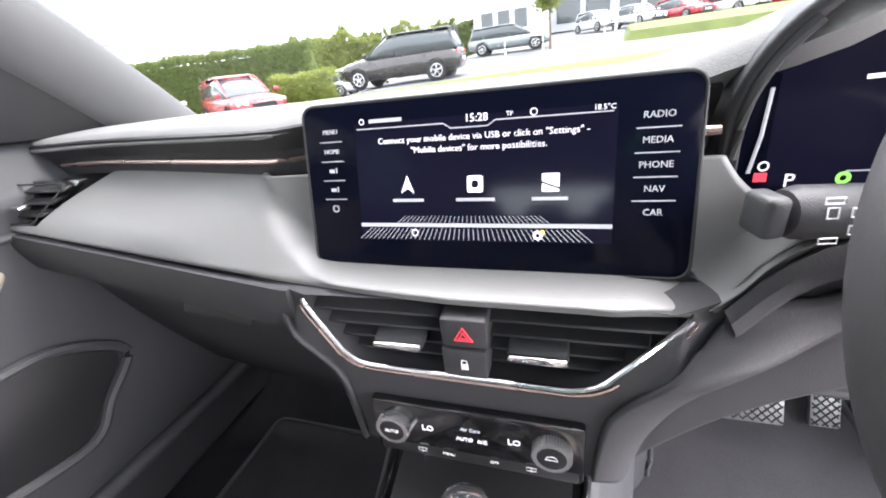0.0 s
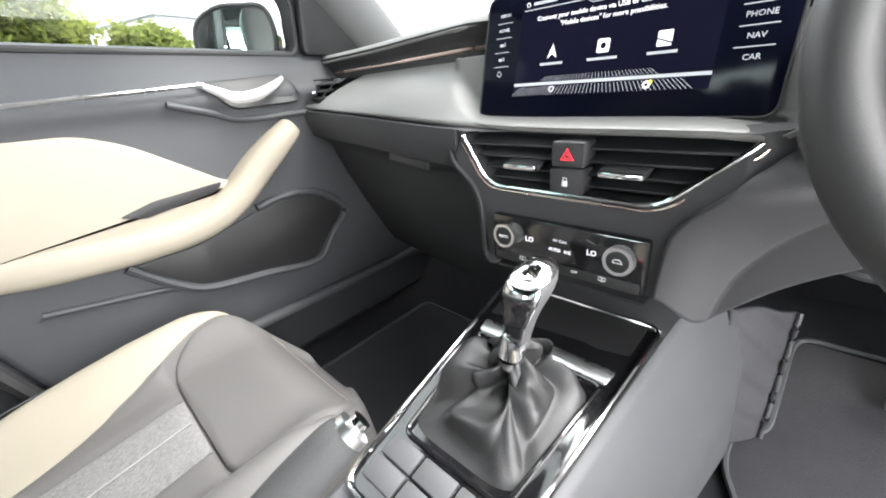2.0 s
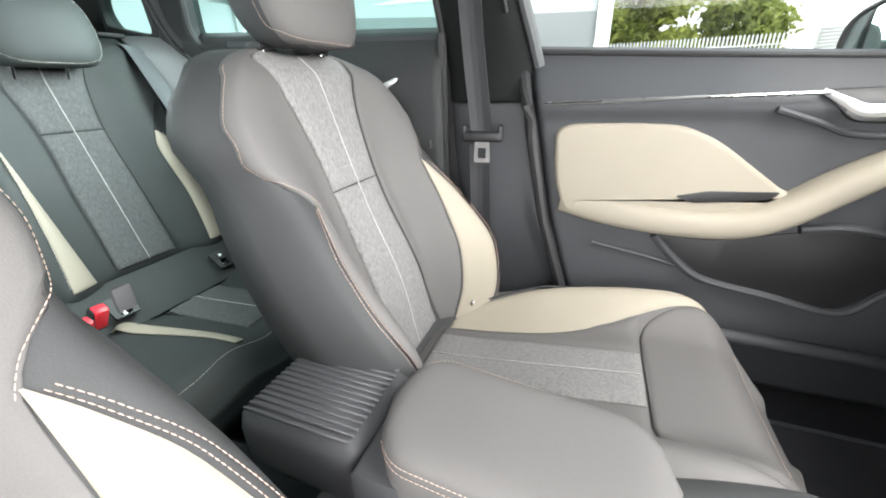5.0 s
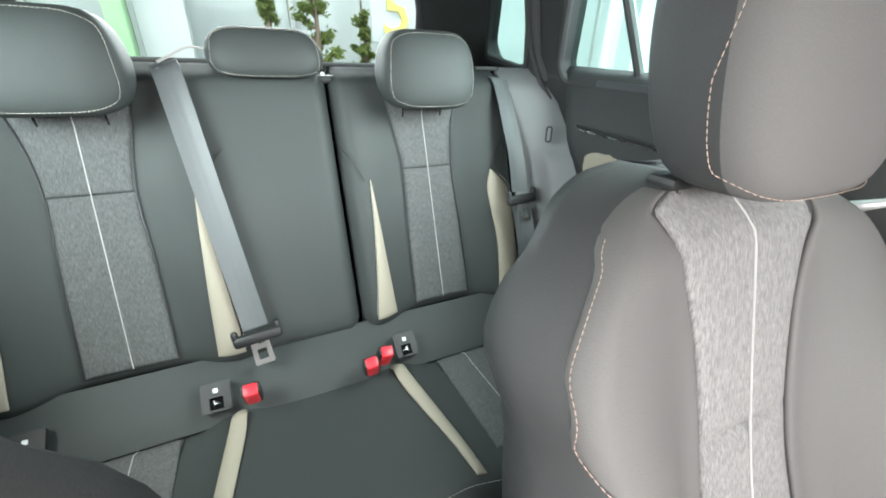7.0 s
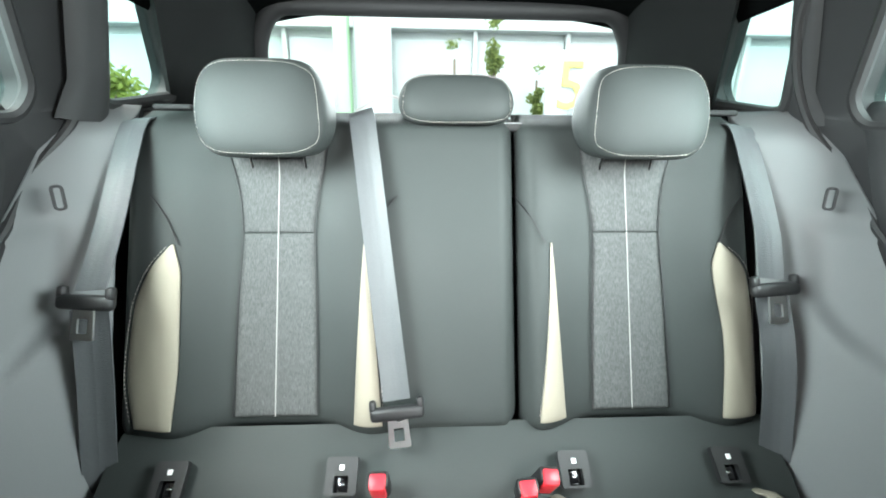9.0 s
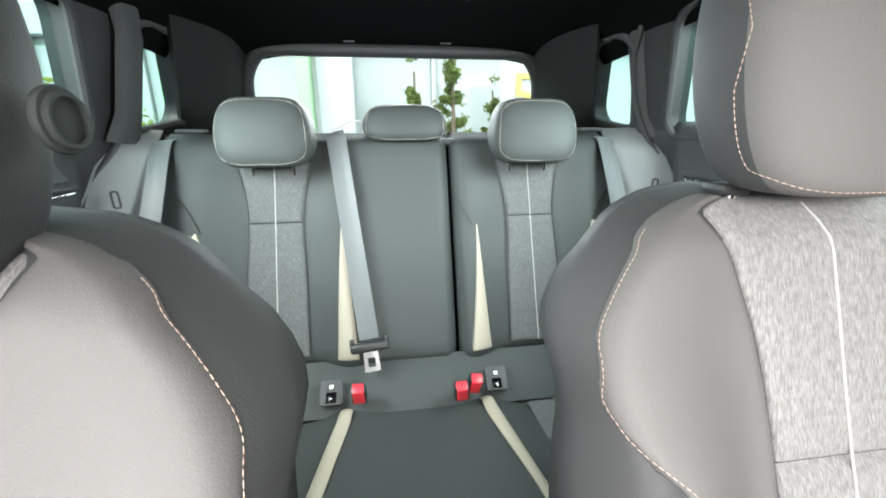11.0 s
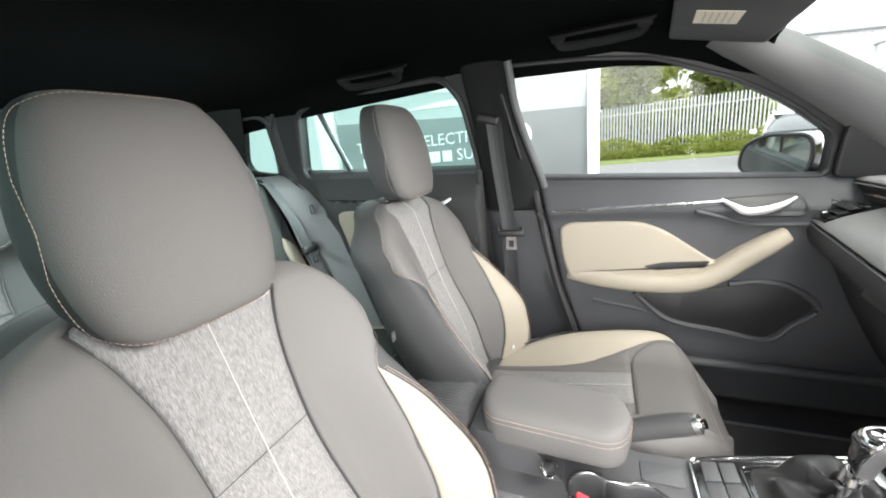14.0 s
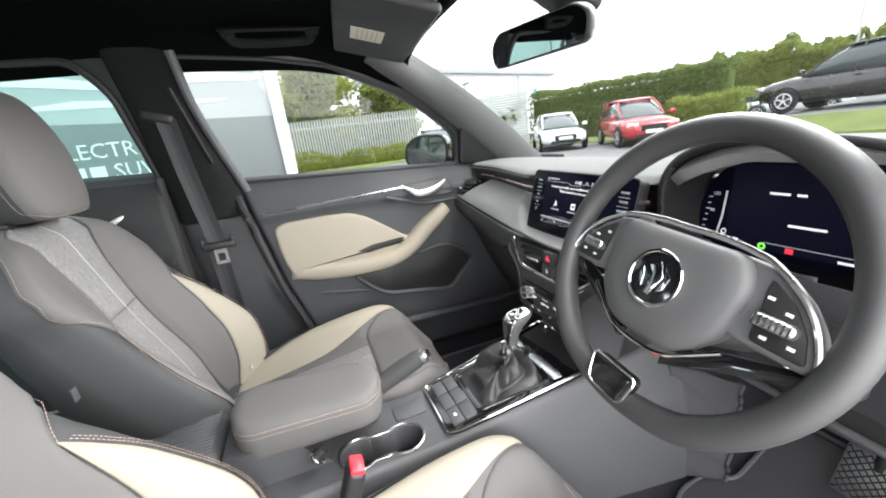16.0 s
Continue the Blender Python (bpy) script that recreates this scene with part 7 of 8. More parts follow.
for s in (-1, 1):
    sp = [(s * 0.060, 0.046), (s * 0.094, 0.043), (s * 0.124, 0.025), (s * 0.143, 0.004), (s * 0.156, -0.020), (s * 0.152, -0.034), (s * 0.098, -0.034), (s * 0.070, -0.030)]
    spoke = part("spoke", moved(plate(rounded(sp[::-s], 0.008), lambda a, b, q: (a, b, -0.018 + q), 0.022, 0.004, 3), WM), M_SPOKE, wheel, "dark satin spoke")
    arc = [(s * 0.0, 0.0545, 0.002), (s * 0.040, 0.0545, 0.003), (s * 0.078, 0.050, 0.005), (s * 0.096, 0.044, 0.006), (s * 0.125, 0.0265, 0.007), (s * 0.1445, 0.005, 0.007), (s * 0.156, -0.020, 0.006), (s * 0.156, -0.033, 0.004)]
    part("spoke_trim", moved(tube(spline(arc, 5), 0.0034, 8), WM), M_SATIN, spoke, "satin chrome trim line")
    part("key_pad", moved(plate(rounded([(s * 0.097, 0.034), (s * 0.122, 0.018), (s * 0.140, -0.003), (s * 0.149, -0.028), (s * 0.102, -0.028)][::-s], 0.006), lambda a, b, q: (a, b, 0.003 + q), 0.004, 0.0015), WM), M_DARK, spoke, "black key pad")
    roller = part("roller", moved(rbox_at(s * 0.118, -0.005, 0.011, 0.036, 0.013, 0.013, 0.005, 3), WM), M_SATIN, spoke, "knurled satin chrome roller")
    for k in range(7):
        part("roller_rib", moved(rbox_at(s * (0.104 + 0.0047 * k), -0.005, 0.0178, 0.0018, 0.010, 0.001, 0.0004, 1), WM), M_PILLAR, roller)
    for kx, ky in ((0.104, 0.016), (0.122, 0.008), (0.113, -0.020), (0.135, -0.018)):
        part("key_symbol", moved(rbox_at(s * kx, ky, 0.0074, 0.006, 0.003, 0.0005, 0), WM), M_WHITE, spoke)
    bar = [(s * 0.030, -0.090), (s * 0.087, -0.052), (s * 0.152, -0.030), (s * 0.152, -0.044), (s * 0.096, -0.070), (s * 0.032, -0.103)]
    part("lower_bar", moved(plate(bar[::s], lambda a, b, q: (a, b, -0.014 + q), 0.012, 0.003), WM), M_GLOSS, wheel, "gloss black lower bar")
low = rounded([(-0.034, -0.128), (0.034, -0.128), (0.026, -0.166), (-0.026, -0.166)], 0.010, 4)
ls = part("lower_insert", moved(plate([(a, b) for a, b in low], lambda a, b, q: (a, b, 0.004 + q), 0.0145, 0.003), WM), M_GLOSS, wheel, "gloss black insert at the foot of the rim")
part("insert_edge", moved(tube([(a * 1.02, b, 0.0172) for a, b in low], 0.0018, 6, True), WM), M_CHROME, ls, "chrome edge")
part("lower_trim", moved(tube(spline([(-0.090, -0.052, 0.006), (-0.060, -0.074, 0.007), (-0.036, -0.0885, 0.006), (0, -0.093, 0.005), (0.036, -0.0885, 0.006), (0.060, -0.074, 0.007), (0.090, -0.052, 0.006)], 6), 0.0026, 8), WM), M_CHROME, wheel, "chrome line under the airbag cover")
part("column_shroud", moved(rbox_at(0, -0.02, -0.10, 0.11, 0.10, 0.14, 0.03, 4), WM), M_DARK, wheel)

start = thing("ignition_switch", (0.441, 0.45, 0.876), "round ignition switch with a chrome ring beside the column", "switch")
IG = plane_frame((0.441, 0.452, 0.876), (1, 0, 0), (0, 0.2, 0.98))
part("housing", moved(loft([[(r * math.cos(a), r * math.sin(a), z) for a in (2 * math.pi * j / 28 for j in range(28))] for r, z in ((0.045, -0.07), (0.030, -0.004), (0.024, 0.0))]), IG), M_DASH, start)
part("ring", moved(ring(0.015, 0.021, 0.005, 32), IG), M_CHROME, start, "chrome ring")
part("button", moved(disc(0.0145, 0.003, 28, 0.001), IG), M_DARK, start)

stalk = thing("indicator_stalk", (0.25, 0.40, 0.985), "black control stalk with white symbols", "stalk")
part("arm", tube([(0.345, 0.458, 0.996), (0.315, 0.450, 0.998), (0.310, 0.448, 0.999), (0.215, 0.426, 1.006), (0.208, 0.424, 1.0065)], 0.0165, 20, radii=[0.010, 0.010, 0.0165, 0.0165, 0.014]), M_CONSOLE, stalk)
part("tip", moved(rbox(0.014, 0.024, 0.026, 0.004, 3), pose(0.199, 0.422, 1.007, 0, 0, 14)), M_CONSOLE, stalk)
ST = plane_frame((0.248, 0.4165, 1.0035), (0.968, 0.245, -0.06), (0, 0.2, 0.98))
for i, (px, py, w, h) in enumerate(((-0.022, 0.006, 0.006, 0.006), (-0.008, 0.006, 0.008, 0.005), (-0.008, -0.004, 0.008, 0.005), (0.008, 0.002, 0.006, 0.012), (-0.022, -0.010, 0.010, 0.003), (-0.022, 0.013, 0.010, 0.003), (0.022, -0.006, 0.006, 0.006), (0.018, 0.010, 0.016, 0.003))):
    part("stalk_symbol", moved(tube([(px - w / 2, py - h / 2, 0), (px + w / 2, py - h / 2, 0), (px + w / 2, py + h / 2, 0), (px - w / 2, py + h / 2, 0)], 0.0006, 5, True), ST), M_WHITE, stalk)

# ---- footwell ----
def pedal(x, y, z, w, h, label):
    p = thing("pedal", (x, y, z - h / 2), label, "pedal", "pedals")
    M = plane_frame((x, y, z), (1, 0, 0), (0, 0.42, 0.907))
    pl = part("pad", moved(rbox(w, h, 0.012, 0.005, 2), M), M_STEEL, p)
    bars = []
    k = 0.0145
    for i in range(-8, 9):
        for d in (1, -1):
            c = i * k
            pts = []
            for t in steps(-1, 1, 40):
                a, b = c + t * 0.09 * 0.707, d * t * 0.09 * 0.707
                if abs(a) < w / 2 - 0.003 and abs(b) < h / 2 - 0.003:
                    pts.append((a, b, 0.0065))
            if len(pts) > 1:
                bars.append(tube([pts[0], pts[-1]], 0.0016, 5))
    for b in bars:
        part("rubber_bar", moved(b, M), M_RUBBER, pl)
    part("lever", tube(spline([(x, y + 0.012, z + 0.02), (x - 0.005, y + 0.03, z + 0.12), (x - 0.02, y + 0.02, z + 0.26)], 5), 0.010, 10), M_DARK, p)


pedal(0.415, 0.790, 0.503, 0.098, 0.100, "broad metal brake pedal with a rubber lattice")
pedal(0.525, 0.800, 0.505, 0.046, 0.105, "narrow metal accelerator pedal with a rubber lattice")


foot = thing("foot_rest", (0.2, 0.64, 0.38), "ribbed grey foot rest panel beside the console", "foot rest")


def rest(u, v):
    x = 0.166 + 0.070 * u ** 1.3
    y = 0.575 + 0.125 * u - 0.02 * (1 - v)
    z = 0.385 + (0.295 - 0.05 * u) * v
    return (x, y - 0.004 * math.sin(26 * (v + 0.35 * u)), z)


part("ribbed_pad", surface(rest, steps(0, 1, 12), steps(0, 1, 60), thick=0.008), M_MAT, foot, angle=None)
part("edge", tube([Vector(rest(1, v)) + Vector((0.002, -0.003, 0)) for v in steps(0, 1, 30)], 0.004, 8), M_CONSOLE, foot, "pale moulded edge")
shelf2 = thing("trim_knee_shelf", (0.33, 0.53, 0.78), "shelf slot under the steering column, its shade a dark plate", "trim", kind="structure")
# A flat dark plate stands for the shade inside the slot.
part("slot", plate(rounded([(0.250, 0.792), (0.50, 0.775), (0.49, 0.806), (0.262, 0.820)], 0.008), lambda x, z, q: (x, 0.530 - q, z), 0.006), M_DARK, shelf2)
part("lip", tube([(0.248, 0.520, 0.790), (0.26, 0.515, 0.789), (0.50, 0.520, 0.772)], 0.006, 8), M_CONSOLE, shelf2, "grey shelf lip")


def floor_mat(poly, label, z=0.012):
    m = thing("floor_mat", (poly[0][0], poly[0][1], FLOOR), label, "floor mat", "floor mats")
    pr = rounded(poly, 0.03, 4)
    f = lambda a, b, q: (a, b, floor_z(a, b)[2] + 0.004 + q)
    bm = plate(pr, lambda a, b, q: (a, b, FLOOR + 0.16 * ease(b, 0.62, 0.98) + 0.02 * ease(-b, 0.3, 0.6) + 0.004 + q), 0.008, 0.002)
    part("mat_body", bm, M_MAT, m)
    part("bound_edge", tube([(a, b, FLOOR + 0.16 * ease(b, 0.62, 0.98) + 0.013) for a, b in pr], 0.005, 6, True), M_BELT, m)


floor_mat([(0.23, 0.20), (0.58, 0.20), (0.60, 0.75), (0.56, 0.86), (0.25, 0.86), (0.247, 0.69), (0.202, 0.665), (0.202, 0.59), (0.232, 0.53)], "grey velour driver's floor mat with bound edge")
floor_mat([(-0.58, 0.18), (-0.20, 0.18), (-0.20, 0.66), (-0.58, 0.66)], "grey velour passenger's floor mat with bound edge")


# ---- outside ----
M_ASPHALT = mat("grey asphalt", (0.16, 0.16, 0.165), 0.9, vary=0.16, bump=0.6, bscale=90, scale=0.8)
M_GRASS = mat("grass", (0.13, 0.16, 0.045), 0.95, vary=0.35, bump=0.8, bscale=30, scale=1.5)
def leaf(name, color):
    """Thin leaf: part of the light passes through; tint and tone vary from leaf to leaf."""
    m = bpy.data.materials.new(name)
    m.use_nodes = True
    n, l = m.node_tree.nodes, m.node_tree.links
    n.remove(n["Principled BSDF"])
    geo = n.new("ShaderNodeNewGeometry")
    spot = n.new("ShaderNodeTexNoise")
    spot.inputs["Scale"].default_value = 0.9
    add = n.new("ShaderNodeMath")
    add.operation = "ADD"
    l.new(geo.outputs["Random Per Island"], add.inputs[0])
    l.new(spot.outputs["Fac"], add.inputs[1])
    ramp = n.new("ShaderNodeMapRange")
    ramp.inputs["From Max"].default_value = 1.6
    l.new(add.outputs["Value"], ramp.inputs["Value"])
    mix = n.new("ShaderNodeMix")
    mix.data_type = "RGBA"
    mix.inputs["A"].default_value = (color[0] * 0.55, color[1] * 0.62, color[2] * 0.75, 1)
    mix.inputs["B"].default_value = (min(1, color[0] * 1.5), min(1, color[1] * 1.35), color[2] * 1.1, 1)
    l.new(ramp.outputs["Result"], mix.inputs["Factor"])
    dif = n.new("ShaderNodeBsdfDiffuse")
    tra = n.new("ShaderNodeBsdfTranslucent")
    l.new(mix.outputs["Result"], dif.inputs["Color"])
    l.new(mix.outputs["Result"], tra.inputs["Color"])
    both = n.new("ShaderNodeMixShader")
    both.inputs["Fac"].default_value = 0.45
    l.new(dif.outputs["BSDF"], both.inputs[1])
    l.new(tra.outputs["BSDF"], both.inputs[2])
    l.new(both.outputs["Shader"], n["Material Output"].inputs["Surface"])
    return m


M_LEAF = leaf("hedge leaves", (0.16, 0.21, 0.085))
M_LEAF2 = leaf("tree leaves", (0.20, 0.245, 0.085))
M_LEAF3 = leaf("light bush leaves", (0.22, 0.27, 0.08))
M_BARK = mat("bark", (0.16, 0.12, 0.09), 0.9, vary=0.3, bump=0.8, bscale=60)
M_CLAD = mat("white ribbed cladding", (0.80, 0.80, 0.81), 0.6, vary=0.06, scale=1.5)
M_GREYCLAD = mat("grey cladding", (0.42, 0.43, 0.45), 0.6, vary=0.08, scale=1.5)
M_FENCE = mat("galvanised fence", (0.50, 0.51, 0.51), 0.5, metal=0.3, vary=0.12, scale=3)
M_POSTW = mat("white painted post", (0.8, 0.8, 0.8), 0.5, vary=0.05)
M_CARGLASS = mat("dark car glass", (0.05, 0.06, 0.065), 0.08, vary=0.05, rvar=0.02, coat=0.5)
M_TYRE = mat("tyre", (0.02, 0.02, 0.021), 0.85, vary=0.1)
M_ALLOY = mat("alloy wheel", (0.6, 0.6, 0.61), 0.3, metal=0.9, vary=0.05)
M_LAMP = mat("clear lamp", (0.75, 0.77, 0.78), 0.1, vary=0.03, coat=0.8)
M_TAIL = mat("red tail lamp", (0.5, 0.02, 0.02), 0.15, vary=0.03, coat=0.8)
M_PLATE = mat("plate", (0.75, 0.75, 0.72), 0.5, vary=0.03)
M_GREENP = mat("green panel", (0.35, 0.55, 0.33), 0.5, vary=0.05)
M_YELLOW = mat("yellow sign", (0.72, 0.60, 0.16), 0.5, vary=0.04)


def rise(x, y):
    """The car park climbs ahead and to the right."""
    z = 0.55 * ease(y, 11.5, 13.8) * ease(x, -9.5, -7.0)
    z += 0.058 * max(0, min(y, 70) - 14.5) * ease(x, -13, -5)
    return z


def ground():
    def f(u, v):
        x = math.copysign(abs(u) ** 2.4, u) * 420
        y = math.copysign(abs(v) ** 2.4, v) * 420
        return (x, y, rise(x, y))
    return surface(f, steps(-1, 1, 150), steps(-1, 1, 150))


solo("ground", ground(), M_ASPHALT, "grey asphalt car park climbing gently ahead", "ground", kind="structure")


def verge(poly, label, lift=0.05):
    pr = rounded(poly, 0.5, 3)
    bm = bmesh.new()
    xs = [p[0] for p in pr]
    ys = [p[1] for p in pr]
    n = len(pr)
    c = (sum(xs) / n, sum(ys) / n)
    rings = []
    for k in (1.0, 0.97, 0.8, 0.6, 0.4, 0.2, 0.02):
        rings.append([(c[0] + (x - c[0]) * k, c[1] + (y - c[1]) * k, rise(c[0] + (x - c[0]) * k, c[1] + (y - c[1]) * k) + (lift if k < 1 else -0.05)) for x, y in pr])
    bm = loft(rings, True, False)
    return solo("ground_verge", bm, M_GRASS, label, "grass", kind="structure")


verge([(-9.8, 12.2), (-8.2, 11.6), (1.5, 12.6), (12, 15), (12, 17), (-4, 13.4), (-9.0, 13.0)], "sloping grass verge below the parked cars", 0.06)
verge([(-26, -12), (-18.5, -12), (-19.0, 6.5), (-21, 11.5), (-26, 11)], "grass verge along the fence")
verge([(-22, 11.2), (-18.0, 10.8), (-9.5, 14.6), (-9, 17), (-22, 14)], "grass verge under the hedge")
verge([(2.5, 22), (20, 22), (24, 34), (3.5, 31)], "grass bank up to the upper car park", 0.4)


def leaves(inside, n, size, seed, spread=0.5):
    """Small folded leaves scattered through a volume; inside(rng) gives a place."""
    rng = random.Random(seed)
    verts, faces = [], []
    for _ in range(n):
        p = Vector(inside(rng))
        a = Vector((rng.uniform(-1, 1), rng.uniform(-1, 1), rng.uniform(-0.6, 0.9))).normalized()
        b = a.cross(Vector((rng.uniform(-1, 1), rng.uniform(-1, 1), rng.uniform(-1, 1)))).normalized()
        s = size * rng.uniform(0.6, 1.35)
        k = len(verts)
        up = a.cross(b) * (0.18 * s)
        verts += [p - a * s, p - b * (0.45 * s) + up, p + a * s, p + b * (0.45 * s) + up]
        faces += [(k, k + 1, k + 2), (k, k + 2, k + 3)]
    me = bpy.data.meshes.new("leaves")
    me.from_pydata([tuple(v) for v in verts], [], faces)
    bm = bmesh.new()
    bm.from_mesh(me)
    bpy.data.meshes.remove(me)
    return bm


def leafy_part(name, bm, m, parent, label=""):
    me = bpy.data.meshes.new(name)
    bm.to_mesh(me)
    bm.free()
    me.materials.append(m)
    o = ORIGIN[parent.name]
    me.transform(Matrix.Translation(-o))
    ob = new(name, me)
    ob.parent = parent
    ORIGIN[ob.name] = o
    return tagged(ob, label)


def hedge(a, b, w, h, n, seed, label, m=M_LEAF, z0=0.0, size=0.10, rough=0.18):
    a, b = Vector((*a, 0)), Vector((*b, 0))
    root = thing("hedge", ((a.x + b.x) / 2, (a.y + b.y) / 2, z0), label, "hedge")
    d = (b - a).normalized()
    s = Vector((d.y, -d.x, 0))
    L = (b - a).length
    core_m = Matrix((d, -s, Vector((0, 0, 1)))).transposed().to_4x4()
    core_m.translation = (a + b) / 2 + Vector((0, 0, z0 + (h - 0.3) / 2))
    leafy_part("core", rbox(L - 0.3, w - 0.45, h - 0.3, 0.2, 2, core_m), m, root)

    def inside(r):
        t = r.random()
        f = r.random()
        lump = rough * noise.noise(Vector((t * L * 0.6, seed, 0))) + 0.5 * rough * noise.noise(Vector((t * L * 2, seed, 3)))
        if f < 0.62:
            q, z = (w / 2 + 0.12 * r.uniform(-1, 0.5)), r.uniform(0, h)
            q *= -1 if r.random() < 0.25 else 1
            q += 0.15 * noise.noise(Vector((t * L, z * 1.3, seed)))
        else:
            q, z = r.uniform(-w / 2, w / 2), h + r.uniform(-0.22, 0.10)
        z += lump * (z / h)
        return a + d * (t * L) + s * q + Vector((0, 0, z0 + z))
    leafy_part("foliage", leaves(inside, n, size, seed), m, root, "small green leaves")
    return root


hedge((-21.2, 14.6), (-11.6, 18.4), 1.6, 2.75, 15000, 1, "tall clipped green hedge behind the parked cars", size=0.085)
hedge((-10.6, 13.6), (-8.4, 14.4), 1.5, 1.35, 4500, 2, "low rounded light green bush", M_LEAF3, 0.0, 0.06, 0.25)
hedge((-23.2, -7), (-21.4, 7.5), 1.0, 0.85, 5000, 3, "straggling low shrubs along the fence", M_LEAF3, 0.0, 0.09, 0.45)
hedge((-31.5, -14), (-29, 8), 2.4, 2.7, 9000, 6, "dense green scrub behind the fence", M_LEAF2, 0.0, 0.2, 1.2)
hedge((-30, 36), (-6, 46), 3.0, 3.6, 9000, 4, "distant line of green trees", M_LEAF, 0.9, 0.22, 1.6)
hedge((-21, 30), (-10, 33), 2.4, 3.2, 5000, 9, "distant rounded green bushes", M_LEAF2, 0.5, 0.18, 1.3)


def tree(x, y, h, r, crown_lo, n, seed, label, m=M_LEAF2, conifer=False, size=0.1):
    z0 = rise(x, y)
    root = thing("tree", (x, y, z0), label, "tree")
    rng = random.Random(seed)
    trunk = [(x + 0.05 * math.sin(3 * t + seed), y + 0.05 * math.cos(2 * t), z0 + h * 0.85 * t) for t in steps(0, 1, 8)]
    bms = [tube(trunk, 0.1, 8, radii=[(0.045 + 0.012 * r) * (1 - 0.75 * t) + 0.01 for t in steps(0, 1, 8)])]
    tips = []
    for i in range(16 if not conifer else 30):
        t = rng.uniform(crown_lo / h, 0.92)
        a = rng.uniform(0, 6.28)
        k = (1 - t) * 1.15 if conifer else (0.55 + 0.45 * math.sin(math.pi * (t - crown_lo / h) / (1.05 - crown_lo / h)))
        q = r * k * rng.uniform(0.7, 1.05)
        p0 = Vector((x, y, z0 + h * t * 0.85))
        p1 = p0 + Vector((math.cos(a) * q, math.sin(a) * q, (0.05 if conifer else 0.55) * q + rng.uniform(-0.1, 0.2)))
        bms.append(tube([p0, p0.lerp(p1, 0.5) + Vector((0, 0, 0.06 * q)), p1], 0.03, 5, radii=[0.03 + 0.008 * r, 0.018, 0.006]))
        tips.append((p0, p1))
    leafy_part("trunk", join(*bms), M_BARK, root, "brown trunk with limbs")
    clumps = []
    for p0, p1 in tips:
        for k in range(3):
            clumps.append((p0.lerp(p1, rng.uniform(0.35, 1.08)), r * rng.uniform(0.16, 0.36) * (0.6 if conifer else 1)))
    if conifer:
        clumps.append((Vector((x, y, z0 + h * 0.93)), 0.12))

    def inside(g):
        c, q = g.choice(clumps)
        v = Vector((g.gauss(0, 1), g.gauss(0, 1), g.gauss(0, 0.8)))
        return c + v * (q * 0.5)
    leafy_part("crown", leaves(inside, n, size, seed + 7), m, root, "loose crown of small leaves")
    return root


tree(-25.8, 2.0, 6.0, 3.0, 0.8, 34000, 11, "broad leafy tree behind the fence", M_LEAF3, size=0.20)
tree(-25.4, 6.4, 4.6, 2.3, 0.8, 20000, 12, "smaller leafy tree behind the fence", size=0.19)
tree(-25.6, -3.0, 6.2, 2.6, 1.2, 14000, 13, "leafy tree behind the fence", size=0.19)
tree(-0.9, 24.0, 4.4, 1.5, 1.9, 4500, 14, "young street tree with a bright green crown", M_LEAF3, size=0.11)
tree(-20.8, 12.6, 2.6, 0.9, 0.5, 1800, 17, "small shrub beside the slatted screen", size=0.09)


def palisade(a, b, h, n, label):
    """Steel palisade fence: pales on two rails."""
    a, b = Vector((*a, 0)), Vector((*b, 0))
    root = thing("palisade_fence", tuple((a + b) / 2), label, "fence")
    d = (b - a).normalized()
    ang = math.degrees(math.atan2(d.y, d.x))
    pale = finish(plate([(-0.035, 0.05), (0.035, 0.05), (0.035, h - 0.08), (0.0, h), (-0.035, h - 0.08)], lambda p, q, t: (p, t, q), 0.02), M_FENCE, "pale", False)
    for i in range(n):
        p = a.lerp(b, (i + 0.5) / n)
        ob = new("pale", pale)
        ob.matrix_basis = pose(p.x - root.location.x, p.y - root.location.y, 0, 0, 0, ang)
        ob.parent = root
        ORIGIN[ob.name] = Vector((0, 0, 0))
    for z in (0.35, h - 0.45):
        part("rail", tube([a + Vector((0, 0, z)), b + Vector((0, 0, z))], 0.03, 6), M_FENCE, root)
    return root


palisade((-23.6, -9.0), (-21.9, 7.4), 2.75, 110, "grey galvanised palisade fence")


def slatted(a, b, h, label):
    a, b = Vector((*a, 0)), Vector((*b, 0))
    root = thing("slatted_screen", tuple((a + b) / 2), label, "screen fence")
    d = b - a
    ang = math.degrees(math.atan2(d.y, d.x))
    k = int(h / 0.14)
    for i in range(k):
        c = (a + b) / 2 + Vector((0, 0, 0.1 + 0.14 * i))
        part("slat", rbox(d.length, 0.03, 0.115, 0.008, 1, Matrix.Translation(c) @ pose(0, 0, 0, 0, 0, ang)), M_FENCE, root)
    for t in (0, 0.33, 0.66, 1):
        p = a.lerp(b, t)
        part("post", rbox(0.08, 0.08, h, 0.01, 1, Matrix.Translation(p + Vector((0, 0, h / 2)))), M_FENCE, root)


slatted((-24.0, 8.8), (-19.6, 12.9), 3.05, "tall grey slatted screen beside the building")


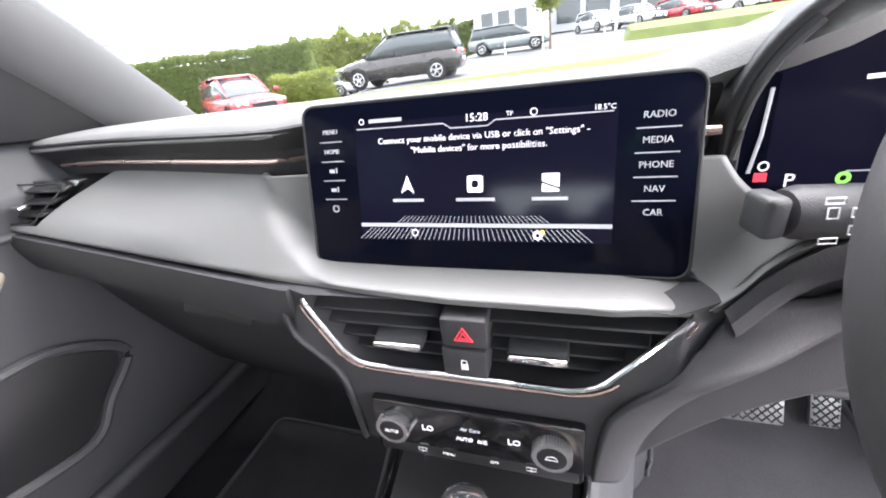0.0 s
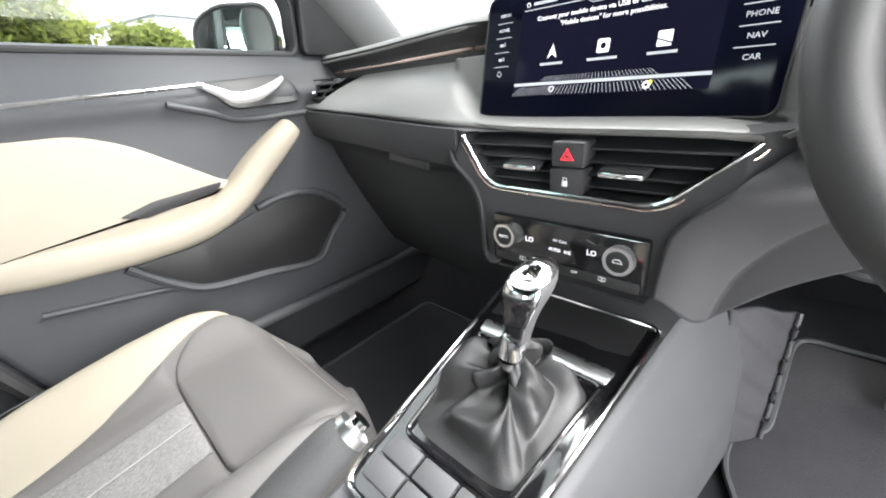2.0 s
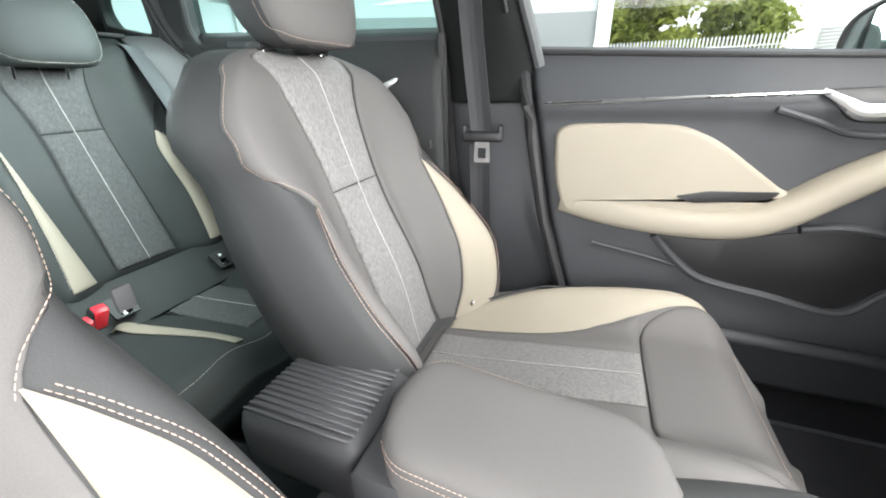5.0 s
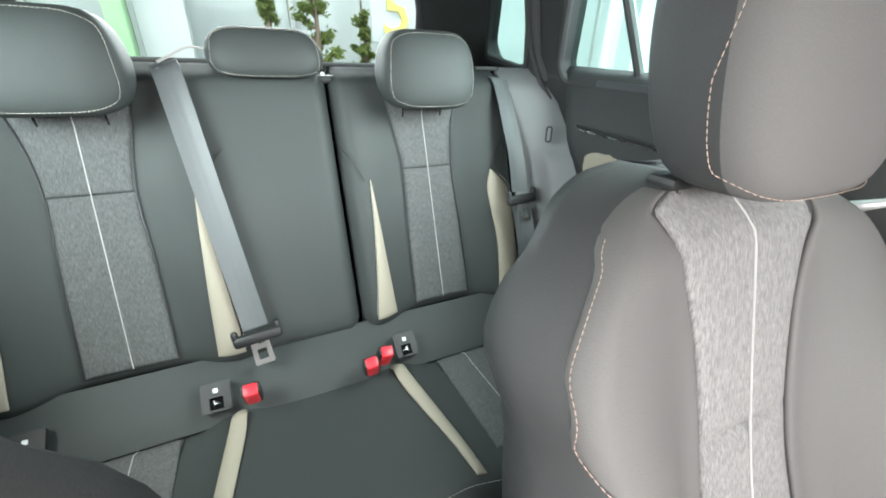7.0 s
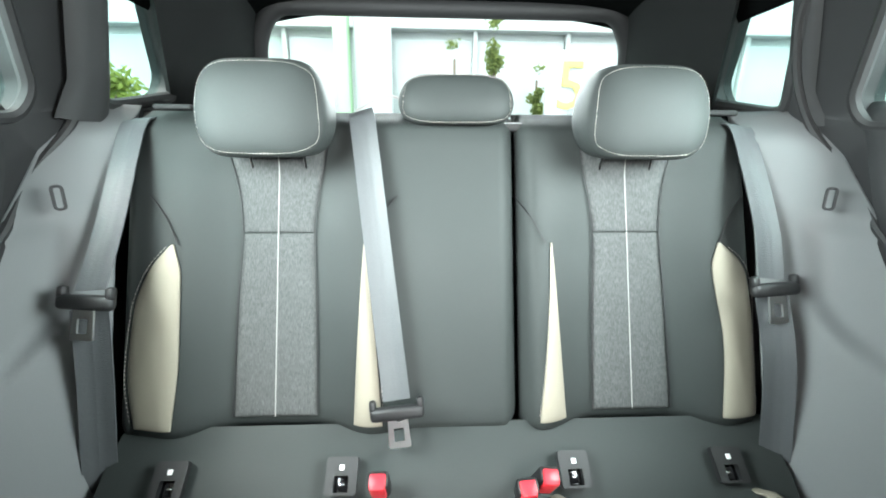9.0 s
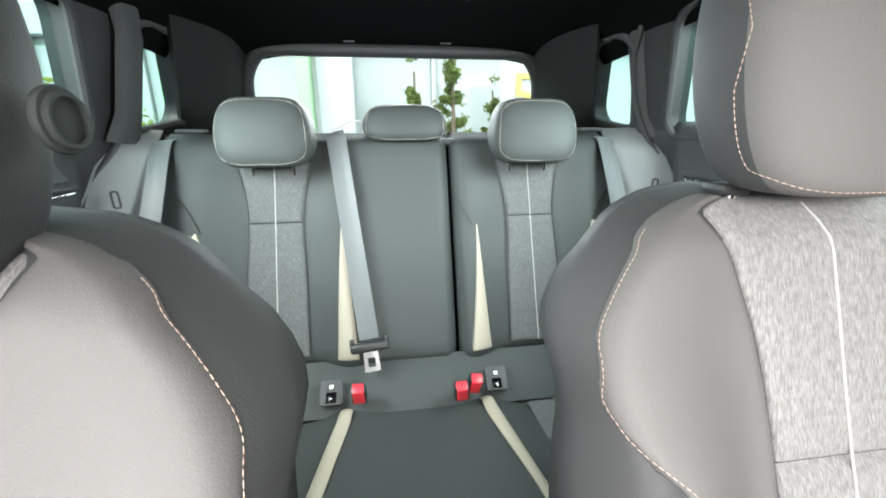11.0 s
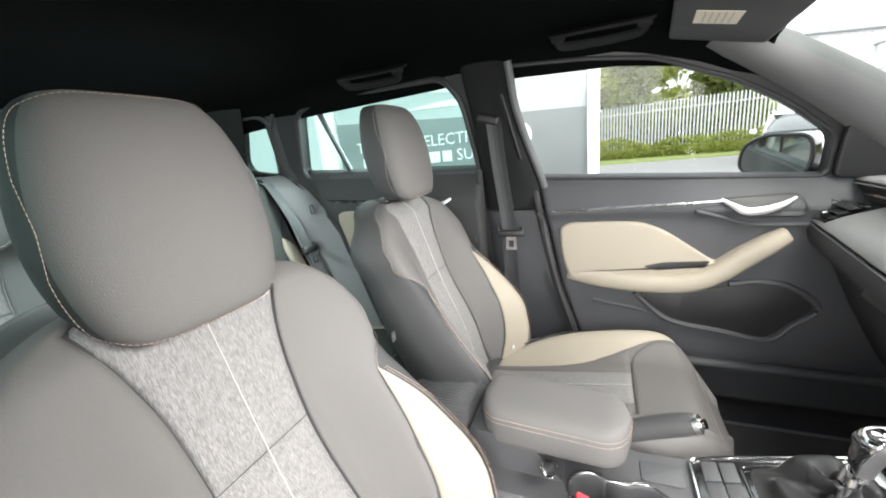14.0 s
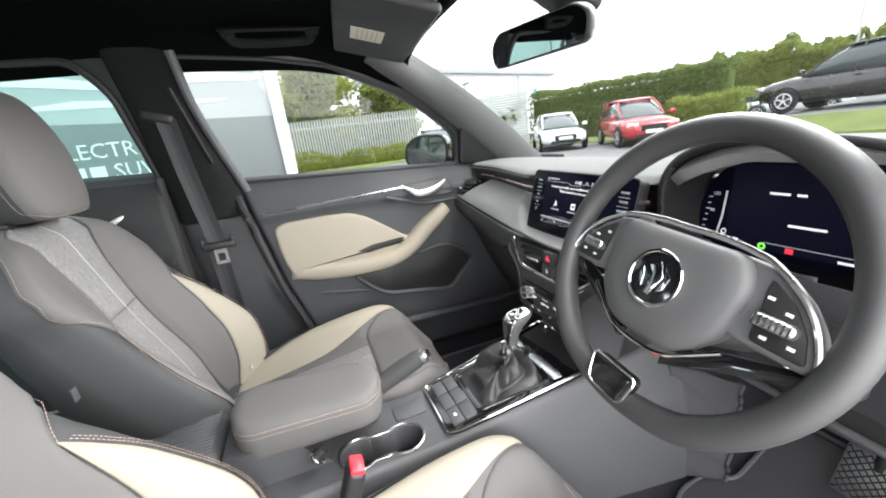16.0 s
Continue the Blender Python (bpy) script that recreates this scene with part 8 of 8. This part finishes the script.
def shed():
    """White clad unit behind the fence, with roof edge, gutter, pipe and sign."""
    b = thing("building", (-42, 17, 0), "white clad industrial building with grey roof edge", "building")
    M = pose(-43.5, 17.0, 0, 0, 0, 22)
    part("wall", rbox(14, 24, 6.4, 0.02, 1, M @ pose(0, 0, 3.2)), M_CLAD, b)
    for i in range(48):
        part("rib", rbox(0.06, 0.05, 6.3, 0.0, 1, M @ pose(7.02, -11.8 + 0.5 * i, 3.15)), M_CLAD, b)
    part("roof", rbox(14.6, 24.6, 0.45, 0.05, 1, M @ pose(0, 0, 6.6)), M_GREYCLAD, b)
    part("downpipe", tube([M @ Vector((7.1, 5.0, 6.2)), M @ Vector((7.1, 5.0, 0.2))], 0.07, 8), M_GREYCLAD, b)
    part("sign", rbox(0.04, 0.75, 1.2, 0.01, 1, M @ pose(7.1, 8.2, 4.3)), mat("blue sign", (0.08, 0.3, 0.42), 0.5), b, "small blue sign")
    part("vent", rbox(0.2, 0.6, 0.3, 0.02, 1, M @ pose(7.1, 9.6, 3.6)), M_GREYCLAD, b)


shed()


def upper_building():
    b = thing("building", (6, 46, rise(6, 46)), "pale showroom building with dark windows on the upper car park", "building")
    z = rise(4, 46)
    part("wall", rbox_at(-5.0, 44, z + 2.2, 6.5, 8, 4.4, 0.03, 1), M_CLAD, b)
    part("roof", rbox_at(-5.0, 44, z + 4.5, 7.0, 8.6, 0.3, 0.05, 1), M_GREYCLAD, b)
    for i in range(3):
        w = part("window", rbox_at(-7.0 + 1.5 * i, 39.97, z + 1.5, 1.1, 0.08, 1.5, 0.01, 1), M_CARGLASS, b)
        part("window_frame", tube([(-7.0 + 1.5 * i + dx, 39.93, z + 1.5 + dz) for dx, dz in ((-0.55, -0.75), (0.55, -0.75), (0.55, 0.75), (-0.55, 0.75))], 0.04, 5, True), M_GREYCLAD, w)
    part("wing", rbox_at(12, 50, z + 2.4, 28, 8, 4.6, 0.03, 1), M_GREYCLAD, b)
    part("wing_roof", rbox_at(12, 50, z + 4.9, 29, 9, 0.4, 0.05, 1), M_CLAD, b)
    for i in range(10):
        part("window", rbox_at(0 + 2.7 * i, 45.96, z + 1.9, 2.2, 0.08, 2.2, 0.01, 1), M_CARGLASS, b)


upper_building()


def lamp_post(x, y, h):
    z = rise(x, y)
    p = thing("street_lamp", (x, y, z), "slim grey lamp post", "lamp post", "lamp posts")
    part("column", tube([(x, y, z), (x, y, z + h)], 0.06, 10, radii=[0.08, 0.05]), M_FENCE, p)
    part("head", rbox_at(x + 0.3, y, z + h, 0.7, 0.2, 0.1, 0.04, 2), M_FENCE, p)


lamp_post(-13.5, 31, 6.0)
lamp_post(-19.8, 9.2, 3.6)
lamp_post(2.4, 24.5, 6.5)


def car_model(x, y, heading, paint, label, L=4.35, W=1.80, H=1.60, suv=True, estate=False):
    """A parked car: body, glasshouse, roof, wheels, lamps, grille and plate. heading: degrees, 0 along y."""
    z0 = rise(x, y)
    car = thing("car", (x, y, z0), label, "car", "parked cars")
    M = Matrix.Translation((x, y, z0)) @ pose(0, 0, 0, 0, 0, heading)
    belt = 0.60 * H
    hood_z = 0.60 * H if suv else 0.56 * H

    def ring_at(yy, w, lo, hi, e=0.5):
        row = []
        for j in range(24):
            a = 2 * math.pi * j / 24
            c, s = math.cos(a), math.sin(a)
            row.append(M @ Vector((w * math.copysign(abs(c) ** e, c), yy, (lo + hi) / 2 + (hi - lo) / 2 * math.copysign(abs(s) ** e, s))))
        return row
    h = L / 2
    st = [(-h, 0.62 * W / 2, 0.42, 0.80 * belt), (-h + 0.05, 0.84 * W / 2, 0.32, 0.93 * belt), (-h + 0.25, 0.96 * W / 2, 0.26, belt), (-h + 0.9, W / 2, 0.22, belt), (0.0, W / 2, 0.22, belt * 0.99), (h - 1.35, W / 2, 0.22, belt * 0.98), (h - 0.9, 0.985 * W / 2, 0.22, hood_z * 0.985), (h - 0.35, 0.94 * W / 2, 0.25, hood_z * 0.90), (h - 0.08, 0.82 * W / 2, 0.30, hood_z * 0.80), (h, 0.62 * W / 2, 0.36, hood_z * 0.70)]
    part("body", loft([ring_at(*s, 0.52) for s in st]), paint, car, angle=50)
    # glasshouse
    rear_top = -h + (0.35 if estate or suv else 0.75)
    front_top = h - 2.05
    gl = [(-h + 0.10, 0.80 * W / 2, belt - 0.05, belt + 0.02), (rear_top, 0.78 * W / 2, belt - 0.25, H - 0.06), (-0.2, 0.80 * W / 2, belt - 0.25, H - 0.02), (front_top, 0.78 * W / 2, belt - 0.25, H - 0.05), (h - 1.12, 0.80 * W / 2, belt - 0.06, belt + 0.01)]
    part("glasshouse", loft([ring_at(*s, 0.62) for s in gl]), M_CARGLASS, car, "dark glass", angle=50)
    rf = [(rear_top - 0.12, 0.58 * W / 2, H - 0.10, H - 0.05), (rear_top + 0.1, 0.66 * W / 2, H - 0.10, H - 0.015), (-0.2, 0.68 * W / 2, H - 0.08, H), (front_top - 0.1, 0.66 * W / 2, H - 0.09, H - 0.02), (front_top + 0.08, 0.58 * W / 2, H - 0.10, H - 0.055)]
    part("roof", loft([ring_at(*s, 0.55) for s in rf]), paint, car, angle=50)
    for s in (-1, 1):
        k = 0.78 * W / 2
        for y0, y1 in ((h - 1.15, front_top), (0.05, -0.05), (-h + 0.95, -h + 0.85), (-h + 0.16, rear_top)):
            part("pillar", tube([M @ Vector((s * (k - 0.005), y0, belt - 0.04)), M @ Vector((s * (k - 0.03), (y0 + y1) / 2, (belt + H) / 2 - 0.03)), M @ Vector((s * (k - 0.115), y1, H - 0.06))], 0.028, 6), paint, car)
        for yy in (-h + 0.85, h - 0.85):
            wm = M @ Matrix.Translation((s * (W / 2 - 0.10), yy, 0.33)) @ pose(0, 0, 0, 0, 90 * s, 0)
            wh = part("wheel", moved(disc(0.33, 0.13, 28, 0.03), wm @ Matrix.Translation((0, 0, -0.01))), M_TYRE, car)
            part("rim", moved(join(ring(0.19, 0.225, 0.02, 24), disc(0.06, 0.02, 16), *[rbox_at(0.13 * math.cos(a), 0.13 * math.sin(a), 0.008, 0.18, 0.045, 0.018, 0.006, 1, rz=math.degrees(a)) for a in (i * 2 * math.pi / 5 for i in range(5))]), wm @ Matrix.Translation((0, 0, 0.115))), M_ALLOY, wh, "silver alloy rim")
            part("arch", moved(ring(0.34, 0.385, 0.04, 28), M @ Matrix.Translation((s * (W / 2 - 0.02), yy, 0.34)) @ pose(0, 0, 0, 0, 90 * s, 0)), M_TYRE, car)
        part("headlight", moved(rbox(0.36, 0.10, 0.13, 0.04, 2), M @ pose(s * 0.62 * W / 2 * 1.12, h - 0.12, hood_z * 0.74, 0, 0, -s * 28)), M_LAMP, car)
        part("tail_lamp", moved(rbox(0.34, 0.08, 0.13, 0.03, 2), M @ pose(s * 0.66 * W / 2, -h + 0.07, 0.84 * belt, 0, 0, s * 20)), M_TAIL, car)
        part("door_mirror", moved(rbox(0.20, 0.12, 0.14, 0.05, 2), M @ pose(s * (W / 2 + 0.07), h - 1.25, belt + 0.06)), paint, car)
        for yy in (0.05, -0.95):
            part("door_handle", moved(rbox(0.02, 0.16, 0.025, 0.008, 1), M @ pose(s * (W / 2 + 0.002), yy - 0.15, belt - 0.17)), M_TYRE, car)
    part("grille", moved(rbox(0.80, 0.06, 0.20, 0.05, 2), M @ pose(0, h - 0.015, hood_z * 0.62)), M_TYRE, car)
    part("lower_grille", moved(rbox(1.10, 0.06, 0.12, 0.04, 2), M @ pose(0, h - 0.02, 0.36)), M_TYRE, car)
    part("number_plate", moved(rbox(0.52, 0.02, 0.11, 0.008, 1), M @ pose(0, h + 0.025, 0.49)), M_PLATE, car, "pale number plate")
    part("number_plate", moved(rbox(0.52, 0.02, 0.11, 0.008, 1), M @ pose(0, -h - 0.01, 0.62)), M_PLATE, car, "pale number plate")
    return car


def paint(name, c, metal=0.3):
    return mat(name, c, 0.25, metal=metal, vary=0.04, coat=0.8, rvar=0.04)


P_RED, P_WHITE, P_BLACK = paint("red car paint", (0.45, 0.02, 0.03), 0.1), paint("white car paint", (0.74, 0.75, 0.76), 0), paint("dark brown car paint", (0.035, 0.03, 0.03), 0.3)
P_GREY, P_BLUE = paint("grey green car paint", (0.22, 0.25, 0.25), 0.3), paint("pale blue car paint", (0.25, 0.42, 0.55), 0.2)
car_model(-10.9, 11.95, -120, P_RED, "bright red parked sport utility car facing the camera", H=1.62)
car_model(-13.8, 10.65, -118, P_WHITE, "white parked hatchback with black grille", H=1.47, suv=False)
car_model(-17.0, 8.6, -118, P_BLUE, "pale blue parked hatchback", H=1.47, suv=False)
car_model(-15.4, 5.6, -112, P_WHITE, "white parked car seen beyond the door mirror", H=1.5, suv=False)
car_model(-5.9, 15.2, 94, P_BLACK, "dark brown parked large sport utility car seen from the side", L=4.7, W=1.88, H=1.68)
car_model(-3.2, 25.6, -88, P_GREY, "grey green parked estate car seen from the side", L=4.7, H=1.47, suv=False, estate=True)
car_model(-14.6, 24, -60, P_BLACK, "dark parked car beyond the bush")
car_model(-12.2, 23.5, -60, P_WHITE, "white parked car beyond the bush", H=1.5)
for i, p in enumerate((P_WHITE, P_WHITE, P_RED, P_WHITE, P_RED)):
    car_model(2.2 + 2.7 * i, 36.5 - 0.8 * i, -150, p, ("bright red" if p is P_RED else "white") + " parked car on the upper car park", H=1.5, suv=i % 2 == 0)


def barrier(x, y):
    z = rise(x, y) + (0.1 if y > 20 else 0)
    b = thing("barrier", (x, y, z), "white tubular hoop barrier", "barrier", "hoop barriers")
    part("hoop", tube(spline([(x - 0.9, y, z), (x - 0.9, y, z + 0.55), (x - 0.75, y, z + 0.72), (x + 0.75, y, z + 0.72), (x + 0.9, y, z + 0.55), (x + 0.9, y, z)], 4), 0.04, 8), M_POSTW, b)


barrier(-2.0, 21.5)
barrier(3.2, 30.5)


# ---- showroom window with the printed banner beside the car ----
BX = -3.06
ban = thing("banner", (BX, -1.5, 0.2), "large grey printed window banner with white lettering", "banner")
M_BANNER = mat("grey printed vinyl", (0.22, 0.235, 0.24), 0.35, vary=0.25, scale=0.9, stretch=(1, 0.5, 2.5))
M_BANNERT = mat("pale printed sky", (0.42, 0.44, 0.45), 0.35, vary=0.3, scale=0.8, stretch=(1, 0.4, 3))
part("sheet", plate([(-2.80, 0.25), (-0.19, 0.25), (-0.19, 1.52), (-1.2, 1.56), (-2.80, 1.66)], lambda y, z, q: (BX - 0.03 + q, y, z), 0.03), M_BANNER, ban)
part("sky_band", plate([(-0.19, 1.52), (-1.2, 1.56), (-2.80, 1.66), (-2.80, 3.0), (-0.19, 3.0)][::-1], lambda y, z, q: (BX - 0.03 + q, y, z), 0.03), M_BANNERT, ban, "pale printed sky")
for y0, z0, y1, z1, t in ((-2.6, 1.95, -1.3, 1.80, 0.03), (-2.3, 2.08, -1.0, 1.98, 0.05), (-1.1, 1.84, -0.3, 1.80, 0.03), (-2.0, 1.70, -0.6, 1.66, 0.02)):
    part("printed_streak", plate([(y0, z0), (y1, z1), (y1 + 0.1, z1 + t), (y0 + 0.5, z0 + t * 2)], lambda y, z, q: (BX + 0.001 + q, y, z), 0.002), M_POSTW, ban, "white printed streak")
for y, w in ((-0.135, 0.10), (-2.93, 0.24), (-3.35, 0.10)):
    part("frame_post", rbox_at(BX, y, 1.6, 0.10, w, 3.2, 0.01, 1), M_POSTW, ban, "white frame post")
part("frame_rail", rbox_at(BX, -1.5, 0.2, 0.10, 2.7, 0.16, 0.01, 1), M_POSTW, ban, "white frame rail")
TB = lambda y, z: plane_frame((BX + 0.004, y, z), (0, 1, 0), (0, 0, 1))
lettering("THE FULLY ELECTRIC", 0.158, TB(-1.82, 1.375), M_POSTW, "slogan_text", ban, "white slogan lettering")
lettering("SUV", 0.158, TB(-1.27, 1.215), M_POSTW, "slogan_text", ban, "white slogan lettering")
for y, w in ((-2.27, 0.48), (-1.80, 0.42), (-1.51, 0.10)):
    part("name_bar", rbox(w, 0.105, 0.003, 0, 1, TB(y, 1.215)), M_POSTW, ban, "plain white bar")
part("divider", rbox(0.02, 0.32, 0.003, 0, 1, TB(-1.02, 1.30)), M_POSTW, ban)
part("round_mark", moved(ring(0.055, 0.12, 0.003, 30), TB(-0.78, 1.34)), M_POSTW, ban, "plain white round mark")
part("name_bar", rbox(0.24, 0.05, 0.003, 0, 1, TB(-0.78, 1.17)), M_POSTW, ban, "plain white bar")
part("rule", rbox(1.45, 0.012, 0.003, 0, 1, TB(-1.8, 1.075)), M_POSTW, ban)
part("small_text", rbox(0.9, 0.03, 0.003, 0, 1, TB(-1.65, 1.035)), M_POSTW, ban, "small line of unreadable text")

# ---- showroom front behind the car ----
show = thing("building", (0, -9.5, 0), "pale glazed showroom front behind the car", "building")
M_SHOWGLASS = mat("pale shop window", (0.46, 0.49, 0.50), 0.08, vary=0.12, scale=0.6, rvar=0.02, coat=0.5)
M_SHOWWALL = mat("pale grey showroom cladding", (0.52, 0.54, 0.55), 0.55, vary=0.08, scale=0.7)
part("wall", rbox_at(0, -10.4, 2.6, 26, 0.5, 5.2, 0.02, 1), M_SHOWWALL, show)
for i in range(9):
    part("window_pane", rbox_at(-8.4 + 2.1 * i, -10.1, 1.75, 1.98, 0.06, 3.1, 0.01, 1), M_SHOWGLASS, show)
    part("mullion", rbox_at(-9.45 + 2.1 * i, -10.05, 1.8, 0.10, 0.16, 3.4, 0.01, 1), M_FENCE, show)
part("fascia", rbox_at(0, -10.0, 3.75, 22, 0.3, 0.6, 0.02, 1), M_SHOWWALL, show)
part("green_column", rbox_at(1.75, -9.2, 1.9, 0.28, 0.42, 3.8, 0.03, 2), M_GREENP, show, "bright green column")
part("white_column", rbox_at(1.15, -9.4, 1.9, 0.75, 0.3, 3.8, 0.02, 1), M_SHOWWALL, show, "broad white column")
tree(-0.45, -8.6, 3.1, 0.50, 0.4, 4500, 21, "slim clipped conifer before the showroom", M_LEAF, True, 0.05)
tree(-1.25, -8.6, 3.5, 0.6, 0.4, 5500, 22, "slim clipped conifer before the showroom", M_LEAF, True, 0.05)
tree(-2.35, -9.3, 2.8, 0.5, 0.4, 4000, 23, "slim clipped conifer before the showroom", M_LEAF, True, 0.05)
sign = thing("number_sign", (-2.75, -8.4, 1.5), "large yellow number sign before the showroom", "sign")
part("board", rbox_at(-2.75, -8.45, 2.2, 1.0, 0.05, 1.2, 0.02, 1), M_SHOWGLASS, sign)
lettering("5", 1.25, plane_frame((-2.75, -8.40, 2.12), (-1, 0, 0), (0, 0, 1)) @ pose(0, 0, 0), M_YELLOW, "figure_text", sign, "large yellow figure five", depth=0.02)
part("leg", tube([(-2.75, -8.45, 0), (-2.75, -8.45, 1.7)], 0.04, 8), M_FENCE, sign)
side = thing("green_panel", (3.90, -8.4, 0), "narrow bright green display column beside the showroom", "panel")
part("panel", rbox_at(3.90, -8.4, 1.9, 0.46, 0.12, 3.8, 0.02, 1), mat("bright green panel", (0.10, 0.55, 0.08), 0.5, vary=0.05), side)
tree(4.7, -6.6, 2.1, 0.95, 0.6, 3500, 24, "leafy bright green bush at the edge of the bay", M_LEAF3, size=0.08)
car_model(8.5, -4.0, 90, P_WHITE, "white parked car across the bay", H=1.5)
